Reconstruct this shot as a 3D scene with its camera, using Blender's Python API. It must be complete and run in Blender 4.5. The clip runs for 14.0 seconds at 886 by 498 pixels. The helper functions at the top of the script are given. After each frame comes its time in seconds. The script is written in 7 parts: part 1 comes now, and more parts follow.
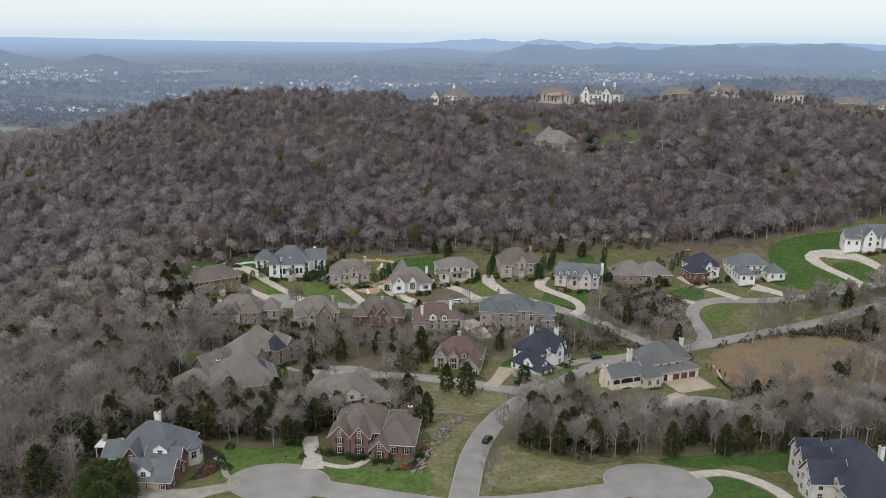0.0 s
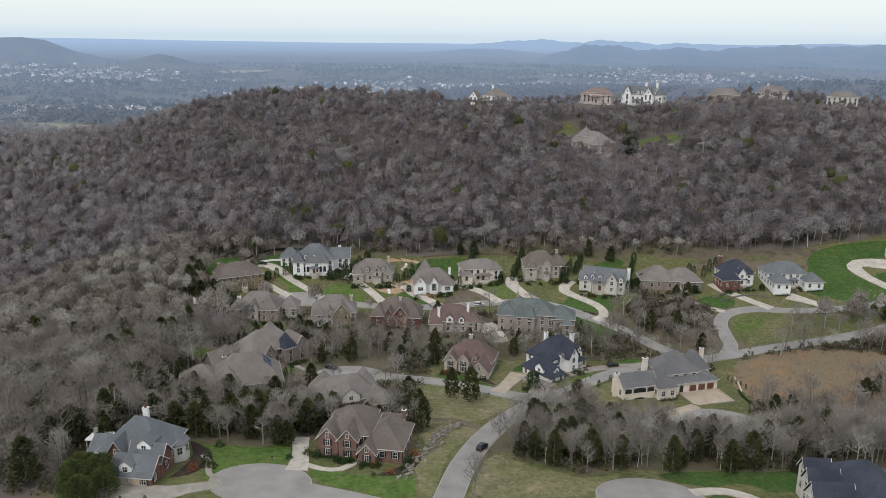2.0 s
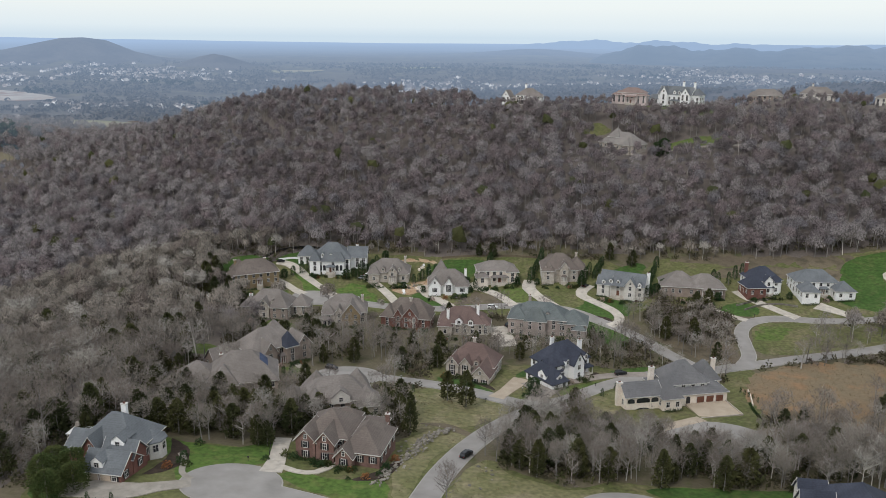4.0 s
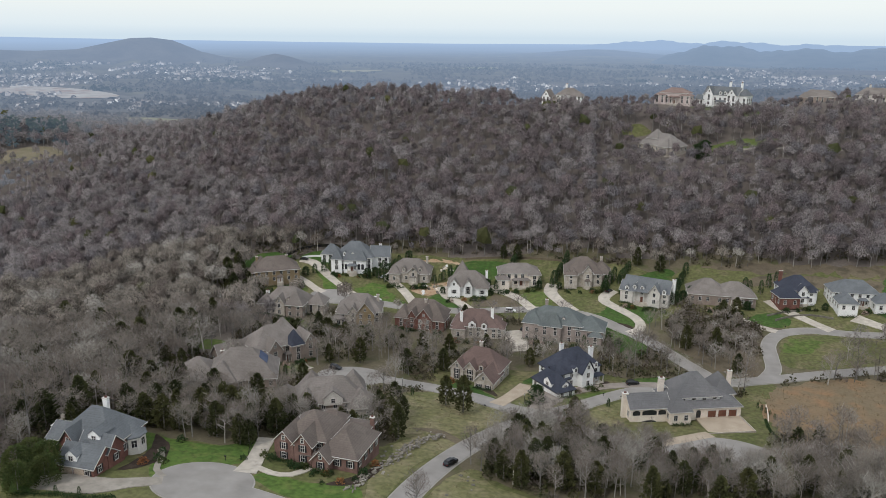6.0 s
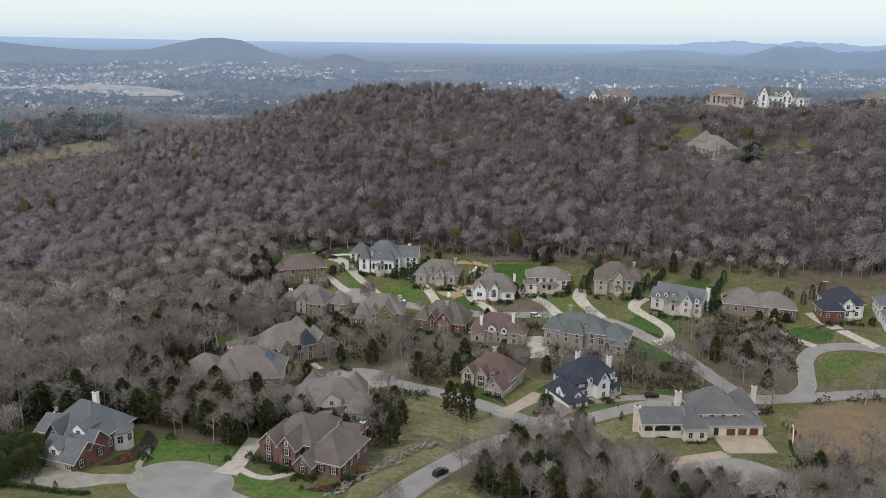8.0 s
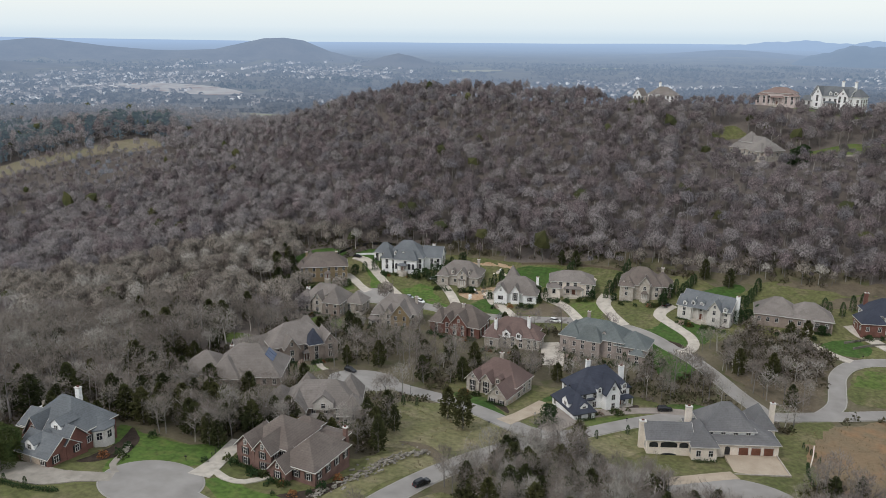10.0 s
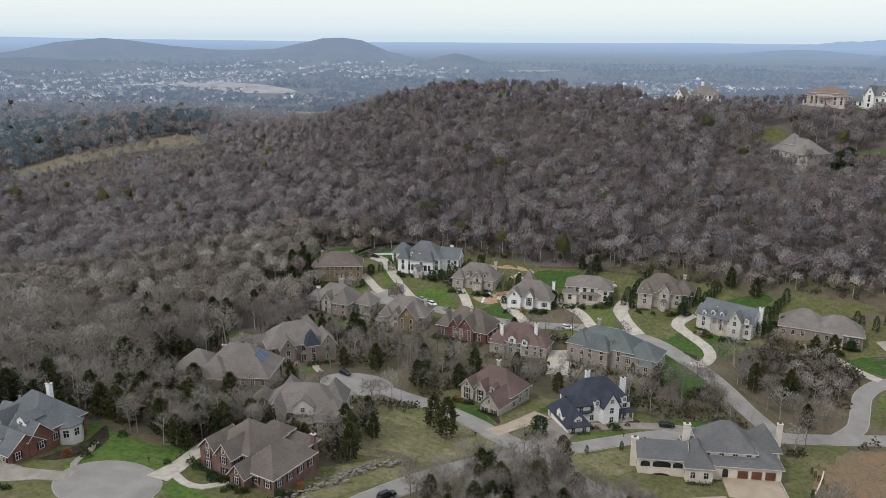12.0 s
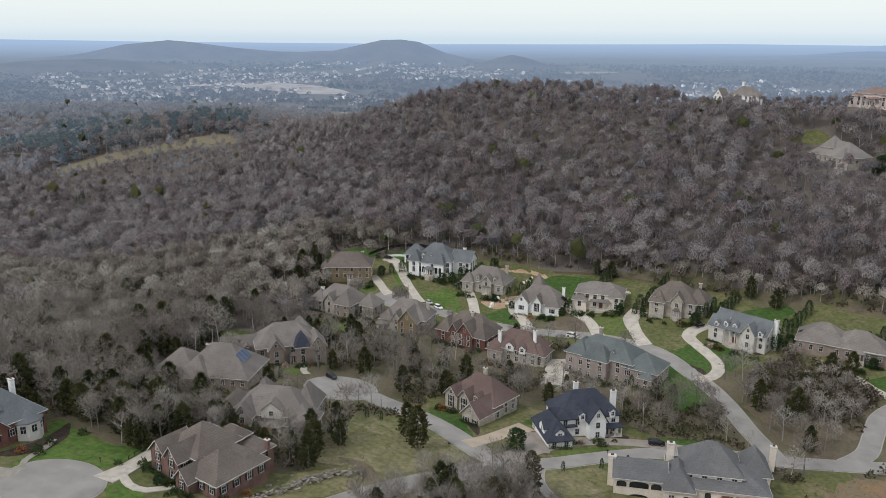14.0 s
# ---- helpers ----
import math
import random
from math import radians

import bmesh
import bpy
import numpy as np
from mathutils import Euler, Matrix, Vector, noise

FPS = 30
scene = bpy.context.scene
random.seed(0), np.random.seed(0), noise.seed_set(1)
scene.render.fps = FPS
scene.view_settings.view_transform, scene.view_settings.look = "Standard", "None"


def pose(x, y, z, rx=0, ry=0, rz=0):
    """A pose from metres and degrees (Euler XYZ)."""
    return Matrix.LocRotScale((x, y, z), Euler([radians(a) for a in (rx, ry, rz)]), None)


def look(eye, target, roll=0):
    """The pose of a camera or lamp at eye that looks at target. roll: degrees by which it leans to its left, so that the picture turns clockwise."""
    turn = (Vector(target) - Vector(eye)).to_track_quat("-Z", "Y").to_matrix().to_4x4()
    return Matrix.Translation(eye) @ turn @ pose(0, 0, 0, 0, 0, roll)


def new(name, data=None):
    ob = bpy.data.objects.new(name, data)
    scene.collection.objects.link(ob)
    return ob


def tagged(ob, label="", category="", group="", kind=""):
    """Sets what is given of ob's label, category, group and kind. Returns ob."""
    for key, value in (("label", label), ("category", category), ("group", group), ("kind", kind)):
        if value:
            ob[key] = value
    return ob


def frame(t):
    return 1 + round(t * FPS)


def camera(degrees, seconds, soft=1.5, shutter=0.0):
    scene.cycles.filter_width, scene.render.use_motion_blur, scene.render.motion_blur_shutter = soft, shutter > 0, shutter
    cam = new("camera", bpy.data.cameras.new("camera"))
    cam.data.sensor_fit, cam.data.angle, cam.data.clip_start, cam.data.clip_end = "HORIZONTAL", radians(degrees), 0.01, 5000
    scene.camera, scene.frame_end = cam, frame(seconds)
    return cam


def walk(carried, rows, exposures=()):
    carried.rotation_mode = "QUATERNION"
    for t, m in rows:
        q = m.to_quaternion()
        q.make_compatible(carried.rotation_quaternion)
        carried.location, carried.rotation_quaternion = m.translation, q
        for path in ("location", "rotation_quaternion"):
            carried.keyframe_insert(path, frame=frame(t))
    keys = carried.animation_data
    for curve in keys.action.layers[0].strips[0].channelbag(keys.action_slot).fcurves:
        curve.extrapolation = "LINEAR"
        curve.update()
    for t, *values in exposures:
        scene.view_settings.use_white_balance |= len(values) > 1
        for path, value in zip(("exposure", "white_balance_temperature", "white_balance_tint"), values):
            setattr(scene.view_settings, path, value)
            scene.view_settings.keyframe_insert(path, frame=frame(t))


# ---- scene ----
cam = camera(58.8, 14.0, soft=0.55)
METRES, EYE, TILT, LEAN, TURN = 150.0, 111.0, -4.85, 2.25, 0.0
ROWS = [
    (0.0, 0.0, 0.0, 0.0, 0.5, -10.26, -2.78),
    (0.5, 0.0278, 0.0086, -0.0, 1.19, -10.27, -2.86),
    (1.0, 0.0562, 0.0182, -0.0002, 2.3, -10.32, -2.97),
    (1.5, 0.0853, 0.0287, 0.0001, 3.54, -10.37, -3.07),
    (2.0, 0.1141, 0.04, 0.0004, 4.76, -10.42, -3.15),
    (2.5, 0.1437, 0.0518, 0.0005, 5.81, -10.47, -3.23),
    (3.0, 0.1732, 0.0642, 0.0011, 6.75, -10.51, -3.3),
    (5.5, 0.3261, 0.1419, 0.0015, 12.02, -10.78, -3.72),
    (6.0, 0.3563, 0.1604, 0.002, 13.24, -10.84, -3.81),
    (6.5, 0.385, 0.1797, 0.0022, 14.44, -10.9, -3.93),
    (7.0, 0.4118, 0.2001, 0.0025, 15.65, -10.97, -4.03),
    (7.5, 0.4372, 0.2217, 0.0028, 16.87, -11.04, -4.08),
    (8.0, 0.4624, 0.2445, 0.0023, 18.1, -11.13, -4.17),
    (10.5, 0.5891, 0.3693, 0.0023, 23.8, -11.52, -4.46),
    (11.0, 0.6154, 0.3974, 0.0028, 24.92, -11.61, -4.53),
    (11.5, 0.642, 0.4275, 0.0035, 26.05, -11.7, -4.58),
    (12.0, 0.6693, 0.4589, 0.0047, 27.19, -11.77, -4.61),
    (12.5, 0.6982, 0.4906, 0.0049, 28.38, -11.84, -4.63),
    (13.0, 0.7271, 0.5228, 0.0049, 29.52, -11.89, -4.68),
    (13.5, 0.7554, 0.5565, 0.0056, 30.64, -11.94, -4.72),
    (14.0, 0.7827, 0.5914, 0.0058, 31.75, -11.98, -4.74),
]
walk(cam, [(t, pose(0, 0, EYE, TILT, LEAN, TURN) @ pose(METRES * x, METRES * y, METRES * z, 90 + pitch, roll, yaw)) for t, x, y, z, yaw, pitch, roll in ROWS])

# ---- world, sun, exposure ----
SUN_AZ, SUN_EL = radians(205), radians(48)
world = bpy.data.worlds.new("overcast")
scene.world = world
world.use_nodes = True
wn, wl = world.node_tree.nodes, world.node_tree.links
wn.clear()
sky = wn.new("ShaderNodeTexSky")
sky.sky_type, sky.sun_disc = "NISHITA", False
sky.sun_elevation, sky.sun_rotation = SUN_EL, SUN_AZ
sky.air_density, sky.dust_density, sky.ozone_density = 1.0, 2.5, 1.0
bg_sky = wn.new("ShaderNodeBackground")
bg_sky.inputs["Strength"].default_value = 0.03
wl.new(sky.outputs["Color"], bg_sky.inputs["Color"])
coord = wn.new("ShaderNodeTexCoord")
sep = wn.new("ShaderNodeSeparateXYZ")
wl.new(coord.outputs["Generated"], sep.inputs["Vector"])
ramp = wn.new("ShaderNodeValToRGB")
ramp.color_ramp.elements[0].position, ramp.color_ramp.elements[0].color = 0.0, (0.60, 0.72, 0.82, 1)
ramp.color_ramp.elements[1].position, ramp.color_ramp.elements[1].color = 0.5, (0.70, 0.735, 0.77, 1)
for pos, col in ((0.012, (0.71, 0.80, 0.855, 1)), (0.035, (0.775, 0.83, 0.84, 1)), (0.11, (0.78, 0.825, 0.83, 1))):
    el = ramp.color_ramp.elements.new(pos)
    el.color = col
wl.new(sep.outputs["Z"], ramp.inputs["Fac"])
bg_cloud = wn.new("ShaderNodeBackground")
bg_cloud.inputs["Strength"].default_value = 1.0
wl.new(ramp.outputs["Color"], bg_cloud.inputs["Color"])
wmix = wn.new("ShaderNodeAddShader")
wl.new(bg_cloud.outputs[0], wmix.inputs[0])
wl.new(bg_sky.outputs[0], wmix.inputs[1])
wout = wn.new("ShaderNodeOutputWorld")
wl.new(wmix.outputs[0], wout.inputs["Surface"])

sun_data = bpy.data.lights.new("sun", "SUN")
sun_data.energy, sun_data.angle, sun_data.color = 1.3, radians(10), (1.0, 0.97, 0.93)
sun = new("sun", sun_data)
sun.matrix_world = look((0, 0, 0), (-math.sin(SUN_AZ) * math.cos(SUN_EL), -math.cos(SUN_AZ) * math.cos(SUN_EL), -math.sin(SUN_EL)))


# ---- materials ----
def lin(r, g, b):
    """Linear colour from 0-255 display values."""
    return tuple((v / 255 / 12.92) if v / 255 <= 0.04045 else ((v / 255 + 0.055) / 1.055) ** 2.4 for v in (r, g, b)) + (1.0,)


def material(name, a, b, scale=1.0, fine=6.0, rough=0.9, bump=0.0, island=0.0, metal=0.0, third=None, obj=0.0, spec=0.3, thin=0.0, grain=0.3):
    """Two tones mixed by a coarse noise, a fine noise over it; scales are per metre of the world."""
    m = bpy.data.materials.new(name)
    m.use_nodes = True
    n, l = m.node_tree.nodes, m.node_tree.links
    bsdf = n["Principled BSDF"]
    bsdf.inputs["Roughness"].default_value = rough
    bsdf.inputs["Metallic"].default_value = metal
    bsdf.inputs["Specular IOR Level"].default_value = spec
    geo = n.new("ShaderNodeNewGeometry")
    n1 = n.new("ShaderNodeTexNoise")
    n1.inputs["Scale"].default_value, n1.inputs["Detail"].default_value = scale, 4
    l.new(geo.outputs["Position"], n1.inputs["Vector"])
    r1 = n.new("ShaderNodeMapRange")
    r1.inputs["From Min"].default_value, r1.inputs["From Max"].default_value = 0.36, 0.64
    l.new(n1.outputs["Fac"], r1.inputs["Value"])
    mix = n.new("ShaderNodeMix")
    mix.data_type = "RGBA"
    mix.inputs["A"].default_value, mix.inputs["B"].default_value = a, b
    l.new(r1.outputs["Result"], mix.inputs["Factor"])
    colour = mix.outputs["Result"]
    n2 = n.new("ShaderNodeTexNoise")
    n2.inputs["Scale"].default_value, n2.inputs["Detail"].default_value = fine, 3
    l.new(geo.outputs["Position"], n2.inputs["Vector"])
    if third:
        r3 = n.new("ShaderNodeMapRange")
        r3.inputs["From Min"].default_value, r3.inputs["From Max"].default_value = 0.5, 0.68
        n3 = n.new("ShaderNodeTexNoise")
        n3.inputs["Scale"].default_value, n3.inputs["Detail"].default_value = scale * 3.1, 5
        l.new(geo.outputs["Position"], n3.inputs["Vector"])
        l.new(n3.outputs["Fac"], r3.inputs["Value"])
        mx = n.new("ShaderNodeMix")
        mx.data_type = "RGBA"
        mx.inputs["B"].default_value = third
        l.new(colour, mx.inputs["A"])
        l.new(r3.outputs["Result"], mx.inputs["Factor"])
        colour = mx.outputs["Result"]
    hsv = n.new("ShaderNodeHueSaturation")
    l.new(colour, hsv.inputs["Color"])
    val = n.new("ShaderNodeMapRange")
    val.inputs["To Min"].default_value, val.inputs["To Max"].default_value = 1 - grain, 1 + grain
    l.new(n2.outputs["Fac"], val.inputs["Value"])
    out = val.outputs["Result"]
    for amount, source in ((island, geo.outputs["Random Per Island"]), (obj, None)):
        if not amount:
            continue
        if source is None:
            source = n.new("ShaderNodeObjectInfo").outputs["Random"]
        rr = n.new("ShaderNodeMapRange")
        rr.inputs["To Min"].default_value, rr.inputs["To Max"].default_value = 1 - amount, 1 + amount
        l.new(source, rr.inputs["Value"])
        mul = n.new("ShaderNodeMath")
        mul.operation = "MULTIPLY"
        l.new(out, mul.inputs[0])
        l.new(rr.outputs["Result"], mul.inputs[1])
        out = mul.outputs["Value"]
    l.new(out, hsv.inputs["Value"])
    l.new(hsv.outputs["Color"], bsdf.inputs["Base Color"])
    if thin:
        # sprays of twigs or leaves let light through
        tr = n.new("ShaderNodeBsdfTranslucent")
        l.new(hsv.outputs["Color"], tr.inputs["Color"])
        ms = n.new("ShaderNodeMixShader")
        ms.inputs["Fac"].default_value = thin
        l.new(bsdf.outputs[0], ms.inputs[1])
        l.new(tr.outputs[0], ms.inputs[2])
        l.new(ms.outputs[0], n["Material Output"].inputs["Surface"])
    if bump:
        bp = n.new("ShaderNodeBump")
        bp.inputs["Strength"].default_value, bp.inputs["Distance"].default_value = bump, 0.2
        l.new(n2.outputs["Fac"], bp.inputs["Height"])
        l.new(bp.outputs["Normal"], bsdf.inputs["Normal"])
    return m


M = {}
M["litter"] = material("leaf_litter", (0.118, 0.099, 0.088, 1), (0.142, 0.121, 0.107, 1), 0.035, 0.9, 1.0, 0.5, third=(0.096, 0.083, 0.075, 1))
M["scrub"] = material("scrub_ground", (0.105, 0.090, 0.058, 1), (0.135, 0.115, 0.076, 1), 0.05, 0.9, 1.0, 0.5, third=(0.085, 0.088, 0.040, 1))
M["lawn"] = material("spring_lawn", (0.075, 0.112, 0.024, 1), (0.10, 0.128, 0.036, 1), 0.09, 0.7, 0.95, 0.3, third=(0.12, 0.12, 0.05, 1), grain=0.75)
M["spring"] = material("bright_lawn", (0.0808, 0.133, 0.0257, 1), (0.0645, 0.114, 0.0218, 1), 0.09, 0.7, 0.95, 0.3, third=(0.104, 0.133, 0.0356, 1), grain=0.75)
M["lush"] = material("lush_lawn", (0.036, 0.080, 0.014, 1), (0.054, 0.100, 0.021, 1), 0.08, 0.7, 0.95, 0.3, third=(0.068, 0.095, 0.026, 1), grain=0.75)
M["dry"] = material("winter_grass", (0.126, 0.124, 0.052, 1), (0.086, 0.098, 0.033, 1), 0.05, 0.7, 0.95, 0.3, third=(0.150, 0.132, 0.070, 1), grain=0.75)
M["lot"] = material("pale_winter_grass", (0.178, 0.164, 0.086, 1), (0.132, 0.134, 0.056, 1), 0.05, 0.7, 0.95, 0.3, third=(0.225, 0.195, 0.118, 1), grain=0.7)
M["broom"] = material("sedge_field", (0.205, 0.145, 0.088, 1), (0.172, 0.138, 0.088, 1), 0.04, 0.9, 0.95, 0.4, third=(0.24, 0.148, 0.082, 1))
M["stubble"] = material("stubble_field", (0.20, 0.168, 0.118, 1), (0.17, 0.15, 0.10, 1), 0.03, 0.5, 0.95, 0.3, third=(0.145, 0.14, 0.085, 1))
M["brush"] = material("brush_ground", (0.11, 0.088, 0.062, 1), (0.145, 0.118, 0.080, 1), 0.06, 1.2, 0.95, 0.4, third=(0.08, 0.068, 0.046, 1))
M["dirt"] = material("red_dirt", (0.36, 0.24, 0.15, 1), (0.42, 0.32, 0.22, 1), 0.2, 2.0, 0.95, 0.3, third=(0.27, 0.16, 0.09, 1))
M["asphalt"] = material("weathered_asphalt", (0.265, 0.249, 0.235, 1), (0.286, 0.27, 0.253, 1), 0.03, 0.2, 0.9, 0.0, third=(0.248, 0.234, 0.219, 1))
M["kerb"] = material("kerb_concrete", (0.31, 0.295, 0.27, 1), (0.35, 0.335, 0.31, 1), 0.3, 3.0, 0.9)
M["concrete"] = material("pale_concrete", (0.43, 0.39, 0.335, 1), (0.51, 0.465, 0.405, 1), 0.15, 0.5, 0.85, third=(0.38, 0.345, 0.30, 1))
M["drive_tan"] = material("tan_concrete", (0.27, 0.245, 0.21, 1), (0.33, 0.30, 0.262, 1), 0.15, 0.5, 0.85, third=(0.24, 0.217, 0.19, 1))
M["paver"] = material("paver_drive", (0.25, 0.218, 0.192, 1), (0.30, 0.262, 0.232, 1), 0.4, 4.0, 0.85)
M["aggregate"] = material("tan_aggregate", (0.36, 0.295, 0.225, 1), (0.42, 0.35, 0.272, 1), 0.3, 4.0, 0.85)
M["mulch"] = material("dark_mulch", (0.035, 0.024, 0.018, 1), (0.055, 0.04, 0.03, 1), 0.8, 5.0, 1.0, 0.4)
M["bark"] = material("grey_bark", (0.14, 0.129, 0.120, 1), (0.215, 0.202, 0.19, 1), 0.12, 4.0, 0.95, island=0.3)
M["bark_pale"] = material("pale_bark", (0.27, 0.252, 0.23, 1), (0.42, 0.395, 0.36, 1), 0.12, 4.0, 0.95, island=0.3)
M["twig_grey"] = material("grey_twigs", (0.285, 0.258, 0.256, 1), (0.240, 0.217, 0.216, 1), 0.03, 0.8, 0.95, island=0.06, spec=0.0, thin=0.3, grain=0.5)
M["twig_brown"] = material("brown_twigs", (0.208, 0.178, 0.180, 1), (0.176, 0.151, 0.154, 1), 0.03, 0.8, 0.95, island=0.06, spec=0.0, thin=0.3, grain=0.5)
M["twig_red"] = material("budding_twigs", (0.232, 0.192, 0.195, 1), (0.198, 0.165, 0.167, 1), 0.03, 0.8, 0.95, island=0.06, spec=0.0, thin=0.3, grain=0.5)
M["twig_pale"] = material("pale_twigs", (0.320, 0.292, 0.288, 1), (0.280, 0.256, 0.252, 1), 0.03, 0.8, 0.95, island=0.06, spec=0.0, thin=0.3, grain=0.5)
M["twig_blue"] = material("bluish_grey_twigs", (0.208, 0.192, 0.201, 1), (0.178, 0.165, 0.174, 1), 0.03, 0.8, 0.95, island=0.06, spec=0.0, thin=0.3, grain=0.5)
M["twig_dark"] = material("dark_twigs", (0.152, 0.132, 0.134, 1), (0.128, 0.113, 0.113, 1), 0.03, 0.8, 0.95, island=0.06, spec=0.0, thin=0.3, grain=0.5)
def open_twigs(source):
    """The fine twigs of a crown at a distance: the same bark, with upright gaps that one can see through."""
    m = source.copy()
    m.name = "fine_" + source.name
    n, l = m.node_tree.nodes, m.node_tree.links
    geo = next(k for k in n if k.bl_idname == "ShaderNodeNewGeometry")
    place = n.new("ShaderNodeMapping")
    place.inputs["Scale"].default_value = (2.1, 2.1, 0.85)
    l.new(geo.outputs["Position"], place.inputs["Vector"])
    gaps = n.new("ShaderNodeTexNoise")
    gaps.inputs["Scale"].default_value, gaps.inputs["Detail"].default_value = 1.0, 2
    l.new(place.outputs["Vector"], gaps.inputs["Vector"])
    cut = n.new("ShaderNodeMapRange")
    cut.inputs["From Min"].default_value, cut.inputs["From Max"].default_value = 0.44, 0.58
    l.new(gaps.outputs["Fac"], cut.inputs["Value"])
    clear = n.new("ShaderNodeBsdfTransparent")
    ms = n.new("ShaderNodeMixShader")
    out = n["Material Output"].inputs["Surface"]
    solid = out.links[0].from_socket
    l.new(cut.outputs["Result"], ms.inputs["Fac"])
    l.new(clear.outputs[0], ms.inputs[1])
    l.new(solid, ms.inputs[2])
    l.new(ms.outputs[0], out)
    return m


for key in ("twig_grey", "twig_brown", "twig_red", "twig_pale", "twig_blue", "twig_dark"):
    M["fine_" + key] = open_twigs(M[key])
M["near_grey"] = material("grey_brown_twigs", (0.285, 0.254, 0.222, 1), (0.232, 0.206, 0.18, 1), 0.05, 0.12, 0.95, island=0.05, spec=0.0, thin=0.25)
M["near_brown"] = material("warm_brown_twigs", (0.216, 0.184, 0.163, 1), (0.176, 0.15, 0.132, 1), 0.05, 0.12, 0.95, island=0.05, spec=0.0, thin=0.25)
M["near_pale"] = material("bleached_twigs", (0.37, 0.345, 0.31, 1), (0.31, 0.29, 0.26, 1), 0.05, 0.12, 0.95, island=0.05, spec=0.0, thin=0.25)
for key in ("near_grey", "near_brown", "near_pale"):
    M["fine_" + key] = open_twigs(M[key])
M["tuft"] = material("sedge_tufts", (0.22, 0.165, 0.098, 1), (0.17, 0.145, 0.078, 1), 0.05, 0.5, 0.95, island=0.2, spec=0.0, third=(0.14, 0.11, 0.07, 1), thin=0.3)
M["brushwood"] = material("brushwood", (0.0829, 0.0701, 0.0446, 1), (0.0638, 0.0659, 0.0298, 1), 0.05, 0.5, 0.95, island=0.3, third=(0.117, 0.0935, 0.0659, 1), thin=0.2)
M["cedar"] = material("cedar_foliage", (0.046, 0.055, 0.021, 1), (0.080, 0.080, 0.029, 1), 0.06, 0.8, 0.9, island=0.25, thin=0.25)
M["holly"] = material("evergreen_leaves", (0.026, 0.056, 0.018, 1), (0.046, 0.080, 0.026, 1), 0.1, 1.0, 0.7, island=0.25, thin=0.25)
M["leyland"] = material("olive_cypress_leaves", (0.050, 0.076, 0.020, 1), (0.085, 0.100, 0.030, 1), 0.25, 1.2, 0.8, island=0.3, thin=0.25)
M["shrub"] = material("shrub_leaves", (0.04, 0.058, 0.018, 1), (0.075, 0.088, 0.026, 1), 0.2, 1.0, 0.8, island=0.25, thin=0.25)
M["rust"] = material("rust_leaves", (0.21, 0.085, 0.035, 1), (0.27, 0.13, 0.05, 1), 0.2, 1.0, 0.8, island=0.35)
M["blossom"] = material("pale_buds", (0.33, 0.25, 0.21, 1), (0.42, 0.33, 0.29, 1), 0.3, 1.0, 0.8, island=0.3)

M["w_red"] = material("red_brick", (0.135, 0.062, 0.050, 1), (0.18, 0.085, 0.068, 1), 0.5, 5.0, 0.9, 0.15)
M["w_tan"] = material("tan_brick", (0.25, 0.20, 0.172, 1), (0.31, 0.25, 0.215, 1), 0.5, 5.0, 0.9, 0.15)
M["w_gold"] = material("gold_brick", (0.21, 0.157, 0.092, 1), (0.26, 0.198, 0.12, 1), 0.5, 5.0, 0.9, 0.15)
M["w_brown"] = material("brown_red_brick", (0.15, 0.088, 0.074, 1), (0.20, 0.125, 0.105, 1), 0.5, 5.0, 0.9, 0.15)
M["w_rose"] = material("rose_grey_brick", (0.30, 0.25, 0.228, 1), (0.37, 0.315, 0.288, 1), 0.5, 5.0, 0.9, 0.15)
M["w_pale"] = material("pale_limestone", (0.52, 0.49, 0.45, 1), (0.60, 0.57, 0.53, 1), 0.6, 4.0, 0.85, 0.15)
M["w_stone"] = material("grey_stone", (0.33, 0.29, 0.25, 1), (0.46, 0.42, 0.37, 1), 0.8, 3.0, 0.9, 0.3)
M["w_white"] = material("white_paint", (0.76, 0.76, 0.75, 1), (0.82, 0.82, 0.81, 1), 0.4, 4.0, 0.7)
M["w_cream"] = material("cream_brick", (0.66, 0.58, 0.50, 1), (0.74, 0.67, 0.59, 1), 0.4, 4.0, 0.8)
M["w_pink"] = material("pink_stucco", (0.506, 0.42, 0.394, 1), (0.572, 0.49, 0.468, 1), 0.4, 4.0, 0.8)
M["trim"] = material("white_trim", (0.52, 0.50, 0.47, 1), (0.60, 0.58, 0.55, 1), 0.6, 4.0, 0.6)
M["shutter"] = material("black_shutter", (0.015, 0.015, 0.017, 1), (0.025, 0.025, 0.027, 1), 0.6, 4.0, 0.5)
M["wood_door"] = material("brown_door", (0.13, 0.055, 0.035, 1), (0.17, 0.075, 0.05, 1), 0.6, 4.0, 0.5)
M["beige_door"] = material("beige_door", (0.42, 0.34, 0.27, 1), (0.47, 0.39, 0.31, 1), 0.6, 4.0, 0.5)
M["glass"] = material("window_glass", (0.012, 0.014, 0.018, 1), (0.03, 0.033, 0.038, 1), 0.3, 1.0, 0.12, spec=0.6)
M["solar"] = material("blue_panel", (0.05, 0.075, 0.14, 1), (0.07, 0.095, 0.17, 1), 0.3, 2.0, 0.25, spec=0.5)


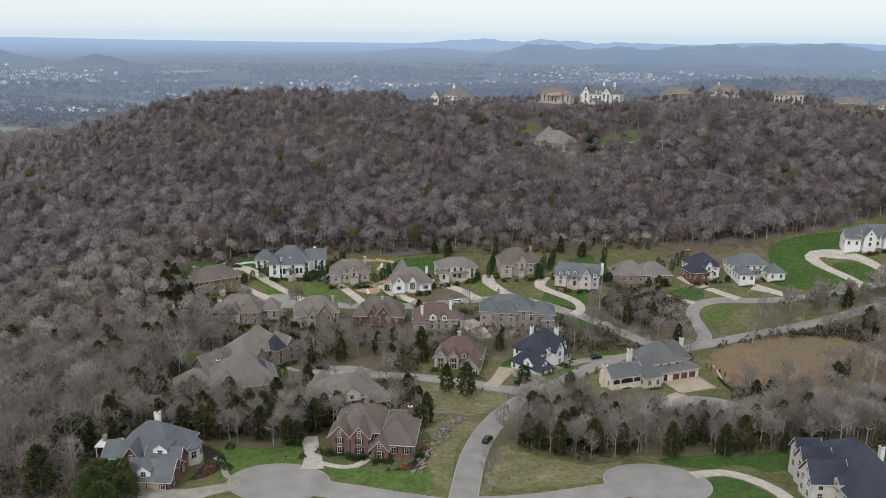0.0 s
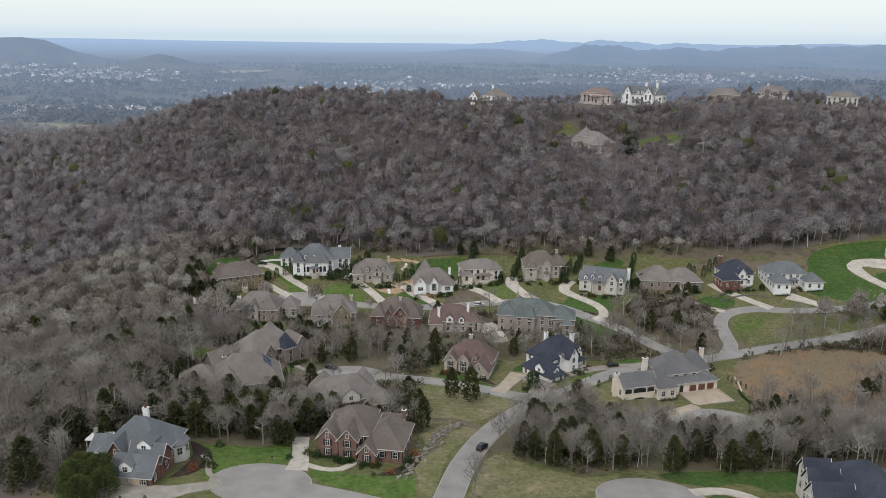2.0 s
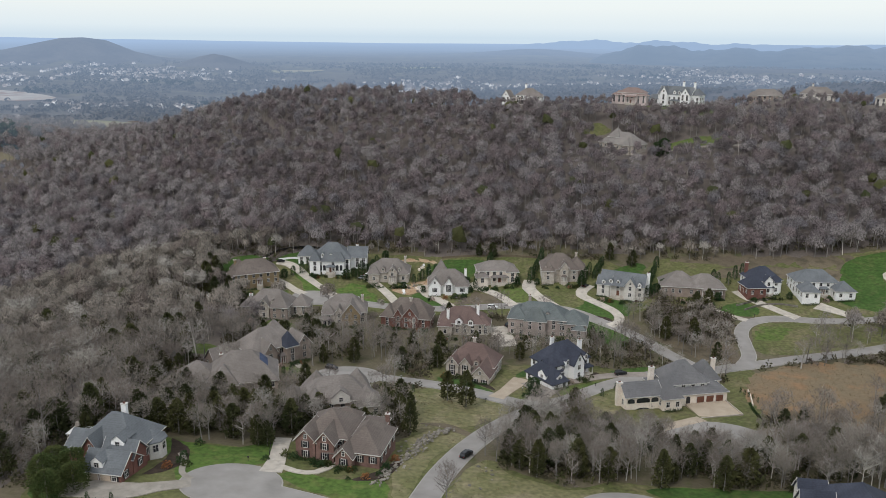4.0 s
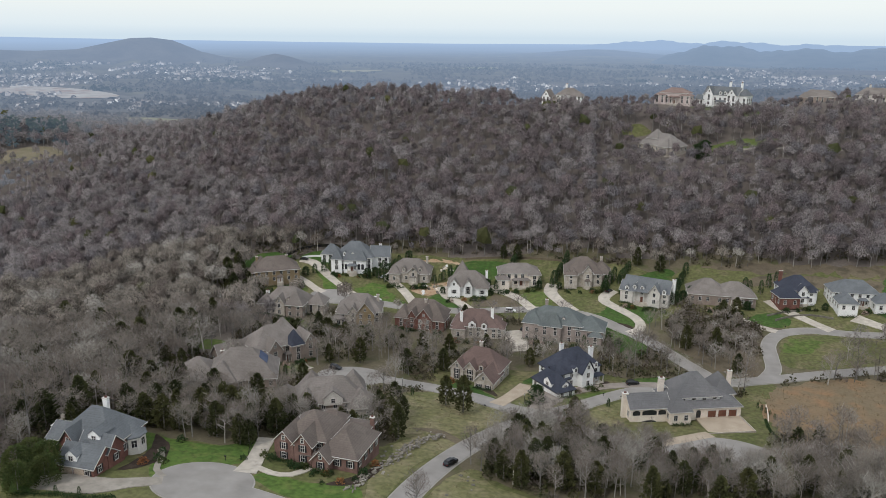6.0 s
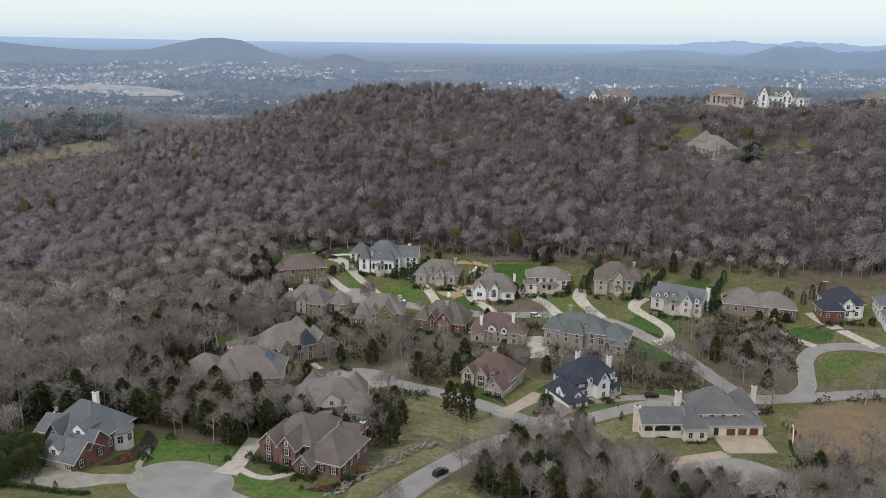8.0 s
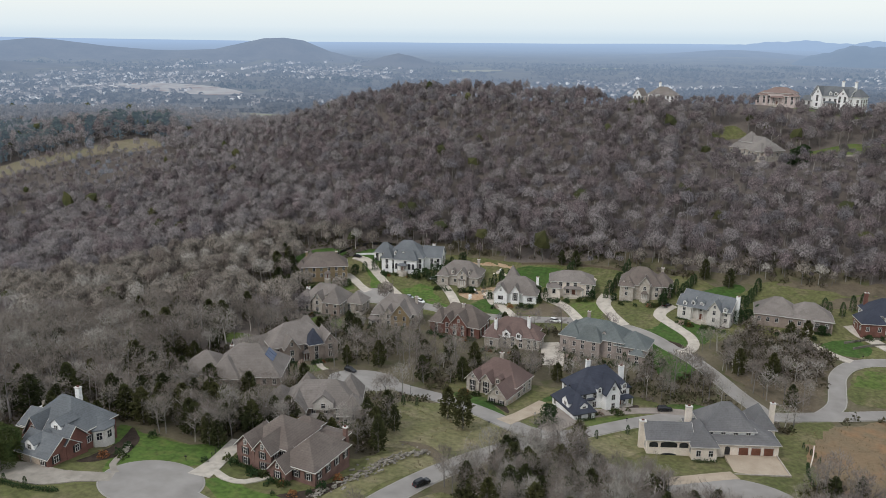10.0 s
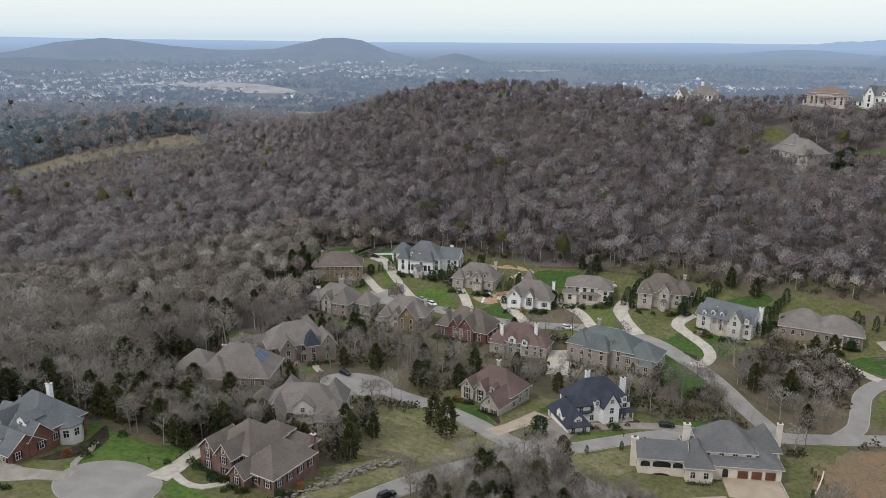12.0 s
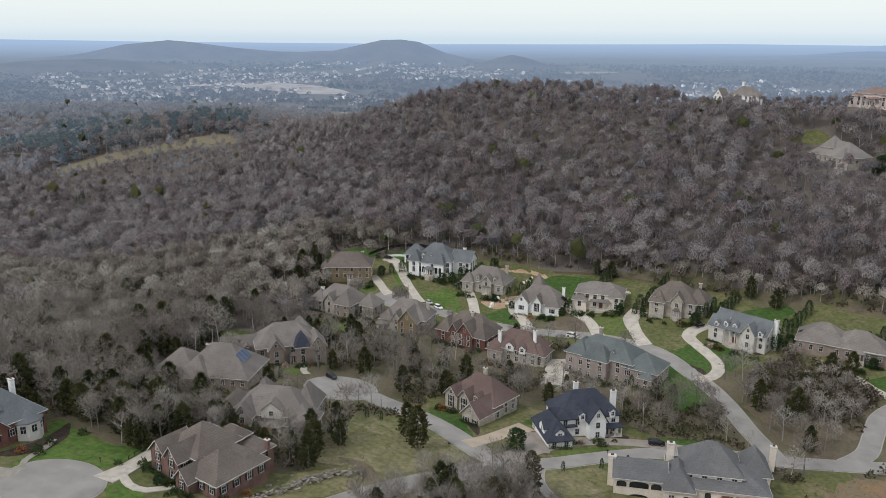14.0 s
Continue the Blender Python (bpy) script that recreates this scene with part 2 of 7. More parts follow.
def shingle(name, a, b):
    """Roof shingles: courses 0.3 m apart and tabs, with weathering blotches."""
    m = material(name, a, b, 0.12, 2.2, 0.9, 0.2, third=tuple(0.5 * (p + q) * 0.88 for p, q in zip(a[:3], b[:3])) + (1.0,))
    n, l = m.node_tree.nodes, m.node_tree.links
    geo = next(k for k in n if k.bl_idname == "ShaderNodeNewGeometry")
    sp = n.new("ShaderNodeSeparateXYZ")
    l.new(geo.outputs["Position"], sp.inputs["Vector"])
    wave = n.new("ShaderNodeMath")
    wave.operation = "FRACT"
    sc = n.new("ShaderNodeMath")
    sc.operation = "MULTIPLY"
    sc.inputs[1].default_value = 2.6
    l.new(sp.outputs["Z"], sc.inputs[0])
    l.new(sc.outputs[0], wave.inputs[0])
    gt = n.new("ShaderNodeMapRange")
    gt.inputs["From Min"].default_value, gt.inputs["From Max"].default_value = 0.0, 0.35
    gt.inputs["To Min"].default_value, gt.inputs["To Max"].default_value = 0.86, 1.0
    l.new(wave.outputs[0], gt.inputs["Value"])
    hsv = next(k for k in n if k.bl_idname == "ShaderNodeHueSaturation")
    old = hsv.inputs["Value"].links[0].from_socket
    mul = n.new("ShaderNodeMath")
    mul.operation = "MULTIPLY"
    l.new(old, mul.inputs[0])
    l.new(gt.outputs["Result"], mul.inputs[1])
    l.new(mul.outputs[0], hsv.inputs["Value"])
    return m


M["r_brown"] = shingle("brown_shingles", (0.128, 0.105, 0.093, 1), (0.165, 0.138, 0.122, 1))
M["r_taupe"] = shingle("taupe_shingles", (0.168, 0.149, 0.136, 1), (0.222, 0.198, 0.182, 1))
M["r_pale"] = shingle("pale_taupe_shingles", (0.20, 0.183, 0.17, 1), (0.25, 0.23, 0.212, 1))
M["r_red"] = shingle("redbrown_shingles", (0.128, 0.088, 0.079, 1), (0.16, 0.112, 0.10, 1))
M["r_grey"] = shingle("grey_shingles", (0.125, 0.125, 0.13, 1), (0.165, 0.162, 0.165, 1))
M["r_slate"] = shingle("slate_shingles", (0.118, 0.128, 0.138, 1), (0.155, 0.166, 0.176, 1))
M["r_green"] = shingle("greengrey_shingles", (0.108, 0.125, 0.127, 1), (0.145, 0.16, 0.158, 1))
M["r_navy"] = shingle("navy_shingles", (0.036, 0.042, 0.06, 1), (0.056, 0.062, 0.085, 1))
M["r_terra"] = shingle("terracotta_tiles", (0.2, 0.143, 0.127, 1), (0.249, 0.187, 0.167, 1))
M["rock"] = material("limestone", (0.165, 0.15, 0.128, 1), (0.25, 0.23, 0.198, 1), 0.6, 3.0, 0.95, 0.4, obj=0.3)
M["tyre"] = material("tyre_rubber", (0.015, 0.015, 0.015, 1), (0.025, 0.025, 0.025, 1), 1, 5, 0.9)
M["car_black"] = material("black_car_paint", (0.008, 0.009, 0.012, 1), (0.012, 0.013, 0.016, 1), 1, 5, 0.25, spec=0.6)
M["car_white"] = material("white_car_paint", (0.75, 0.75, 0.75, 1), (0.8, 0.8, 0.8, 1), 1, 5, 0.25, spec=0.6)
M["car_silver"] = material("silver_car_paint", (0.38, 0.40, 0.42, 1), (0.42, 0.44, 0.46, 1), 1, 5, 0.25, spec=0.6)
M["iron"] = material("black_iron", (0.012, 0.012, 0.013, 1), (0.02, 0.02, 0.02, 1), 1, 5, 0.5)
M["chrome"] = material("bright_metal", (0.5, 0.5, 0.5, 1), (0.6, 0.6, 0.6, 1), 1, 5, 0.25, metal=1.0)
M["lamp_red"] = material("red_lens", (0.25, 0.01, 0.01, 1), (0.3, 0.015, 0.015, 1), 1, 5, 0.3)
M["lamp_clear"] = material("clear_lens", (0.6, 0.6, 0.6, 1), (0.7, 0.7, 0.7, 1), 1, 5, 0.2)


# colour of the haze, which the far materials give off themselves
HAZE_GLOW = (0.385, 0.525, 0.745, 1)


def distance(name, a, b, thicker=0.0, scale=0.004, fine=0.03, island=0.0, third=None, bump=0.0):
    """Far country with haze painted in: its own colour, and more of an even glow the farther out it lies."""
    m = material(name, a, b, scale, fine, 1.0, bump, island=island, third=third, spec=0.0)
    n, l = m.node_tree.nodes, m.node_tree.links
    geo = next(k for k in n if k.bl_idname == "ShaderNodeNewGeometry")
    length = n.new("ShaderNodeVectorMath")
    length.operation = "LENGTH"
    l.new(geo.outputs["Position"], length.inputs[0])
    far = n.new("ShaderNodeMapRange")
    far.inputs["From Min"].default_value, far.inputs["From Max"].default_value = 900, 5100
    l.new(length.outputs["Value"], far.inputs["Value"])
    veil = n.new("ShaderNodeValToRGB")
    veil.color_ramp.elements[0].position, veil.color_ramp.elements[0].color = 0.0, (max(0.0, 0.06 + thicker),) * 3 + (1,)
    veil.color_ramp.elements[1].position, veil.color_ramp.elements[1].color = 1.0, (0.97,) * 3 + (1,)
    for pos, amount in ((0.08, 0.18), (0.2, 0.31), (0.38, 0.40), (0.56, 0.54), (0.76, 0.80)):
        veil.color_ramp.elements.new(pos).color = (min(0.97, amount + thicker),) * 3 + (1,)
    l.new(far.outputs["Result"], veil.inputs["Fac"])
    haze_light = n.new("ShaderNodeEmission")
    haze_light.inputs["Color"].default_value = HAZE_GLOW
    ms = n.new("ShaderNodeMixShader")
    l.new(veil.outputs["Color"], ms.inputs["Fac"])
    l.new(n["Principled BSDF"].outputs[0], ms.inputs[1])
    l.new(haze_light.outputs[0], ms.inputs[2])
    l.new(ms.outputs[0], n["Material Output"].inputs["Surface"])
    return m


# all of these carry painted haze as glow, the blue of the ridges too
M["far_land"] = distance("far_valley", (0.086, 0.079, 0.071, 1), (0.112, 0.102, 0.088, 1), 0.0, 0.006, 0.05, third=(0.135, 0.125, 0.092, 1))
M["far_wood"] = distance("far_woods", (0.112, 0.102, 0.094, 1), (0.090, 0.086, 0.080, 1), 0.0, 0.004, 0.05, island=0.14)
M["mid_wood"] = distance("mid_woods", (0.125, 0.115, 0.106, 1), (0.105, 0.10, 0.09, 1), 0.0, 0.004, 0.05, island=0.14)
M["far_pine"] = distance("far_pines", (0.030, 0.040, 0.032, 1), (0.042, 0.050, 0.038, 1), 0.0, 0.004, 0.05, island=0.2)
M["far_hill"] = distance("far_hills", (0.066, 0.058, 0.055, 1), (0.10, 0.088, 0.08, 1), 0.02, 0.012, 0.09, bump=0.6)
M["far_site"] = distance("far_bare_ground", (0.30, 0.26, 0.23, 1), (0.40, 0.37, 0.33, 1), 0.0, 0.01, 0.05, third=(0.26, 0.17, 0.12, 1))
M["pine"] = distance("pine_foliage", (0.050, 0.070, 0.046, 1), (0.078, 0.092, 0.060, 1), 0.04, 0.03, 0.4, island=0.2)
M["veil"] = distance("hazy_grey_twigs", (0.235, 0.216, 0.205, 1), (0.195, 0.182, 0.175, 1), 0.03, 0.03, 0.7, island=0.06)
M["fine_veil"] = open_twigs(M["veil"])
M["far_haze_blue"] = distance("blue_ridges", (0.02, 0.035, 0.04, 1), (0.05, 0.06, 0.06, 1), 0.06, 0.003, 0.02)
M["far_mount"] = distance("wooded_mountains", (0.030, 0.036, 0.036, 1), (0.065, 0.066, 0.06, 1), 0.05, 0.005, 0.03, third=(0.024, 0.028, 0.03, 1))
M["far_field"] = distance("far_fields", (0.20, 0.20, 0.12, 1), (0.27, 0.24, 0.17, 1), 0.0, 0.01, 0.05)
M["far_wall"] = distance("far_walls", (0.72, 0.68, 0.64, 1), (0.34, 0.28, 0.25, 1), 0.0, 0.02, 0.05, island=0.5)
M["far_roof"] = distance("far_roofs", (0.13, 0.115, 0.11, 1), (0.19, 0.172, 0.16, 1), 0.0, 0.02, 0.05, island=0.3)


# ---- the lie of the land ----
HILL_SPACING, HILL_SPREAD = 110.0, 95.0
HILLS_NEAR = [
    [-2, -3, 0, 5, 3, 5, 3, 7, -1, -2],
    [-3, -7, -6, -1, 4, 10, -6, 4, 0, -4],
    [0, -4, 5, -4, -4, -8, -4, -8, 0, 0],
    [0, -6, 1, -11, 7, -18, 10, -20, 8, 10],
]
HILLS_BACK = [
    [-3, 10, -9, -15, 18, -9, 9, -3, 9, 3],
    [0, 22, 4, 27, 26, 9, 30, 19, 10, 3],
    [3, 1, -11, 6, 11, 14, 8, 0, 4, 5],
    [5, -1, -12, -20, -21, -21, -22, -12, -2, 1],
]
# far hills: centre x, y, height, half lengths along and across, bearing of the long axis
FAR_HILLS = [
    (-1543, 2446, 70, 105, 95, 35), (-1700, 2340, 22, 330, 120, 35), (-2217, 1973, 54, 170, 100, 45), (-2090, 2110, 20, 420, 120, 45),
    (-1967, 1468, 34, 230, 120, 60), (-1052, 2379, 46, 75, 70, 20), (600, 1390, 58, 320, 100, -10),
    (300, 1700, 16, 300, 160, 0), (-850, 690, 28, 240, 120, 50), (-106, 3598, 30, 190, 120, 0), (760, 2500, 16, 300, 160, -10),
]


def hill_part(x, y):
    """How much of the far hills stands at a place."""
    far = 0.0
    for hx, hy, h, a, b, turn in FAR_HILLS:
        c, s = math.cos(radians(turn)), math.sin(radians(turn))
        u, v = (x - hx) * c + (y - hy) * s, -(x - hx) * s + (y - hy) * c
        far = far + h * np.exp(-(u / a) ** 2 / 2 - (v / b) ** 2 / 2)
    return far


def smooth(a, b, v):
    t = np.clip((v - a) / (b - a), 0, 1)
    return t * t * (3 - 2 * t)


def land(x, y):
    """Height of the ground, for arrays or numbers."""
    x, y = np.asarray(x, float), np.asarray(y, float)
    near = -9.33 + 2.47 * np.clip(x, -700, 500) / 100 + 2.31 * np.clip(y, 0, 950) / 100
    for j, row in enumerate(HILLS_NEAR + HILLS_BACK):
        for i, h in enumerate(row):
            near = near + h * np.exp(-((x + 600 - HILL_SPACING * i) ** 2 + (y - 80 - HILL_SPACING * j) ** 2) / (2 * HILL_SPREAD ** 2))
    near = near + 18.5 * smooth(130, 215, x) * np.exp(-((y - 668 + 0.1 * np.clip(x - 208, 0, 300)) / 55) ** 2 / 2)
    near = near - 15 * np.exp(-((x - 80) / 40) ** 2 / 2 - ((y - 576) / 26) ** 2 / 2)
    d = np.hypot(x - 40, y - 30)
    far = -22 + 0.0235 * np.maximum(d - 1150, 0) + (1 - 0.8 * smooth(1500, 3200, d)) * (5 * np.sin(x / 170 + 1.3) * np.sin(y / 210) + 4 * np.sin((x + y) / 330))
    far = far + hill_part(x, y)
    out = np.maximum(np.maximum(-560 - x, x - 440), np.maximum(60 - y, y - 800))
    w = smooth(0, 260, out)
    return near * (1 - w) + far * w


def z_at(x, y):
    return float(land(x, y))


# ---- mesh helpers ----
def from_arrays(name, verts, faces, mats, index=None, smooth_shade=False):
    me = bpy.data.meshes.new(name)
    verts, faces = np.asarray(verts, np.float32), np.asarray(faces, np.int32)
    k = faces.shape[1]
    me.vertices.add(len(verts))
    me.vertices.foreach_set("co", verts.ravel())
    me.loops.add(faces.size)
    me.loops.foreach_set("vertex_index", faces.ravel())
    me.polygons.add(len(faces))
    me.polygons.foreach_set("loop_start", np.arange(0, faces.size, k, dtype=np.int32))
    me.polygons.foreach_set("loop_total", np.full(len(faces), k, np.int32))
    for m in mats:
        me.materials.append(m)
    if index is not None:
        me.polygons.foreach_set("material_index", np.asarray(index, np.int32))
    me.polygons.foreach_set("use_smooth", np.full(len(faces), smooth_shade))
    me.update(calc_edges=True)
    return me


def soft_normals(me, normals):
    """Shade a crown by the dome that its sprays make up."""
    at = me.attributes.new("custom_normal", "FLOAT_VECTOR", "POINT")
    at.data.foreach_set("vector", np.asarray(normals, np.float32).ravel())
    return me


def turned_out(v, normals):
    """Loose triangles wound so that they face along the normals of the crown."""
    t = v.reshape(-1, 3, 3)
    back = (np.cross(t[:, 1] - t[:, 0], t[:, 2] - t[:, 0]) * normals.reshape(-1, 3, 3)[:, 0]).sum(1) < 0
    t[back] = t[back][:, ::-1]
    return t.reshape(-1, 3)


def mesh_of(name, bm, mat):
    me = bpy.data.meshes.new(name)
    bmesh.ops.recalc_face_normals(bm, faces=bm.faces)
    bm.to_mesh(me)
    bm.free()
    me.materials.append(mat)
    return me


def part(name, bm, mat, parent, label="", m=None):
    """One mesh object under a thing or a part; bm may be a bmesh or a finished mesh."""
    ob = new(name, bm if isinstance(bm, bpy.types.Mesh) else mesh_of(name, bm, mat))
    ob.parent = parent
    if m is not None:
        ob.matrix_basis = m
    return tagged(ob, label)


def empty(name, m, label, category, group="", kind=""):
    ob = new(name)
    ob.matrix_basis = m
    ob.empty_display_size = 0.5
    return tagged(ob, label, category, group, kind)


def box(bm, cx, cy, cz, sx, sy, sz, taper=1.0, turn=None):
    vs = []
    for dz in (-0.5, 0.5):
        k = taper if dz > 0 else 1.0
        for dx, dy in ((-0.5, -0.5), (0.5, -0.5), (0.5, 0.5), (-0.5, 0.5)):
            v = Vector((dx * sx * k, dy * sy * k, dz * sz))
            if turn is not None:
                v = turn @ v
            vs.append(bm.verts.new((cx + v.x, cy + v.y, cz + v.z)))
    for f in ((3, 2, 1, 0), (4, 5, 6, 7), (0, 1, 5, 4), (1, 2, 6, 5), (2, 3, 7, 6), (3, 0, 4, 7)):
        bm.faces.new([vs[i] for i in f])
    return vs


def boxes(*rows):
    bm = bmesh.new()
    for r in rows:
        box(bm, *r)
    return bm


def spline(points, step=3.0, closed=False):
    """Catmull-Rom through plan points."""
    p = [np.array(q, float) for q in points]
    n = len(p)
    out = []
    for i in range(n if closed else n - 1):
        a, b, c, d = (p[(i + k) % n] if closed else p[min(max(i + k, 0), n - 1)] for k in (-1, 0, 1, 2))
        m = max(2, int(np.linalg.norm(c - b) / step))
        for t in np.arange(m) / m:
            out.append(0.5 * (2 * b + (c - a) * t + (2 * a - 5 * b + 4 * c - d) * t * t + (3 * b - a - 3 * c + d) * t ** 3))
    if not closed:
        out.append(p[-1])
    return np.array(out)


def ribbon(points, width, lift, mat, name, thick=0.14, crown=0.0):
    """A paved strip along a line, laid on the ground, with real edges."""
    c = spline(points, 2.5)
    d = np.gradient(c, axis=0)
    d /= np.linalg.norm(d, axis=1)[:, None] + 1e-9
    nrm = np.stack([-d[:, 1], d[:, 0]], 1)
    w = np.interp(np.arange(len(c)), np.linspace(0, len(c) - 1, len(width)), width) if isinstance(width, (list, tuple)) else np.full(len(c), width)
    cols = []
    for k in np.linspace(-0.5, 0.5, 5):
        q = c + nrm * (w * k)[:, None]
        cols.append(np.column_stack([q, land(q[:, 0], q[:, 1]) + lift + crown * (1 - abs(2 * k))]))
    low = [cols[0] - [0, 0, thick + 0.3], cols[-1] - [0, 0, thick + 0.3]]
    allc = [low[0]] + cols + [low[1]]
    v = np.stack(allc, 1).reshape(-1, 3)
    k, n = len(allc), len(c)
    i, j = np.meshgrid(np.arange(n - 1), np.arange(k - 1), indexing="ij")
    a = (i * k + j).ravel()
    f = np.stack([a, a + k, a + k + 1, a + 1], 1)
    return new(name, from_arrays(name, v, f[:, ::-1], [mat]))


def clip_cell(poly, x0, y0, x1, y1):
    for axis, lim, sign in ((0, x0, 1), (0, x1, -1), (1, y0, 1), (1, y1, -1)):
        out = []
        for k in range(len(poly)):
            a, b = poly[k - 1], poly[k]
            ia, ib = sign * (a[axis] - lim) >= 0, sign * (b[axis] - lim) >= 0
            if ia != ib:
                t = (lim - a[axis]) / (b[axis] - a[axis])
                out.append((a[0] + t * (b[0] - a[0]), a[1] + t * (b[1] - a[1])))
            if ib:
                out.append((b[0], b[1]))
        poly = out
        if len(poly) < 3:
            return []
    return poly


def sheet(points, lift, mat, name, cell=5.0, round_it=True, wobble=0.0):
    """A patch of ground cover inside a closed outline, laid on the land."""
    pl = [tuple(q) for q in (spline(points, 2.0, True) if round_it else np.array(points, float))]
    if wobble:
        pl = [(x + wobble * noise.noise((x * 0.25, y * 0.25, 3.1)), y + wobble * noise.noise((x * 0.25, y * 0.25, 7.7))) for x, y in pl]
    xs, ys = [q[0] for q in pl], [q[1] for q in pl]
    bm = bmesh.new()
    x0 = math.floor(min(xs) / cell) * cell
    while x0 < max(xs):
        strip = clip_cell(pl, x0, -1e5, x0 + cell, 1e5)
        y0 = math.floor(min(ys) / cell) * cell
        while strip and y0 < max(ys):
            f = clip_cell(strip, x0, y0, x0 + cell, y0 + cell)
            if len(f) > 2:
                try:
                    bm.faces.new([bm.verts.new((x, y, z_at(x, y) + lift)) for x, y in f])
                except ValueError:
                    pass
            y0 += cell
        x0 += cell
    bmesh.ops.remove_doubles(bm, verts=bm.verts, dist=0.005)
    for f in bm.faces:
        if f.normal.z < 0:
            f.normal_flip()
    me = bpy.data.meshes.new(name)
    bm.to_mesh(me)
    bm.free()
    me.materials.append(mat)
    return new(name, me)


def disc(x, y, r, n=28, squash=1.0, turn=0.0):
    return [(x + r * math.cos(a) * math.cos(turn) - r * squash * math.sin(a) * math.sin(turn), y + r * math.cos(a) * math.sin(turn) + r * squash * math.sin(a) * math.cos(turn)) for a in (2 * math.pi * k / n for k in range(n))]


# ---- ground: one sheet to the horizon ----
def stations(lo, hi, a, b, fine):
    inner = np.arange(a, b + 0.1, fine)
    left, right = [a], [b]
    s = fine
    while left[-1] > lo:
        s *= 1.07
        left.append(left[-1] - s)
    s = fine
    while right[-1] < hi:
        s *= 1.07
        right.append(right[-1] + s)
    return np.concatenate([left[:0:-1], inner, right[1:]])


gx, gy = stations(-5200, 5200, -420, 400, 5.0), stations(-1500, 5200, 90, 740, 5.0)
X, Y = np.meshgrid(gx, gy)
V = np.column_stack([X.ravel(), Y.ravel(), land(X, Y).ravel()])
nx_ = len(gx)
I, J = np.meshgrid(np.arange(len(gy) - 1), np.arange(nx_ - 1), indexing="ij")
A = (I * nx_ + J).ravel()
F = np.stack([A, A + 1, A + nx_ + 1, A + nx_], 1)
centre = V[F].mean(1)
is_far = (np.hypot(centre[:, 0] - 40, centre[:, 1] - 30) > 1180).astype(int)
near_far = (np.hypot(centre[:, 0] - 40, centre[:, 1] - 30) < 1650) & (is_far == 1)
is_far[(is_far == 1) & (hill_part(centre[:, 0], centre[:, 1]) > 9)] = 3
scrub = (np.abs(centre[:, 0] - 52) < 148) & (centre[:, 1] > 150) & (centre[:, 1] < 436 + 8 * np.sin(centre[:, 0] / 14))
is_far[scrub] = 6
is_far[near_far & (is_far == 1)] = 4
# far faces take materials whose haze is painted in as glow
ground = new("ground", from_arrays("ground", V, F, [M["litter"], M["far_land"], M["far_haze_blue"], M["far_hill"], M["mid_wood"], M["far_land"], M["scrub"]], is_far, True))
tagged(ground, "brown leaf-littered woodland ground rolling to a hazy valley", "ground", kind="structure")

# ridges on the horizon, their blue a haze painted into the material
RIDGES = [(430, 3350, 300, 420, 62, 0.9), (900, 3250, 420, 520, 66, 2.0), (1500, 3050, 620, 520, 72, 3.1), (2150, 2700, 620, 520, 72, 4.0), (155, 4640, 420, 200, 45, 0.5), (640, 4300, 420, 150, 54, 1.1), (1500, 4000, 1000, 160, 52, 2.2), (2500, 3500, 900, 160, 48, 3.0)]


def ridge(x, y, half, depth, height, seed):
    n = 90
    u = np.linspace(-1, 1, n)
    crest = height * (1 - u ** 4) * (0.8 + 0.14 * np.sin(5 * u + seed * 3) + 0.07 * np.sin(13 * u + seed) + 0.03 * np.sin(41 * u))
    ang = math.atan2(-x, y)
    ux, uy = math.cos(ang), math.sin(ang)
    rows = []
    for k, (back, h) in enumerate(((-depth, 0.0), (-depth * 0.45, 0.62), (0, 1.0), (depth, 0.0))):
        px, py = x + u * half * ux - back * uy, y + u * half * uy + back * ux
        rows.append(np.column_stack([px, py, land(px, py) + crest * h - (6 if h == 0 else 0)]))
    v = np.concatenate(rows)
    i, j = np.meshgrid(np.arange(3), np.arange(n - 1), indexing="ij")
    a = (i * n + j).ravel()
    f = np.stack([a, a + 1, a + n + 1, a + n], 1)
    ob = new("backdrop", from_arrays("backdrop", v, f, [M["far_haze_blue" if y > 3400 else "far_mount"]], None, True))
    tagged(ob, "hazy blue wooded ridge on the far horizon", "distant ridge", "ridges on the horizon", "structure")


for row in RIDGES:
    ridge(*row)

# ---- roads, drives, lawns ----
def laid(ob, label, category, kind="structure", group=""):
    return tagged(ob, label, category, group, kind)


ROADS = {
    "main": ([(2, 150), (3, 165), (5, 185), (7, 200), (11, 218), (17, 236), (25, 252), (33, 264)], 6.8),
    "northwest": ([(33, 264), (24, 263), (16, 266), (5, 271), (-8, 275), (-22, 277), (-34, 279), (-46, 277)], 7.5),
    "northeast": ([(27, 262), (38, 269), (47, 280), (57, 291), (71, 302), (90, 309), (104, 315), (134, 329), (165, 340), (200, 352), (250, 362)], 6.2),
    "loop": ([(108, 317), (113, 328), (114, 341), (115, 354), (121, 365), (134, 371), (151, 370), (168, 370), (185, 372), (205, 374), (235, 378)], 5.4),
    "upper": ([(92, 310), (87, 317), (81, 325), (73, 337), (64, 348), (55, 356), (43, 366), (31, 371), (13, 373), (-3, 371), (-18, 369), (-40, 369), (-58, 371), (-75, 373), (-92, 374)], 6.0),
    "hollow": ([(36, 266), (40, 257), (48, 250), (58, 247), (66, 246), (80, 246)], 6.5),
    "court": ([(4, 168), (-10, 170), (-24, 173), (-40, 176)], 8.0),
    "east_court": ([(4, 170), (20, 173), (38, 180), (52, 186)], 8.0),
}
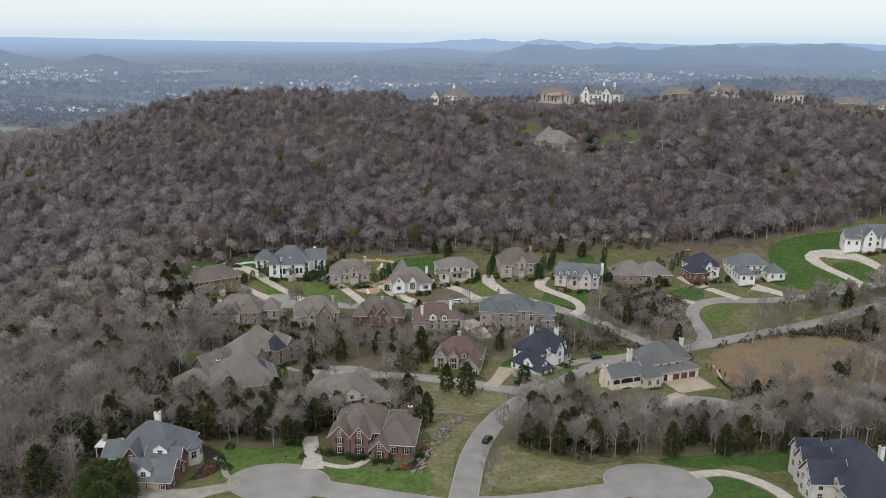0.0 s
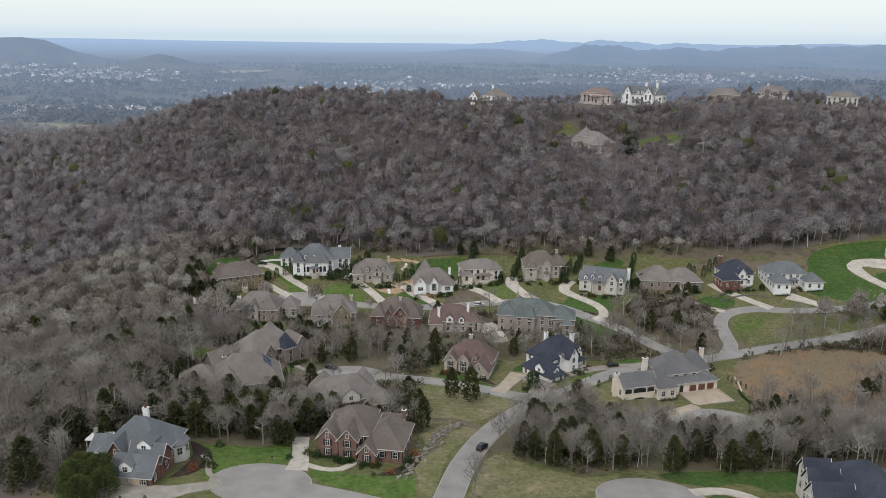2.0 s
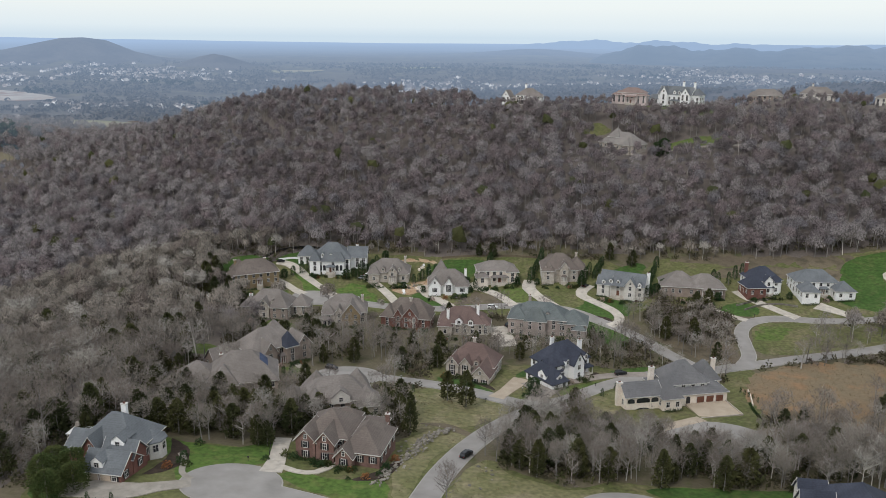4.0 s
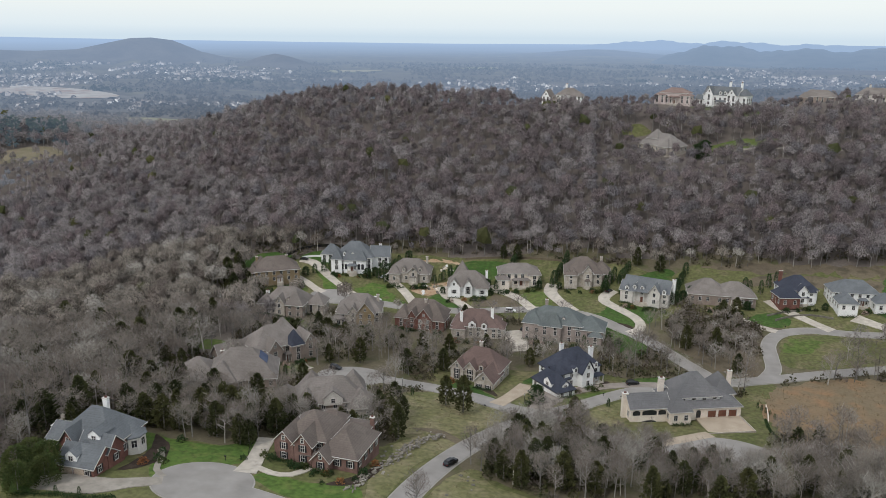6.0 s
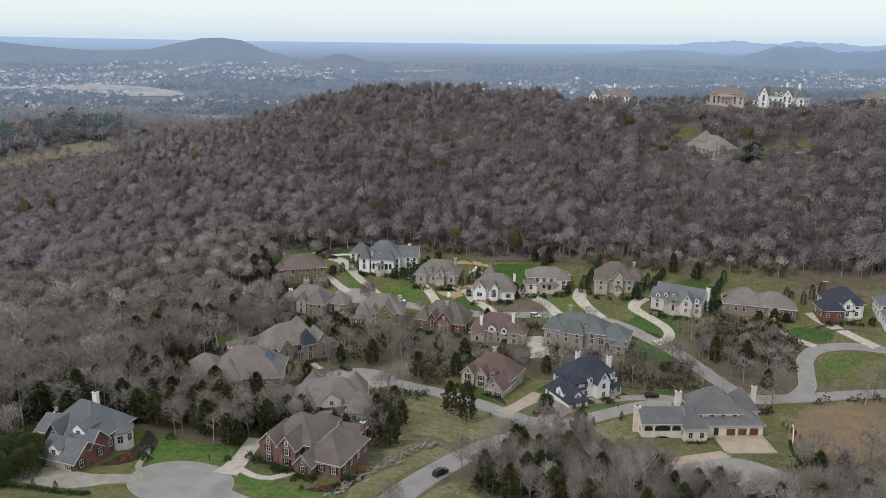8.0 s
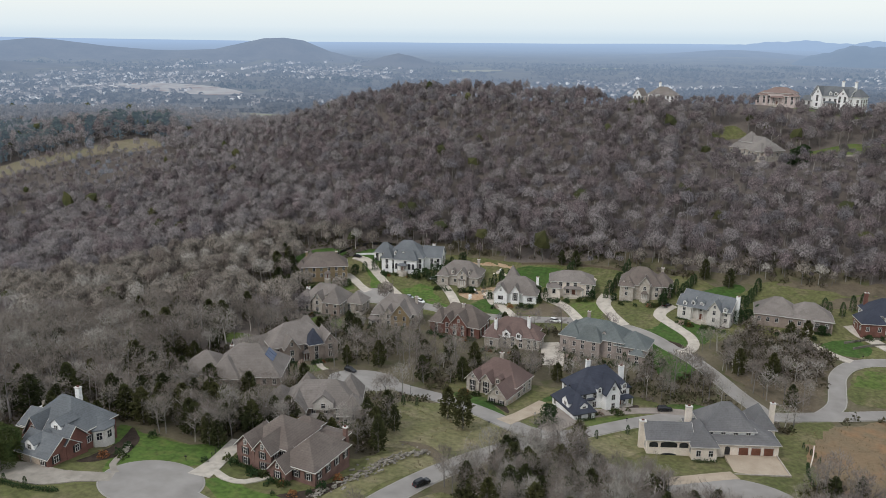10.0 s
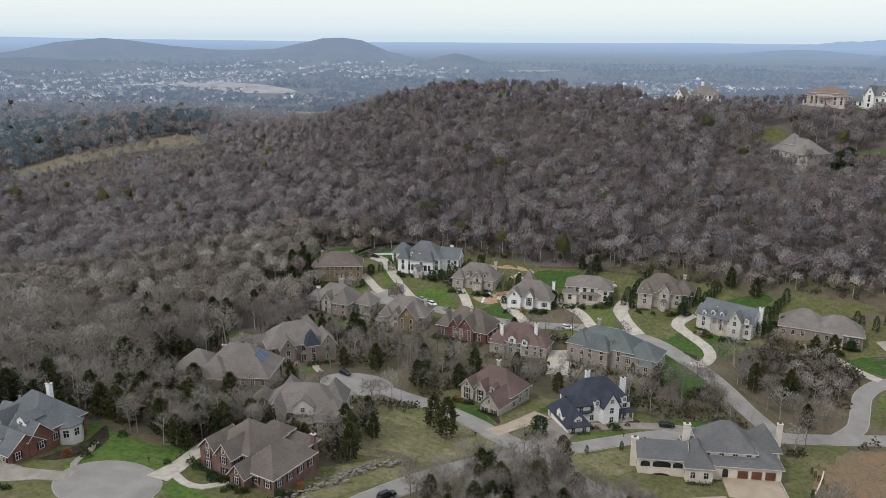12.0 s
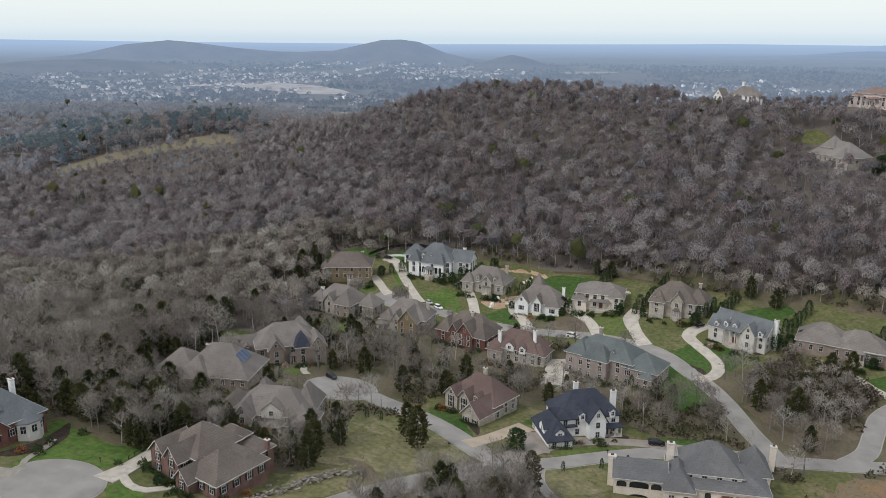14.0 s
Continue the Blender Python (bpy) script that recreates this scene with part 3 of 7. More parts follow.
for key, (pts, w) in ROADS.items():
    laid(ribbon(pts, w + 0.7, 0.10, M["kerb"], "kerb"), "pale concrete kerb along the road", "kerb")
    laid(ribbon(pts, w, 0.16 + 0.004 * len(key), M["asphalt"], "road", crown=0.05), "weathered pale grey asphalt residential road", "road")
for cx, cy, r, sq in ((-43, 177, 12.5, 0.85), (56, 188, 14, 0.85), (87, 247, 15, 0.85), (-41, 277.5, 12.5, 0.9), (-85, 373, 12, 0.7)):
    laid(sheet(disc(cx, cy, r + 0.4, squash=sq), 0.11, M["kerb"], "kerb", 4), "pale concrete kerb round the turning circle", "kerb")
    laid(sheet(disc(cx, cy, r, squash=sq), 0.235, M["asphalt"], "road", 4), "weathered pale grey asphalt turning circle", "road")

DRIVES = [
    ([(-52, 174), (-58, 171), (-65, 167), (-74, 166), (-80, 164)], [4, 5, 8, 9, 6], "drive_tan", "tan concrete drive before the garage"),
    ([(-36, 185), (-37, 192), (-39, 200), (-41, 208)], [6, 4.5, 4.5, 5], "concrete", "pale concrete drive beside the brick house"),
    ([(-36, 190), (-30, 187.5), (-25, 188.5), (-22, 194)], 2.2, "concrete", "pale concrete front walk"),
    ([(-53, 176), (-57, 179), (-60, 186), (-63, 190)], 1.6, "drive_tan", "curved tan front walk"),
    ([(15, 266), (18, 274), (21, 283), (23, 289)], [6, 5, 6, 7], "aggregate", "tan aggregate drive"),
    ([(29, 266), (31, 275), (36, 285), (44, 291.5), (54, 297.5), (62, 300.5), (70, 302)], [6, 8, 7, 5, 4.6, 4.6, 5], "paver", "taupe paved half-circle drive"),
    ([(26, 286), (30, 280), (33, 274)], [8, 9, 8], "paver", "taupe paved parking apron"),
    ([(84, 262), (80, 259), (75, 255), (70, 251), (65, 247)], 4.5, "aggregate", "tan paved garage drive"),
    ([(-58, 280), (-62, 282.5), (-65, 287)], 2.4, "concrete", "pale front walk"),
    ([(-92, 376), (-97, 379), (-105, 385), (-112, 388)], [5, 4, 4.5, 7], "concrete", "pale concrete drive"),
    ([(-74, 376), (-86, 386), (-95, 394), (-103, 402), (-111, 408), (-118, 409)], [4.5, 4, 4, 5, 6, 5], "concrete", "long pale concrete drive"),
    ([(-42, 371), (-51, 385), (-59, 395), (-67, 403)], [5, 4.5, 4.5, 5], "concrete", "pale concrete drive"),
    ([(-16, 371), (-24, 380), (-31, 386), (-35, 396)], [5, 4.5, 4.5, 6], "concrete", "pale concrete drive"),
    ([(14, 373), (7, 383), (1, 389), (-6, 394), (-9, 400)], [5, 4.5, 4.5, 5, 7], "concrete", "pale concrete drive"),
    ([(33, 372), (26, 382), (20, 393), (21, 401)], [6, 5, 6, 8], "concrete", "pale concrete drive"),
    ([(58, 352), (62, 356), (63, 362), (61, 368), (56, 374), (51, 379), (46, 385), (47, 391), (50, 396)], [5, 4.5, 4.5, 4.5, 4.5, 4.5, 5, 6, 6], "concrete", "winding pale concrete drive"),
    ([(120, 367), (113, 371), (105, 378)], 3.5, "concrete", "pale concrete drive"),
    ([(143, 372), (132, 384), (125, 391), (121, 398)], [5, 4.5, 5, 6], "concrete", "concrete drive"),
    ([(170, 372), (162, 380), (155, 386)], [5, 5, 8], "concrete", "pale concrete drive"),
    ([(205, 374), (203, 386), (197, 403), (196, 414), (203, 416), (216, 406), (222, 386), (224, 378)], [5, 4.5, 4.5, 7, 10, 6, 5, 5], "concrete", "pale concrete loop drive"),
    ([(67, 193), (76, 195), (83, 190), (87, 181), (86, 170)], 4.0, "concrete", "curved pale concrete drive"),
    ([(8, 348), (12, 336), (15, 325)], [8, 9, 8], "concrete", "bright concrete rear court"),
    ([(-29, 658), (-8, 650), (24, 640)], 4, "concrete", "bare earth terrace"),
    ([(96, 558), (112, 566), (136, 564), (166, 560), (206, 556), (262, 546)], 2.6, "drive_tan", "narrow hillside lane"),
]
for k, (pts, w, mat, label) in enumerate(DRIVES):
    laid(ribbon(pts, w, 0.24 + 0.005 * (k % 7), M[mat], "driveway"), label, "driveway")

LAWNS = [
    ([(92, 425), (120, 434), (160, 437), (204, 434), (186, 424), (150, 426), (116, 424)], "brush", "rough brown ground at the foot of the woods"),
    # mown and winter grass, plan outlines
    ([(-74, 199), (-66, 188), (-61, 183), (-57, 175), (-53, 176), (-48, 182), (-41, 188), (-40, 196), (-42, 206), (-50, 198), (-60, 197)], "spring", "bright green spring lawn"),
    ([(-85, 160), (-95, 176), (-90, 182), (-82, 174), (-78, 160)], "lush", "bright green spring lawn"),
    ([(-34, 184), (-28, 188), (-20, 186), (-9, 190), (-4, 182), (-7, 175), (-22, 178)], "spring", "spring lawn before the brick house"),
    ([(-3, 182), (-6, 195), (-5, 210), (-6, 222), (3, 229), (10, 228), (3, 208), (1, 190), (0, 178)], "lot", "patchy olive verge grass"),
    ([(-22, 262), (-10, 270), (5, 266), (20, 258), (18, 248), (10, 236), (0, 232), (-10, 228), (-17, 240), (-18, 252)], "lot", "winter grass on the empty lot"),
    ([(-16, 258), (-2, 264), (8, 258), (0, 246), (-12, 246)], "lot", "greener winter grass on the empty lot"),
    ([(12, 200), (18, 212), (24, 204), (40, 198), (50, 203), (42, 190), (24, 182), (11, 182)], "lot", "patchy olive verge grass"),
    ([(60, 203), (70, 207), (88, 209), (104, 211), (126, 210), (126, 200), (92, 196), (84, 200), (72, 198), (66, 199)], "lush", "bright green spring lawn"),
    ([(69, 190), (78, 192), (83, 184), (82, 172), (68, 176)], "lush", "bright green spring lawn"),
    ([(-8, 285), (2, 284), (10, 276), (16, 270), (6, 274), (-6, 279)], "lush", "green front lawn"),
    ([(23, 268), (25, 274), (28, 272), (30, 267)], "lawn", "small roadside lawn with a shrub"),
    ([(37, 275), (40, 284), (47, 289), (56, 294.5), (62, 297.5), (55, 292.5), (48, 286), (41, 277)], "lawn", "lens-shaped island lawn"),
    ([(56, 303), (64, 308), (74, 310), (70, 304), (62, 301)], "lush", "green roadside lawn"),
    ([(20, 290), (24, 300), (30, 305), (27, 295)], "lush", "green side lawn"),
    ([(38, 264), (46, 272), (56, 282), (64, 290), (62, 276), (57, 264), (48, 255), (41, 258)], "lot", "patchy winter grass slope"),
    ([(98, 298), (103, 312), (112, 312), (106, 296), (102, 283), (98, 280)], "dry", "olive side lawn"),
    ([(50, 340), (47, 352), (42, 364), (52, 357), (60, 348), (66, 338), (58, 326)], "lush", "green bank beside the road"),
    ([(42, 369), (44, 382), (49, 378), (54, 373), (59, 367), (60, 361), (57, 356), (50, 363)], "lush", "bright green drive-side lawn"),
    ([(54, 379), (58, 383), (64, 380), (69, 374), (68, 366), (65, 364), (62, 371)], "lush", "bright green drive-side lawn"),
    ([(28, 376), (36, 373), (44, 372), (48, 380), (46, 390), (36, 392), (26, 388)], "dry", "olive front lawn"),
    ([(8, 378), (14, 374), (22, 378), (22, 388), (14, 394), (6, 390)], "lawn", "olive green front lawn"),
    ([(-14, 374), (-2, 374), (8, 375), (3, 384), (-6, 388), (-10, 380)], "brush", "leafy planted front bank"),
    ([(-42, 375), (-34, 374), (-20, 372), (-28, 380), (-34, 388)], "lush", "green front lawn"),
    ([(-48, 372), (-56, 382), (-64, 393), (-72, 394), (-78, 386), (-72, 378), (-60, 374)], "spring", "green front lawn"),
    ([(-78, 378), (-88, 390), (-100, 404), (-112, 414), (-108, 402), (-98, 390), (-92, 380)], "spring", "green strip between drives"),
    ([(-100, 376), (-108, 383), (-116, 380), (-106, 372)], "lawn", "green front lawn"),
    ([(-120, 412), (-108, 424), (-92, 424), (-94, 414), (-106, 408)], "lush", "walled green back lawn"),
    ([(-148, 398), (-140, 412), (-124, 412), (-130, 400), (-140, 392)], "lush", "green back lawn"),
    ([(-36, 412), (-26, 426), (-4, 424), (-6, 412), (-16, 404)], "lush", "bright green back lawn"),
    ([(-62, 416), (-44, 424), (-30, 418), (-34, 404), (-42, 398), (-46, 388), (-36, 386), (-30, 396), (-27, 412), (-36, 426), (-60, 424)], "dirt", "bare orange construction earth"),
    ([(74, 404), (84, 420), (110, 424), (124, 416), (112, 406), (90, 402)], "dry", "dry green back meadow"),
    ([(56, 404), (66, 416), (78, 420), (76, 408), (66, 402)], "lush", "shaded green back lawn"),
    ([(108, 410), (126, 424), (160, 424), (190, 420), (168, 408), (140, 414)], "brush", "rough tan meadow below the woods"),
    ([(166, 390), (172, 412), (182, 432), (206, 438), (240, 432), (212, 420), (192, 412), (196, 396), (202, 380), (186, 376)], "lush", "wide bright green meadow"),
    ([(206, 384), (202, 402), (212, 402), (220, 390), (216, 380)], "lush", "green lawn inside the loop drive"),
    ([(108, 376), (116, 384), (124, 386), (128, 378), (122, 372), (116, 372)], "lush", "green front lawn"),
    ([(118, 334), (120, 356), (128, 366), (150, 366), (172, 364), (190, 352), (160, 342), (134, 333)], "dry", "winter grass inside the road loop"),
    ([(120, 345), (122, 358), (130, 364), (138, 360), (130, 348)], "lawn", "greener grass inside the road loop"),
    ([(76, 342), (84, 332), (96, 318), (108, 320), (110, 340), (112, 354), (100, 350)], "brush", "tan brush below the thicket"),
    ([(104, 300), (114, 312), (140, 324), (170, 320), (178, 290), (164, 262), (134, 254), (112, 262), (104, 278)], "broom", "russet sedge meadow"),
    ([(-98, 328), (-96, 340), (-84, 338), (-80, 328), (-88, 322)], "lawn", "small olive back lawn"),
    ([(-118, 298), (-108, 302), (-98, 294), (-108, 288)], "lawn", "small green back lawn"),
    ([(-68, 279), (-62, 284), (-58, 281), (-62, 276)], "lawn", "round green front lawn"),
    ([(92, 636), (112, 626), (136, 618), (166, 636), (158, 652), (138, 648), (126, 630)], "lawn", "green terrace lawn on the ridge"),
    ([(94, 574), (128, 582), (146, 576), (122, 566), (104, 565)], "lawn", "green hillside lawn beside the lodge"),
    ([(44, 592), (58, 602), (66, 594), (54, 586)], "dry", "small olive lawn behind the lodge"),
    ([(-378, 392), (-402, 436), (-392, 440), (-366, 404)], "stubble", "small woodland glade"),
    ([(-505, 478), (-492, 515), (-462, 557), (-438, 594), (-405, 590), (-415, 566), (-445, 540), (-470, 492), (-490, 465)], "stubble", "tan field beside dark pines"),
]
YARDS = [
    [(-132, 372), (-126, 402), (-96, 426), (-60, 430), (-20, 430), (10, 428), (40, 424), (62, 420), (80, 400), (76, 372), (40, 362), (-100, 364)],
    [(82, 386), (84, 424), (130, 430), (200, 440), (260, 440), (250, 376), (160, 366), (120, 372)],
    [(-84, 156), (-92, 182), (-84, 195), (-66, 198), (-44, 199), (-35, 210), (-10, 216), (-4, 234), (20, 258), (10, 200), (10, 150), (-60, 150)],
    [(56, 206), (100, 209), (130, 200), (130, 150), (10, 150), (12, 200), (24, 206), (40, 200), (48, 204)],
    [(-12, 282), (-12, 300), (20, 304), (50, 308), (70, 300), (104, 296), (104, 264), (84, 236), (70, 240), (48, 254), (36, 260), (20, 268)],
    [(104, 300), (114, 312), (140, 324), (170, 320), (178, 290), (164, 262), (134, 254), (112, 262), (104, 278)],
    [(-28, 654), (-12, 674), (30, 676), (100, 666), (150, 654), (166, 640), (140, 620), (104, 632), (60, 642), (16, 642)],
    [(46, 588), (56, 600), (68, 592), (98, 568), (138, 580), (140, 568), (98, 554), (84, 550)],
]
for pts in YARDS[:5]:
    laid(sheet(pts, 0.03, M["dry"], "lawn", 8, True, 1.5), "olive winter grass round the houses", "lawn")
for k, (pts, mat, label) in enumerate(LAWNS):
    laid(sheet(pts, 0.05 + 0.006 * (k % 6), M[mat], "lawn", 6, True, 3.5 if mat in ("broom", "brush") else 1.2), label, "lawn")


# ---- houses ----
WINDOWS = {}


def window_mesh(w, h, arch):
    """Shared meshes of a window: frame with sill and bars, and the pane."""
    key = (w, h, arch)
    if key not in WINDOWS:
        t, m2 = 0.11, 0.035
        fr = bmesh.new()
        gxs, gzs = [-w / 2 - t, -w / 2, -m2, m2, w / 2, w / 2 + t], [-h / 2 - t, -h / 2, h * 0.08 - m2, h * 0.08 + m2, h / 2, h / 2 + t]
        solid = {(a, b) for a in range(5) for b in range(5)} - {(1, 1), (3, 1), (1, 3), (3, 3)}
        grid = {}

        def vert(a, b, back):
            if (a, b, back) not in grid:
                grid[a, b, back] = fr.verts.new((gxs[a], 0.05 if back else (-0.12 if b < 2 else -0.08), gzs[b]))
            return grid[a, b, back]

        for a, b in solid:
            fr.faces.new((vert(a, b, 0), vert(a + 1, b, 0), vert(a + 1, b + 1, 0), vert(a, b + 1, 0)))
            for da, db, e, f in ((-1, 0, (a, b), (a, b + 1)), (1, 0, (a + 1, b), (a + 1, b + 1)), (0, -1, (a, b), (a + 1, b)), (0, 1, (a, b + 1), (a + 1, b + 1))):
                if (a + da, b + db) not in solid:
                    fr.faces.new((vert(*e, 0), vert(*f, 0), vert(*f, 1), vert(*e, 1)))
        if arch:
            ring_in, ring_out = [vert(4, 5, 0)], [vert(5, 5, 0)]
            for k in range(1, 6):
                a = math.pi * k / 6
                ring_in.append(fr.verts.new((math.cos(a) * w / 2, -0.08, h / 2 + t + math.sin(a) * w / 2)))
                ring_out.append(fr.verts.new((math.cos(a) * (w / 2 + t), -0.08, h / 2 + t + math.sin(a) * (w / 2 + t))))
            ring_in.append(vert(1, 5, 0))
            ring_out.append(vert(0, 5, 0))
            for k in range(6):
                fr.faces.new((ring_in[k], ring_out[k], ring_out[k + 1], ring_in[k + 1]))
        pn = bmesh.new()
        vs = [(-w / 2, -h / 2), (w / 2, -h / 2), (w / 2, h / 2)]
        if arch:
            vs += [(math.cos(a) * w / 2, h / 2 + math.sin(a) * w / 2) for a in (math.pi * k / 6 for k in range(1, 6))]
        vs.append((-w / 2, h / 2))
        fa = [pn.verts.new((x, -0.035, z)) for x, z in vs]
        ba = [pn.verts.new((x, 0.02, z)) for x, z in vs]
        pn.faces.new(fa)
        pn.faces.new(ba[::-1])
        for k in range(len(vs)):
            pn.faces.new((fa[k - 1], ba[k - 1], ba[k], fa[k]))
        sh = boxes((0, -0.02, 0, 0.42, 0.1, h + 0.1))
        WINDOWS[key] = (mesh_of("window", fr, M["trim"]), mesh_of("pane", pn, M["glass"]), mesh_of("shutter", sh, M["shutter"]))
    return WINDOWS[key]


def window(parent, x, y, z, turn, w=1.1, h=1.7, arch=False, shutters=False):
    fr, pn, sh = window_mesh(w, h, arch)
    m = Matrix.Translation((x, y, z)) @ Matrix.Rotation(turn, 4, "Z")
    ob = part("window", fr, None, parent, m=m)
    part("pane", pn, None, ob, "dark reflecting glass")
    if shutters:
        for s in (-1, 1):
            part("shutter", sh, None, ob, "black shutter", m=Matrix.Translation((s * (w / 2 + 0.36), 0, 0)))
    return ob


def roof_mesh(w, d, rise, kind, over=0.55, t=0.28):
    """Hip or gable roof slab over a w x d block, its eave at z 0."""
    bm = bmesh.new()
    if kind == "gy":
        w, d = d, w
    W, D = w / 2 + over, d / 2 + (over if kind != "flat" else over)
    drop = rise * over / (d / 2)
    r = 0 if kind in ("gx", "gy") else min(d / 2, w / 2 - 0.4) if w > d else w / 2 - 0.3
    if kind in ("gx", "gy"):
        top = [(-W, 0, rise), (W, 0, rise)]
    elif w >= d:
        top = [(-W + D, 0, rise), (W - D + 0.01, 0, rise)]
    else:
        top = [(0, -D + W, rise), (0, D - W + 0.01, rise)]
    low = [(-W, -D, -drop), (W, -D, -drop), (W, D, -drop), (-W, D, -drop)]
    u = [bm.verts.new((x, y, z + t)) for x, y, z in low + top]
    b = [bm.verts.new((x, y, z)) for x, y, z in low + top]
    if kind in ("gx", "gy") or w >= d:
        fs = [(0, 1, 5, 4), (2, 3, 4, 5)]
        ends = [(1, 2, 5), (3, 0, 4)]
    else:
        fs = [(1, 2, 5, 4), (3, 0, 4, 5)]
        ends = [(0, 1, 4), (2, 3, 5)]
    if kind in ("gx", "gy"):
        rim = [(0, 1), (1, 5), (5, 2), (2, 3), (3, 4), (4, 0)]
    else:
        fs += ends
        rim = [(0, 1), (1, 2), (2, 3), (3, 0)]
    for f in fs:
        bm.faces.new([u[i] for i in f])
        bm.faces.new([b[i] for i in reversed(f)])
    for i, j in rim:
        bm.faces.new((b[i], b[j], u[j], u[i]))
    if kind == "gy":
        bmesh.ops.rotate(bm, verts=bm.verts, matrix=Matrix.Rotation(math.pi / 2, 3, "Z"))
    return bm


def wall_mesh(w, d, eave, rise, kind, deep):
    bm = bmesh.new()
    box(bm, 0, 0, (eave - deep) / 2, w, d, eave + deep)
    if kind in ("gx", "gy"):
        if kind == "gx":
            a = [(sx * (w / 2), sy * d / 2 * 0.98, eave) for sx in (-1, 1) for sy in (-1, 1)] + [(-w / 2, 0, eave + rise * 0.98), (w / 2, 0, eave + rise * 0.98)]
        else:
            a = [(sy * w / 2 * 0.98, sx * (d / 2), eave) for sx in (-1, 1) for sy in (-1, 1)] + [(0, -d / 2, eave + rise * 0.98), (0, d / 2, eave + rise * 0.98)]
        v = [bm.verts.new(p) for p in a]
        for f in ((0, 1, 4), (2, 5, 3), (0, 4, 5, 2), (1, 3, 5, 4)):
            bm.faces.new([v[i] for i in f])
    return bm


def fascia_mesh(w, d, rise, kind, over=0.55):
    """Pale gutter board round the eaves and up the rakes of a gable: one closed band."""
    bm = bmesh.new()
    W, D = w / 2 + over, d / 2 + over
    z = -rise * over / ((w if kind == "gy" else d) / 2)
    loop = [(-W, -D, z), (W, -D, z), (W, D, z), (-W, D, z)]
    if kind == "gx":
        loop = [loop[0], loop[1], (W, 0, rise), loop[2], loop[3], (-W, 0, rise)]
    elif kind == "gy":
        loop = [loop[0], (0, -D, rise), loop[1], loop[2], (0, D, rise), loop[3]]
    rows = []
    for x, y, h in loop:
        ox, oy = 0.07 * (1 if x > 0.01 else -1 if x < -0.01 else 0), 0.07 * (1 if y > 0.01 else -1 if y < -0.01 else 0)
        rows.append([bm.verts.new(p) for p in ((x - ox, y - oy, h + 0.05), (x + ox, y + oy, h + 0.05), (x + ox, y + oy, h + 0.27), (x - ox, y - oy, h + 0.285))])
    for k in range(len(rows)):
        a, b = rows[k - 1], rows[k]
        for n in range(4):
            bm.faces.new((a[n], b[n], b[(n + 1) % 4], a[(n + 1) % 4]))
    return bm


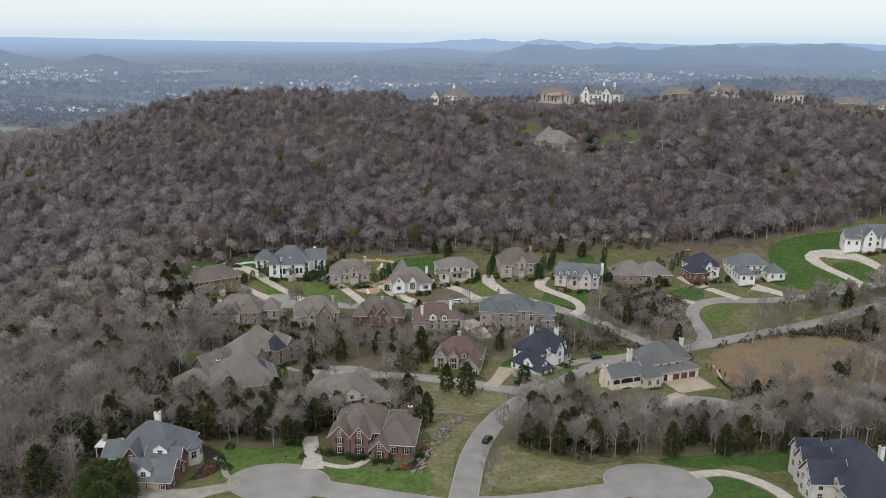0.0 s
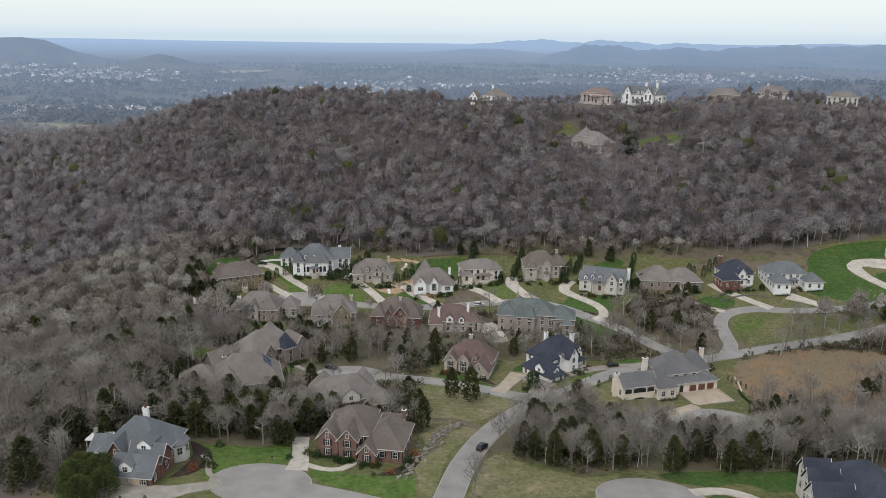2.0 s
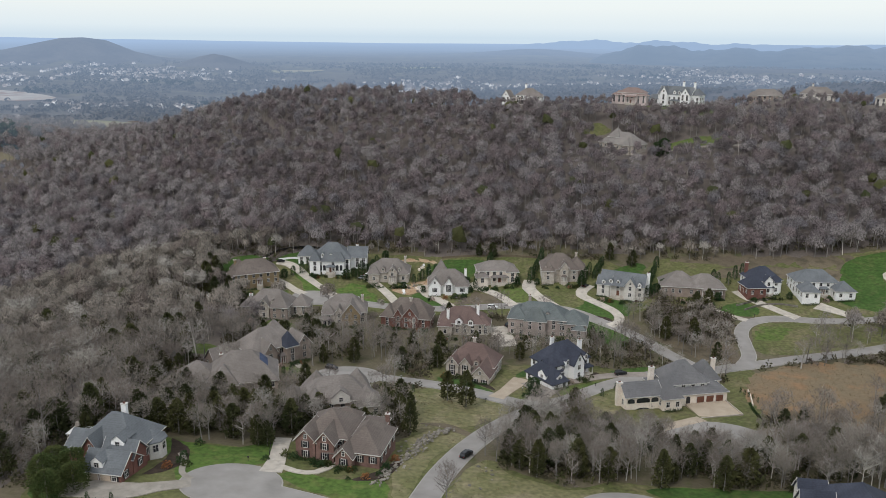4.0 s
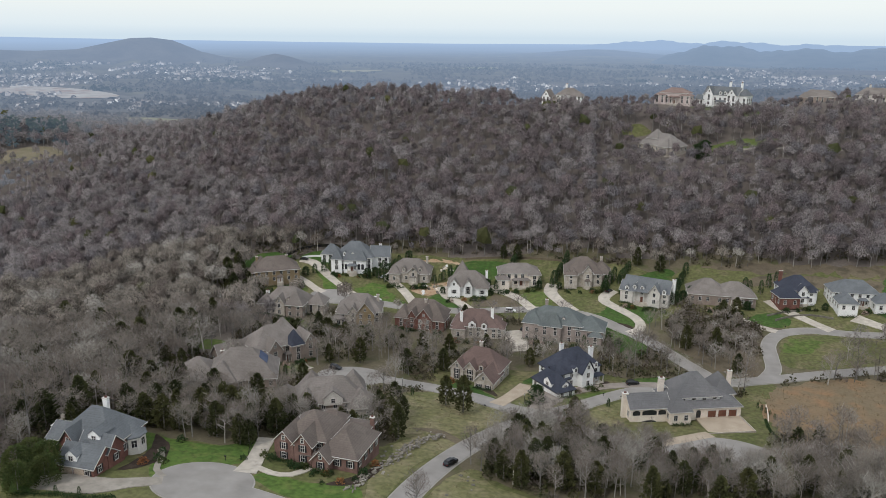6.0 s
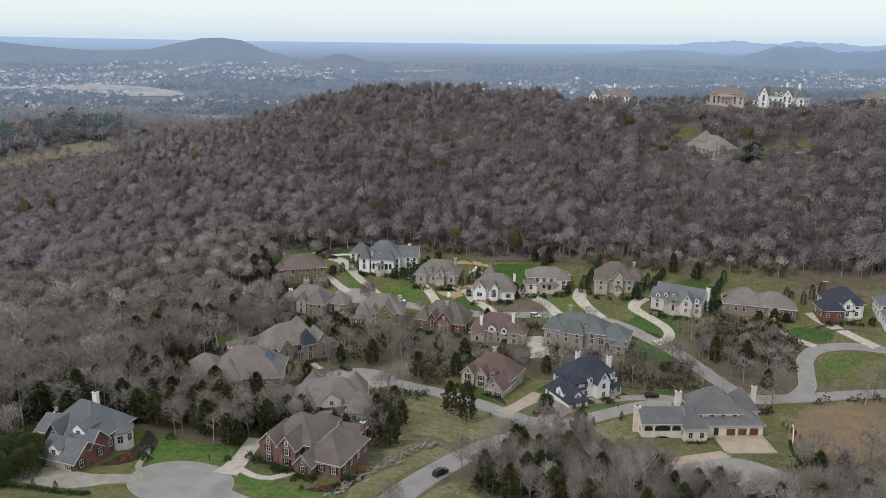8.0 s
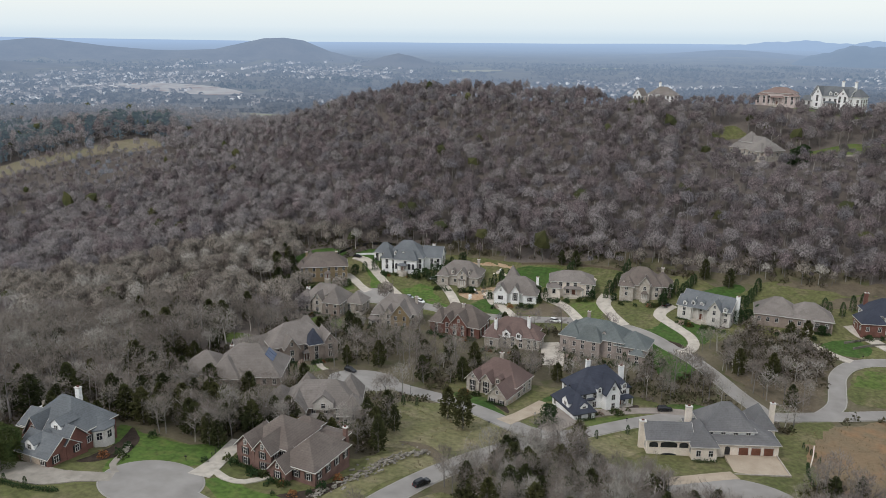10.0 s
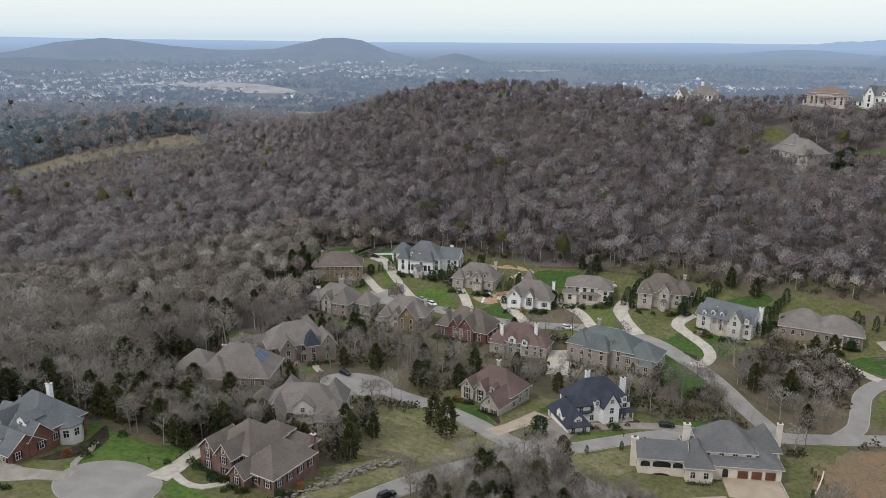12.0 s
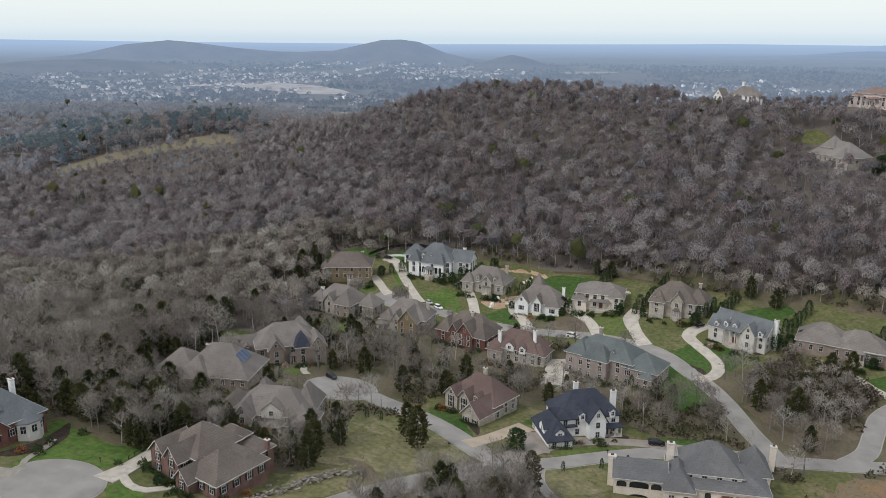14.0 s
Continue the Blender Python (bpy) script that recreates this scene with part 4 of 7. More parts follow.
def house(x, y, turn, wall, roof, blocks, label, dormers=(), chimneys=(), garages=(), porch=None, shutters=False, base=0.0, skip="", trim="trim", deep=4.0, big=False, arches=(), bays=()):
    """blocks: local centre x, y, width, depth, eave, rise, kind (hip, gx, gy), then optionally wall and roof names. The front faces local -y."""
    z0 = z_at(x, y) + base
    home = empty("house", Matrix.Translation((x, y, z0)) @ Matrix.Rotation(radians(turn), 4, "Z"), label, "house", "houses of the estate")
    rects = []
    for n, blk in enumerate(blocks):
        cx, cy, w, d, eave, rise, kind = blk[:7]
        wm, rm = (blk[7] if len(blk) > 7 else wall), (blk[8] if len(blk) > 8 else roof)
        at = Matrix.Translation((cx, cy, 0))
        up = Matrix.Translation((cx, cy, eave + 0.004 * n))
        part("wall", wall_mesh(w, d, eave, rise, kind, deep), M[wm], home, m=at)
        part("roof", roof_mesh(w, d, rise, kind), M[rm], home, m=up)
        part("fascia", fascia_mesh(w, d, rise, kind), M[trim], home, "pale painted eaves board", m=up)
        rects.append((cx - w / 2, cx + w / 2, cy - d / 2, cy + d / 2, eave))
    inside = lambda px, py, pz, own: any(i != own and a - 0.3 < px < b + 0.3 and c - 0.3 < py < e + 0.3 and pz < h + 0.5 for i, (a, b, c, e, h) in enumerate(rects))
    for n, blk in enumerate(blocks):
        cx, cy, w, d, eave, rise, kind = blk[:7]
        floors = max(1, round((eave - 0.3) / 3.1))
        ww, wh = (1.35, 2.0) if big else (1.15, 1.75)
        for side, nx, ny, length in (("f", 0, -1, w), ("b", 0, 1, w), ("l", -1, 0, d), ("r", 1, 0, d)):
            if side in skip:
                continue
            count = max(1, int(length / 3.3))
            for k in range(count):
                off = (k + 0.5) / count * length - length / 2
                for fl in range(floors):
                    pz = 1.9 + fl * 3.1
                    if pz + wh / 2 > eave - 0.25:
                        pz = eave - 0.35 - wh / 2
                    px, py = (cx + off, cy + ny * (d / 2)) if ny else (cx + nx * (w / 2), cy + off)
                    if inside(px + nx * 0.4, py + ny * 0.4, pz, n):
                        continue
                    if any(abs(px - a_[0]) < a_[2] / 2 + 0.8 and abs(py - a_[1]) < 0.4 for a_ in arches):
                        continue
                    if any(abs(px - gx_) < gw / 2 + 0.7 and abs(py - gy_) < gw / 2 + 0.7 and pz < 3.2 for gx_, gy_, gw, gt in garages):
                        continue
                    if porch and side == "f" and fl == 0 and abs(px - porch[0]) < 0.9 and abs(py - porch[1]) < 2:
                        continue
                    turn_w = {"f": 0, "b": math.pi, "l": -math.pi / 2, "r": math.pi / 2}[side]
                    window(home, px + nx * 0.05, py + ny * 0.05, pz, turn_w, ww, wh, big and fl == 0 and kind != "gy", shutters and side in ("fr" if shutters == "fr" else "f"))
            if kind == "gy" and side in "fb" and rise > 2.4 and w > 4.5:
                px, py = cx, cy + ny * (d / 2 + 0.05)
                window(home, px, py, eave + rise * 0.36, 0 if side == "f" else math.pi, 0.8, 1.2)
    for gx_, gy_, gw, gt in garages:
        bm = boxes((0, 0, 1.15, gw, 0.1, 2.3))
        for k in range(4):
            box(bm, 0, -0.06, 0.3 + 0.55 * k, gw - 0.2, 0.04, 0.45)
        g = part("garage_door", bm, M["wood_door" if wall in ("w_cream", "w_white") else "beige_door"], home, m=Matrix.Translation((gx_, gy_, 0.1)) @ Matrix.Rotation(radians(gt), 4, "Z"))
        part("door_frame", boxes((-gw / 2 - 0.1, 0, 1.25, 0.2, 0.14, 2.5), (gw / 2 + 0.1, 0, 1.25, 0.2, 0.14, 2.5), (0, 0, 2.42, gw, 0.14, 0.2)), M[trim], g)
    for dm in dormers:
        dx, dy, dz, dw, dl, dh, dt = dm[:7]
        rm = dm[7] if len(dm) > 7 else roof
        wm = dm[8] if len(dm) > 8 else wall
        rs = dw * 0.42
        root = part("dormer", wall_mesh(dw, dl, dh, rs, "gy", 0.6), M[wm], home, m=Matrix.Translation((dx, dy, dz)) @ Matrix.Rotation(radians(dt), 4, "Z"))
        part("dormer_roof", roof_mesh(dw, dl, rs, "gy", 0.25, 0.16), M[rm], root, m=Matrix.Translation((0, 0, dh)))
        fr, pn, sh = window_mesh(round(min(1.1, dw * 0.5), 2), round(dh * 0.72, 2), False)
        part("window", fr, None, root, m=Matrix.Translation((0, -dl / 2 - 0.05, dh * 0.5)))
        part("pane", pn, None, root, "dark reflecting glass", m=Matrix.Translation((0, -dl / 2 - 0.06, dh * 0.5)))
    for ch in chimneys:
        hx, hy, bottom, top, cw = ch[:5]
        cm = ch[5] if len(ch) > 5 else wall
        c = part("chimney", boxes((0, 0, (bottom + top) / 2, cw, cw * 0.75, top - bottom)), M[cm], home, m=Matrix.Translation((hx, hy, 0)))
        part("chimney_cap", boxes((0, 0, top + 0.1, cw + 0.3, cw * 0.75 + 0.3, 0.2)), M["trim"], c)
        part("flue", boxes((0, 0, top + 0.4, cw * 0.45, 0.35, 0.45)), M["w_red"], c)
    # dark arched panels: glazing, a door, and loggia openings with their shade as colour
    for ax, ay, aw, az, ah in arches:
        bm = bmesh.new()
        pts = [(-aw / 2, 0), (aw / 2, 0)] + [(math.cos(a) * aw / 2, ah + math.sin(a) * 0.6) for a in (math.pi * k / 8 for k in range(9))]
        fa = [bm.verts.new((px, -0.06, pz)) for px, pz in pts]
        ba = [bm.verts.new((px, 0.05, pz)) for px, pz in pts]
        bm.faces.new(fa)
        bm.faces.new(ba[::-1])
        for k in range(len(pts)):
            bm.faces.new((fa[k - 1], ba[k - 1], ba[k], fa[k]))
        part("arch", bm, M["glass"], home, "dark arched panel on the wall", m=Matrix.Translation((ax, ay, az)))
    for bx, by, br, be, bh, wm in bays:
        # eight-sided bay with its own pointed roof
        corner = [(math.cos(math.pi * (k + 0.5) / 4), math.sin(math.pi * (k + 0.5) / 4)) for k in range(8)]
        bm, rf = bmesh.new(), bmesh.new()
        lo, hi = ([bm.verts.new((c * br, s * br, z)) for c, s in corner] for z in (-deep, be))
        eb, eu = ([rf.verts.new((c * (br + 0.5), s * (br + 0.5), z)) for c, s in corner] for z in (-0.2, 0.05))
        tip = rf.verts.new((0, 0, bh))
        rf.faces.new(eb[::-1])
        for k in range(8):
            bm.faces.new((lo[k - 1], lo[k], hi[k], hi[k - 1]))
            rf.faces.new((eb[k - 1], eb[k], eu[k], eu[k - 1]))
            rf.faces.new((eu[k - 1], eu[k], tip))
        bay = part("bay", bm, M[wm], home, "eight-sided bay", m=Matrix.Translation((bx, by, 0)))
        part("bay_roof", rf, M[roof], bay, m=Matrix.Translation((0, 0, be)))
        for k in (5, 6, 7, 0, 1):
            a = math.pi * k / 4
            for fl in range(max(1, round(be / 3.1))):
                window(bay, math.cos(a) * br * 0.94, math.sin(a) * br * 0.94, 1.9 + 2.9 * fl, a + math.pi / 2, 1.3, 1.9)
    if porch:
        px, py, pw, pd, ph = porch[:5]
        pr = part("porch_roof", roof_mesh(pw, pd, 0.9, "hip", 0.2, 0.2), M[porch[5] if len(porch) > 5 else roof], home, m=Matrix.Translation((px, py - pd / 2 + 0.2, ph)))
        part("porch_floor", boxes((0, 0, -1.3, pw, pd, 3.0), (0, -pd / 2 - 0.4, -1.5, pw * 0.5, 0.8, 3.1)), M["concrete"], home, m=Matrix.Translation((px, py - pd / 2, 0)))
        for k in range(4):
            part("column", boxes((0, 0, ph / 2, 0.3, 0.3, ph)), M["trim"], home, m=Matrix.Translation((px - pw / 2 + 0.25 + k * (pw - 0.5) / 3, py - pd + 0.4, 0.1)))
        d = part("front_door", boxes((0, 0, 1.25, 1.5, 0.1, 2.5)), M["wood_door"], home, m=Matrix.Translation((px, py - 0.08, 0.2)))
        part("door_frame", boxes((-0.85, 0, 1.3, 0.2, 0.14, 2.6), (0.85, 0, 1.3, 0.2, 0.14, 2.6), (0, 0, 2.6, 1.9, 0.14, 0.2)), M[trim], d)
    return home


HOUSES = [
    # nearest court
    dict(x=-77, y=185, turn=-2, wall="w_red", roof="r_slate", blocks=[(0, 0, 17, 14, 4.8, 6.6, "hip"), (4, -10, 10.5, 9, 3.0, 3.4, "gx"), (5.2, -6.2, 8.4, 6, 4.4, 3.2, "gx"), (-9, -1.5, 5, 9, 3.4, 3.0, "gx"), (-2.6, -5.2, 6, 7, 4.2, 4.4, "gy")],
         bays=[(7.6, 2.6, 3.5, 3.7, 2.4, "w_pale")], dormers=[(2.6, -11.2, 3.5, 3.2, 5.4, 1.7, 0, "r_slate", "w_white"), (4.4, -5.0, 5.8, 3.6, 5.0, 1.8, 0, "r_slate", "w_white")], chimneys=[(-0.5, 4, 4, 11.8, 1.4, "w_white")], garages=[(1.6, -14.55, 2.9, 0), (5.2, -14.55, 2.9, 0)], shutters="fr", base=1.1,
         label="red brick house with a blue-grey hip roof and garage wing"),
    dict(x=-21, y=203, turn=-4, base=1.0, wall="w_brown", roof="r_brown", blocks=[(-4.5, 2.5, 13, 13, 6.0, 5.0, "hip"), (-8.8, -3.4, 5.6, 8, 5.9, 3.0, "gy"), (-3.2, -3.6, 5.0, 8, 6.0, 3.0, "gy"), (6.2, 1.0, 11, 15, 3.8, 4.8, "hip"), (2.6, -6.2, 4.6, 6, 3.4, 2.6, "gy"), (-3, 10.6, 7, 5, 5.2, 2.0, "hip"), (4.6, 10.8, 7.6, 5.4, 3.8, 0.6, "hip")],
         chimneys=[(8.6, 11.5, 2, 6.4, 1.1)], porch=(-0.6, -5.2, 5.6, 2.6, 3.0), shutters="fr", label="brown-red brick house with a brown hip-and-gable roof"),
    dict(x=-36, y=242, turn=24, wall="w_tan", roof="r_taupe", blocks=[(0, 0, 22, 13, 5.4, 5.8, "hip"), (-5, 5, 8, 9, 5.4, 6.0, "hip"), (8.5, 4, 7, 10, 5.2, 5.6, "hip"), (-6.6, -6, 5.2, 7, 5.8, 3.4, "gy", "w_stone"), (10, -5, 8, 9, 4.2, 4.4, "hip", "w_stone"), (-13, 2, 7, 9, 4.2, 4.0, "hip")],
         dormers=[(1.2, -5.6, 5.2, 6.0, 3.4, 1.8, 0, "r_taupe", "w_pale")], porch=(0.5, -6.6, 8, 3, 2.8), base=-0.8, label="tan stone house under a broad taupe hip roof"),
    dict(x=-77, y=256, turn=22, wall="w_tan", roof="r_taupe", blocks=[(3, 0, 24, 17, 3.8, 8.0, "hip"), (-12, 1, 14, 13, 3.4, 5.4, "hip"), (-3, -5, 9, 10, 3.8, 5.4, "hip")], chimneys=[(-4, 4, 5, 9.4, 1.2)], label="low brick house under a wide taupe hip roof"),
    dict(x=-76, y=289, turn=50, wall="w_tan", roof="r_taupe", blocks=[(0, 2, 22, 14, 7.0, 6.4, "hip"), (5, -5, 5, 6, 7.4, 4.6, "hip", "w_tan", "r_navy"), (-4.4, -5, 5, 6, 7.0, 3.6, "gy"), (10.6, -3, 6, 9, 6.4, 3.8, "gy"), (-16, 6, 13, 9, 3.6, 4.8, "gx"), (6.4, 8.6, 9, 8, 7.0, 5.6, "hip")],
         dormers=[(-18, 2.4, 4.2, 1.8, 3.5, 1.5, 0), (-14, 2.4, 4.2, 1.8, 3.5, 1.5, 0)], porch=(2, -5, 3.4, 2.2, 3.4), big=True, label="large tan brick house with a blue turret roof"),
    dict(x=4, y=293, turn=-10, wall="w_stone", roof="r_red", blocks=[(0, 2, 18, 12, 5.2, 6.0, "hip"), (-6.6, -3, 5, 7, 5.2, 2.8, "gy"), (-1.6, -3.4, 4.4, 5, 5.4, 2.6, "gy"), (5.8, -6, 7, 11, 4.0, 3.8, "gy")],
         dormers=[(2.5, -3.6, 5.2, 2.2, 3, 1.7, 0, "r_red", "w_tan")], chimneys=[(-1, 4, 6, 12.6, 1.2, "w_stone")], garages=[(9.35, -9, 2.6, 90), (9.35, -5.6, 2.6, 90)], shutters=True, label="stone house with a red-brown steep roof"),
    dict(x=36, y=297, turn=43, trim="shutter", wall="w_white", roof="r_navy", blocks=[(2, 1, 19, 12, 6.6, 6.0, "hip"), (3.5, -5, 5.2, 6, 6.6, 4.2, "gy"), (-9.5, -4.5, 7.4, 15, 3.4, 4.4, "hip"), (-5.5, -1, 6, 8, 4.2, 4, "gx")],
         dormers=[(-9.5, -9.6, 3.6, 2.6, 3.6, 2.0, 0), (9, -4.2, 6.4, 1.7, 3, 1.6, 0), (-0.6, -4.4, 6.2, 1.7, 3, 1.6, 0), (-11.6, -6, 4.0, 4.4, 3.4, 1.5, -90)], chimneys=[(11.8, 1, -1, 11.2, 1.6), (1, 5.0, 4, 13.2, 1.4)],
         garages=[(-13.05, -9.6, 3.0, -90), (-13.05, -5.4, 3.0, -90), (-13.05, -1.2, 3.0, -90)], porch=(8.6, -5, 6.5, 2.4, 3.2), label="white house with a steep navy roof and chimneys"),
    dict(x=77, y=279.5, turn=20, wall="w_cream", roof="r_grey", blocks=[(4.5, 0.5, 24, 15, 3.6, 3.8, "hip"), (2.8, 1.6, 14.5, 12, 6.6, 6.0, "hip", "w_white"), (-15, -3, 13, 9, 4.6, 3.2, "gx"), (-5.6, -4.2, 7, 12, 4.2, 4.4, "hip"), (14.5, 6.0, 7, 10, 4.6, 5.0, "hip")],
         chimneys=[(-22.2, -3, -3, 8.0, 1.8), (-7, 4.5, 3, 9.4, 1.8), (19.6, 9, 2, 9.0, 1.4)], garages=[(6.4, -7.07, 2.7, 0), (10.0, -7.07, 2.7, 0), (13.6, -7.07, 2.7, 0)], base=1.4, deep=6, arches=[(-19.6, -7.55, 2.5, 2.1, 1.0), (-15.2, -7.55, 4.8, 2.1, 1.1), (-10.9, -7.55, 2.6, 2.1, 1.0), (-15.2, -7.55, 4.8, -1.9, 1.5), (1.8, -7.05, 1.5, 0.1, 2.0)], label="cream brick house with grey roof and three garage doors"),
    # lower row, backs to the valley
    dict(x=-97, y=350, turn=4, wall="w_stone", roof="r_taupe", blocks=[(-2, 0, 20, 12, 6.0, 5.8, "hip"), (4, -4, 8, 10, 6.2, 5.4, "hip", "w_tan"), (-11, -3, 7, 8, 5.6, 3.6, "hip"), (12, 2, 8, 9, 5.0, 4.2, "hip"), (-3.4, -5, 5, 6, 6.2, 3.4, "gy")], dormers=[(0.4, -4.6, 6.2, 1.8, 3, 1.5, 0)], chimneys=[(-11, -2, 4, 9.8, 1.5, "w_white")], deep=6, label="stone and brick house with a taupe hip roof"),
    dict(x=-63, y=349, turn=12, wall="w_stone", roof="r_taupe", blocks=[(0, 2, 20, 13, 6.0, 6.2, "hip"), (-7, -3.5, 5.4, 6, 5.6, 3.2, "hip"), (3.4, -4, 8, 9, 6.0, 5.0, "gy", "w_gold"), (-2.2, -4.4, 4, 5, 6.0, 3.0, "gy")], bays=[(-8.6, -6, 2.8, 3.4, 2.0, "w_stone")], chimneys=[(8, 4, 5, 11, 1.2)], deep=6, label="stone house with a taupe roof and round bay"),
    dict(x=-33, y=350, turn=-2, wall="w_red", roof="r_brown", blocks=[(0, 2, 21, 12, 5.6, 6.0, "hip"), (2.4, -4, 7.4, 7, 5.6, 4.6, "gy"), (8.4, -2, 6, 9, 5.2, 4.4, "hip"), (-8.4, -2, 6, 9, 5.2, 4.4, "hip"), (-3.2, -4, 4, 6, 5.8, 3.2, "gy")], chimneys=[(1, 1, 5, 12, 1.2, "w_stone")], deep=6, label="red brick house with a brown hip roof"),
    dict(x=-7, y=343, turn=2, wall="w_stone", roof="r_red", blocks=[(0, 1, 20, 13, 5.6, 5.4, "hip"), (9, -1, 7, 8, 5.0, 3.2, "hip"), (-7, -4, 6, 6, 4.6, 3.0, "hip")], dormers=[(-1, -4.5, 5.4, 3.2, 3.5, 1.6, 0, "r_red", "w_white"), (4.2, -4.6, 5.2, 2.2, 3.5, 1.7, 0, "r_red", "w_white")],
         chimneys=[(-6, -4.2, 2, 11.2, 1.2, "w_white"), (7, -1, 4, 12.6, 1.2, "w_white")], deep=6, label="stone house with a red-brown roof and two chimneys"),
    dict(x=30, y=345, turn=-4, wall="w_rose", roof="r_green", blocks=[(-3, 2, 24, 14, 8.4, 5.2, "hip"), (-4, -5, 9, 5, 8.6, 4.6, "hip"), (12, 1, 12, 12, 7.2, 4.4, "hip"), (-12, 0, 8, 12, 8.0, 4.0, "hip"), (15, -4, 5, 6, 5.4, 2.4, "hip")], dormers=[(-2, -2, 9.6, 1.4, 2.4, 1.0, 0), (1, -2, 9.6, 1.4, 2.4, 1.0, 0)],
         chimneys=[(-8, 6, 8, 15, 1.2)], deep=6, base=-1.2, label="tall pinkish brick house with green-grey hip roofs"),
    # upper row, facing the valley
    dict(x=-120, y=382, turn=32, base=1.2, wall="w_gold", roof="r_brown", blocks=[(0, 0, 22, 13, 6.4, 5.6, "hip"), (-7, 4.5, 8, 10, 6.2, 5.0, "hip"), (-11.5, -2, 4, 7, 5.6, 3.0, "hip")], chimneys=[(-9, 5, 4, 11, 1.2), (6, 4, 5, 11, 1.2)], porch=(1, -6.5, 3, 1.8, 3), label="golden brick house with a brown hip roof"),
    dict(x=-87, y=410, turn=10, wall="w_white", roof="r_slate", blocks=[(0, 2, 20, 15, 6.8, 6.8, "hip"), (1.2, -6.5, 12, 4, 6.6, 3.6, "hip"), (-8.4, -5.5, 5.6, 7, 6.8, 4.4, "hip"), (13.5, 4, 10, 10, 6.2, 4.6, "gx"), (-14, 7, 10, 8, 6.0, 4.4, "hip")], dormers=[(-4.5, -5, 8.0, 1.6, 2.4, 1.4, 0, "r_slate", "w_white"), (0, -6, 8.0, 1.6, 2.4, 1.4, 0, "r_slate", "w_white"), (4.5, -5, 8.0, 1.6, 2.4, 1.4, 0, "r_slate", "w_white")],
         chimneys=[(13, 6, 6, 11.4, 1.4)], porch=(0, -8.5, 5, 2.6, 3.4), big=True, arches=[(-5.4, -8.55, 1.4, 0.9, 2.4), (-3.4, -8.55, 1.4, 0.9, 2.4), (3.4, -8.55, 1.4, 0.9, 2.4), (5.4, -8.55, 1.4, 0.9, 2.4)], label="white mansion with slate roof and tall arched windows"),
    dict(x=-54, y=404, turn=8, wall="w_stone", roof="r_taupe", blocks=[(0, 1, 21, 13, 4.8, 5.6, "hip"), (-7.8, -4.6, 5.5, 5, 4.8, 3.4, "hip"), (2, -5.6, 4.6, 4, 5.6, 2.8, "gy"), (7.6, -4.2, 4.4, 4, 4.8, 3.0, "hip")], dormers=[(-3, -4.6, 5.6, 1.6, 2.4, 1.5, 0), (5.5, -4.6, 5.6, 1.6, 2.4, 1.5, 0)], chimneys=[(8, 4, 5, 10.8, 1.2)], porch=(2, -6.4, 3.4, 1.6, 3), label="grey stone house with taupe hip roof, unfinished grounds"),
    dict(x=-21, y=393, turn=10, wall="w_white", roof="r_taupe", blocks=[(0, 0.5, 20, 13, 4.4, 6.0, "hip"), (-3.5, 8, 9, 9, 5.0, 8.4, "hip"), (-6.9, -5.6, 6, 4.4, 4.4, 3.6, "gy"), (6.9, -5.6, 6, 4.4, 4.4, 3.2, "hip"), (0, -6.0, 3.8, 4, 5.0, 3.0, "gy")], dormers=[(0, -3.4, 6.0, 1.6, 2.6, 1.3, 0)], chimneys=[(9, 4, 3, 9.4, 1.2)], shutters=True, label="white brick house with a steep taupe roof"),
    dict(x=2.5, y=403, turn=14, wall="w_cream", roof="r_taupe", blocks=[(0, 1, 20, 12, 6.4, 3.6, "hip"), (-8, -4, 6, 6, 3.8, 2.6, "hip"), (7.5, -3.5, 6, 6, 6.2, 2.8, "hip")], porch=(1, -5, 9, 2.4, 3.4), big=True, label="cream stone house with a low taupe roof"),
    dict(x=34.5, y=405, turn=6, wall="w_stone", roof="r_brown", blocks=[(0, 1, 18, 14, 6.0, 6.4, "hip"), (2, -6, 4.2, 4, 7.2, 3.0, "gy"), (-6, -5, 6, 6, 5.8, 3.8, "hip"), (9, 2, 9, 11, 5.4, 4.8, "hip", "w_tan"), (-3, 7, 9, 6, 5.8, 4.4, "hip")], dormers=[(-7.4, -5.6, 5.8, 1.6, 3, 1.4, 0), (-4.6, -5.6, 5.8, 1.6, 3, 1.4, 0)], chimneys=[(9, 5, 5, 11.6, 1.2)], porch=(2, -7.4, 2.6, 1.4, 2.8), label="grey stone house with a brown hip roof"),
    dict(x=66, y=388, turn=-16, wall="w_pale", roof="r_slate", blocks=[(0, 1, 21, 11, 6.0, 4.6, "gx"), (4.5, -4.5, 5, 4, 6.2, 3.6, "gy"), (-8.5, -2, 6, 8, 5.4, 3.4, "gx")], dormers=[(-8.5, -4.4, 5.6, 1.6, 3, 1.5, 0, "r_slate", "w_white"), (-5.2, -3.6, 6.2, 1.6, 3, 1.5, 0, "r_slate", "w_white"), (-1.6, -3.6, 6.2, 1.6, 3, 1.5, 0, "r_slate", "w_white"), (8.6, -3.8, 6.0, 1.6, 3, 1.5, 0, "r_slate", "w_white")],
         chimneys=[(11.4, 1, -1, 11.5, 1.5, "w_white")], porch=(-1.5, -4.5, 7, 2.4, 5.6), label="pale stone house with slate roof and white dormers"),
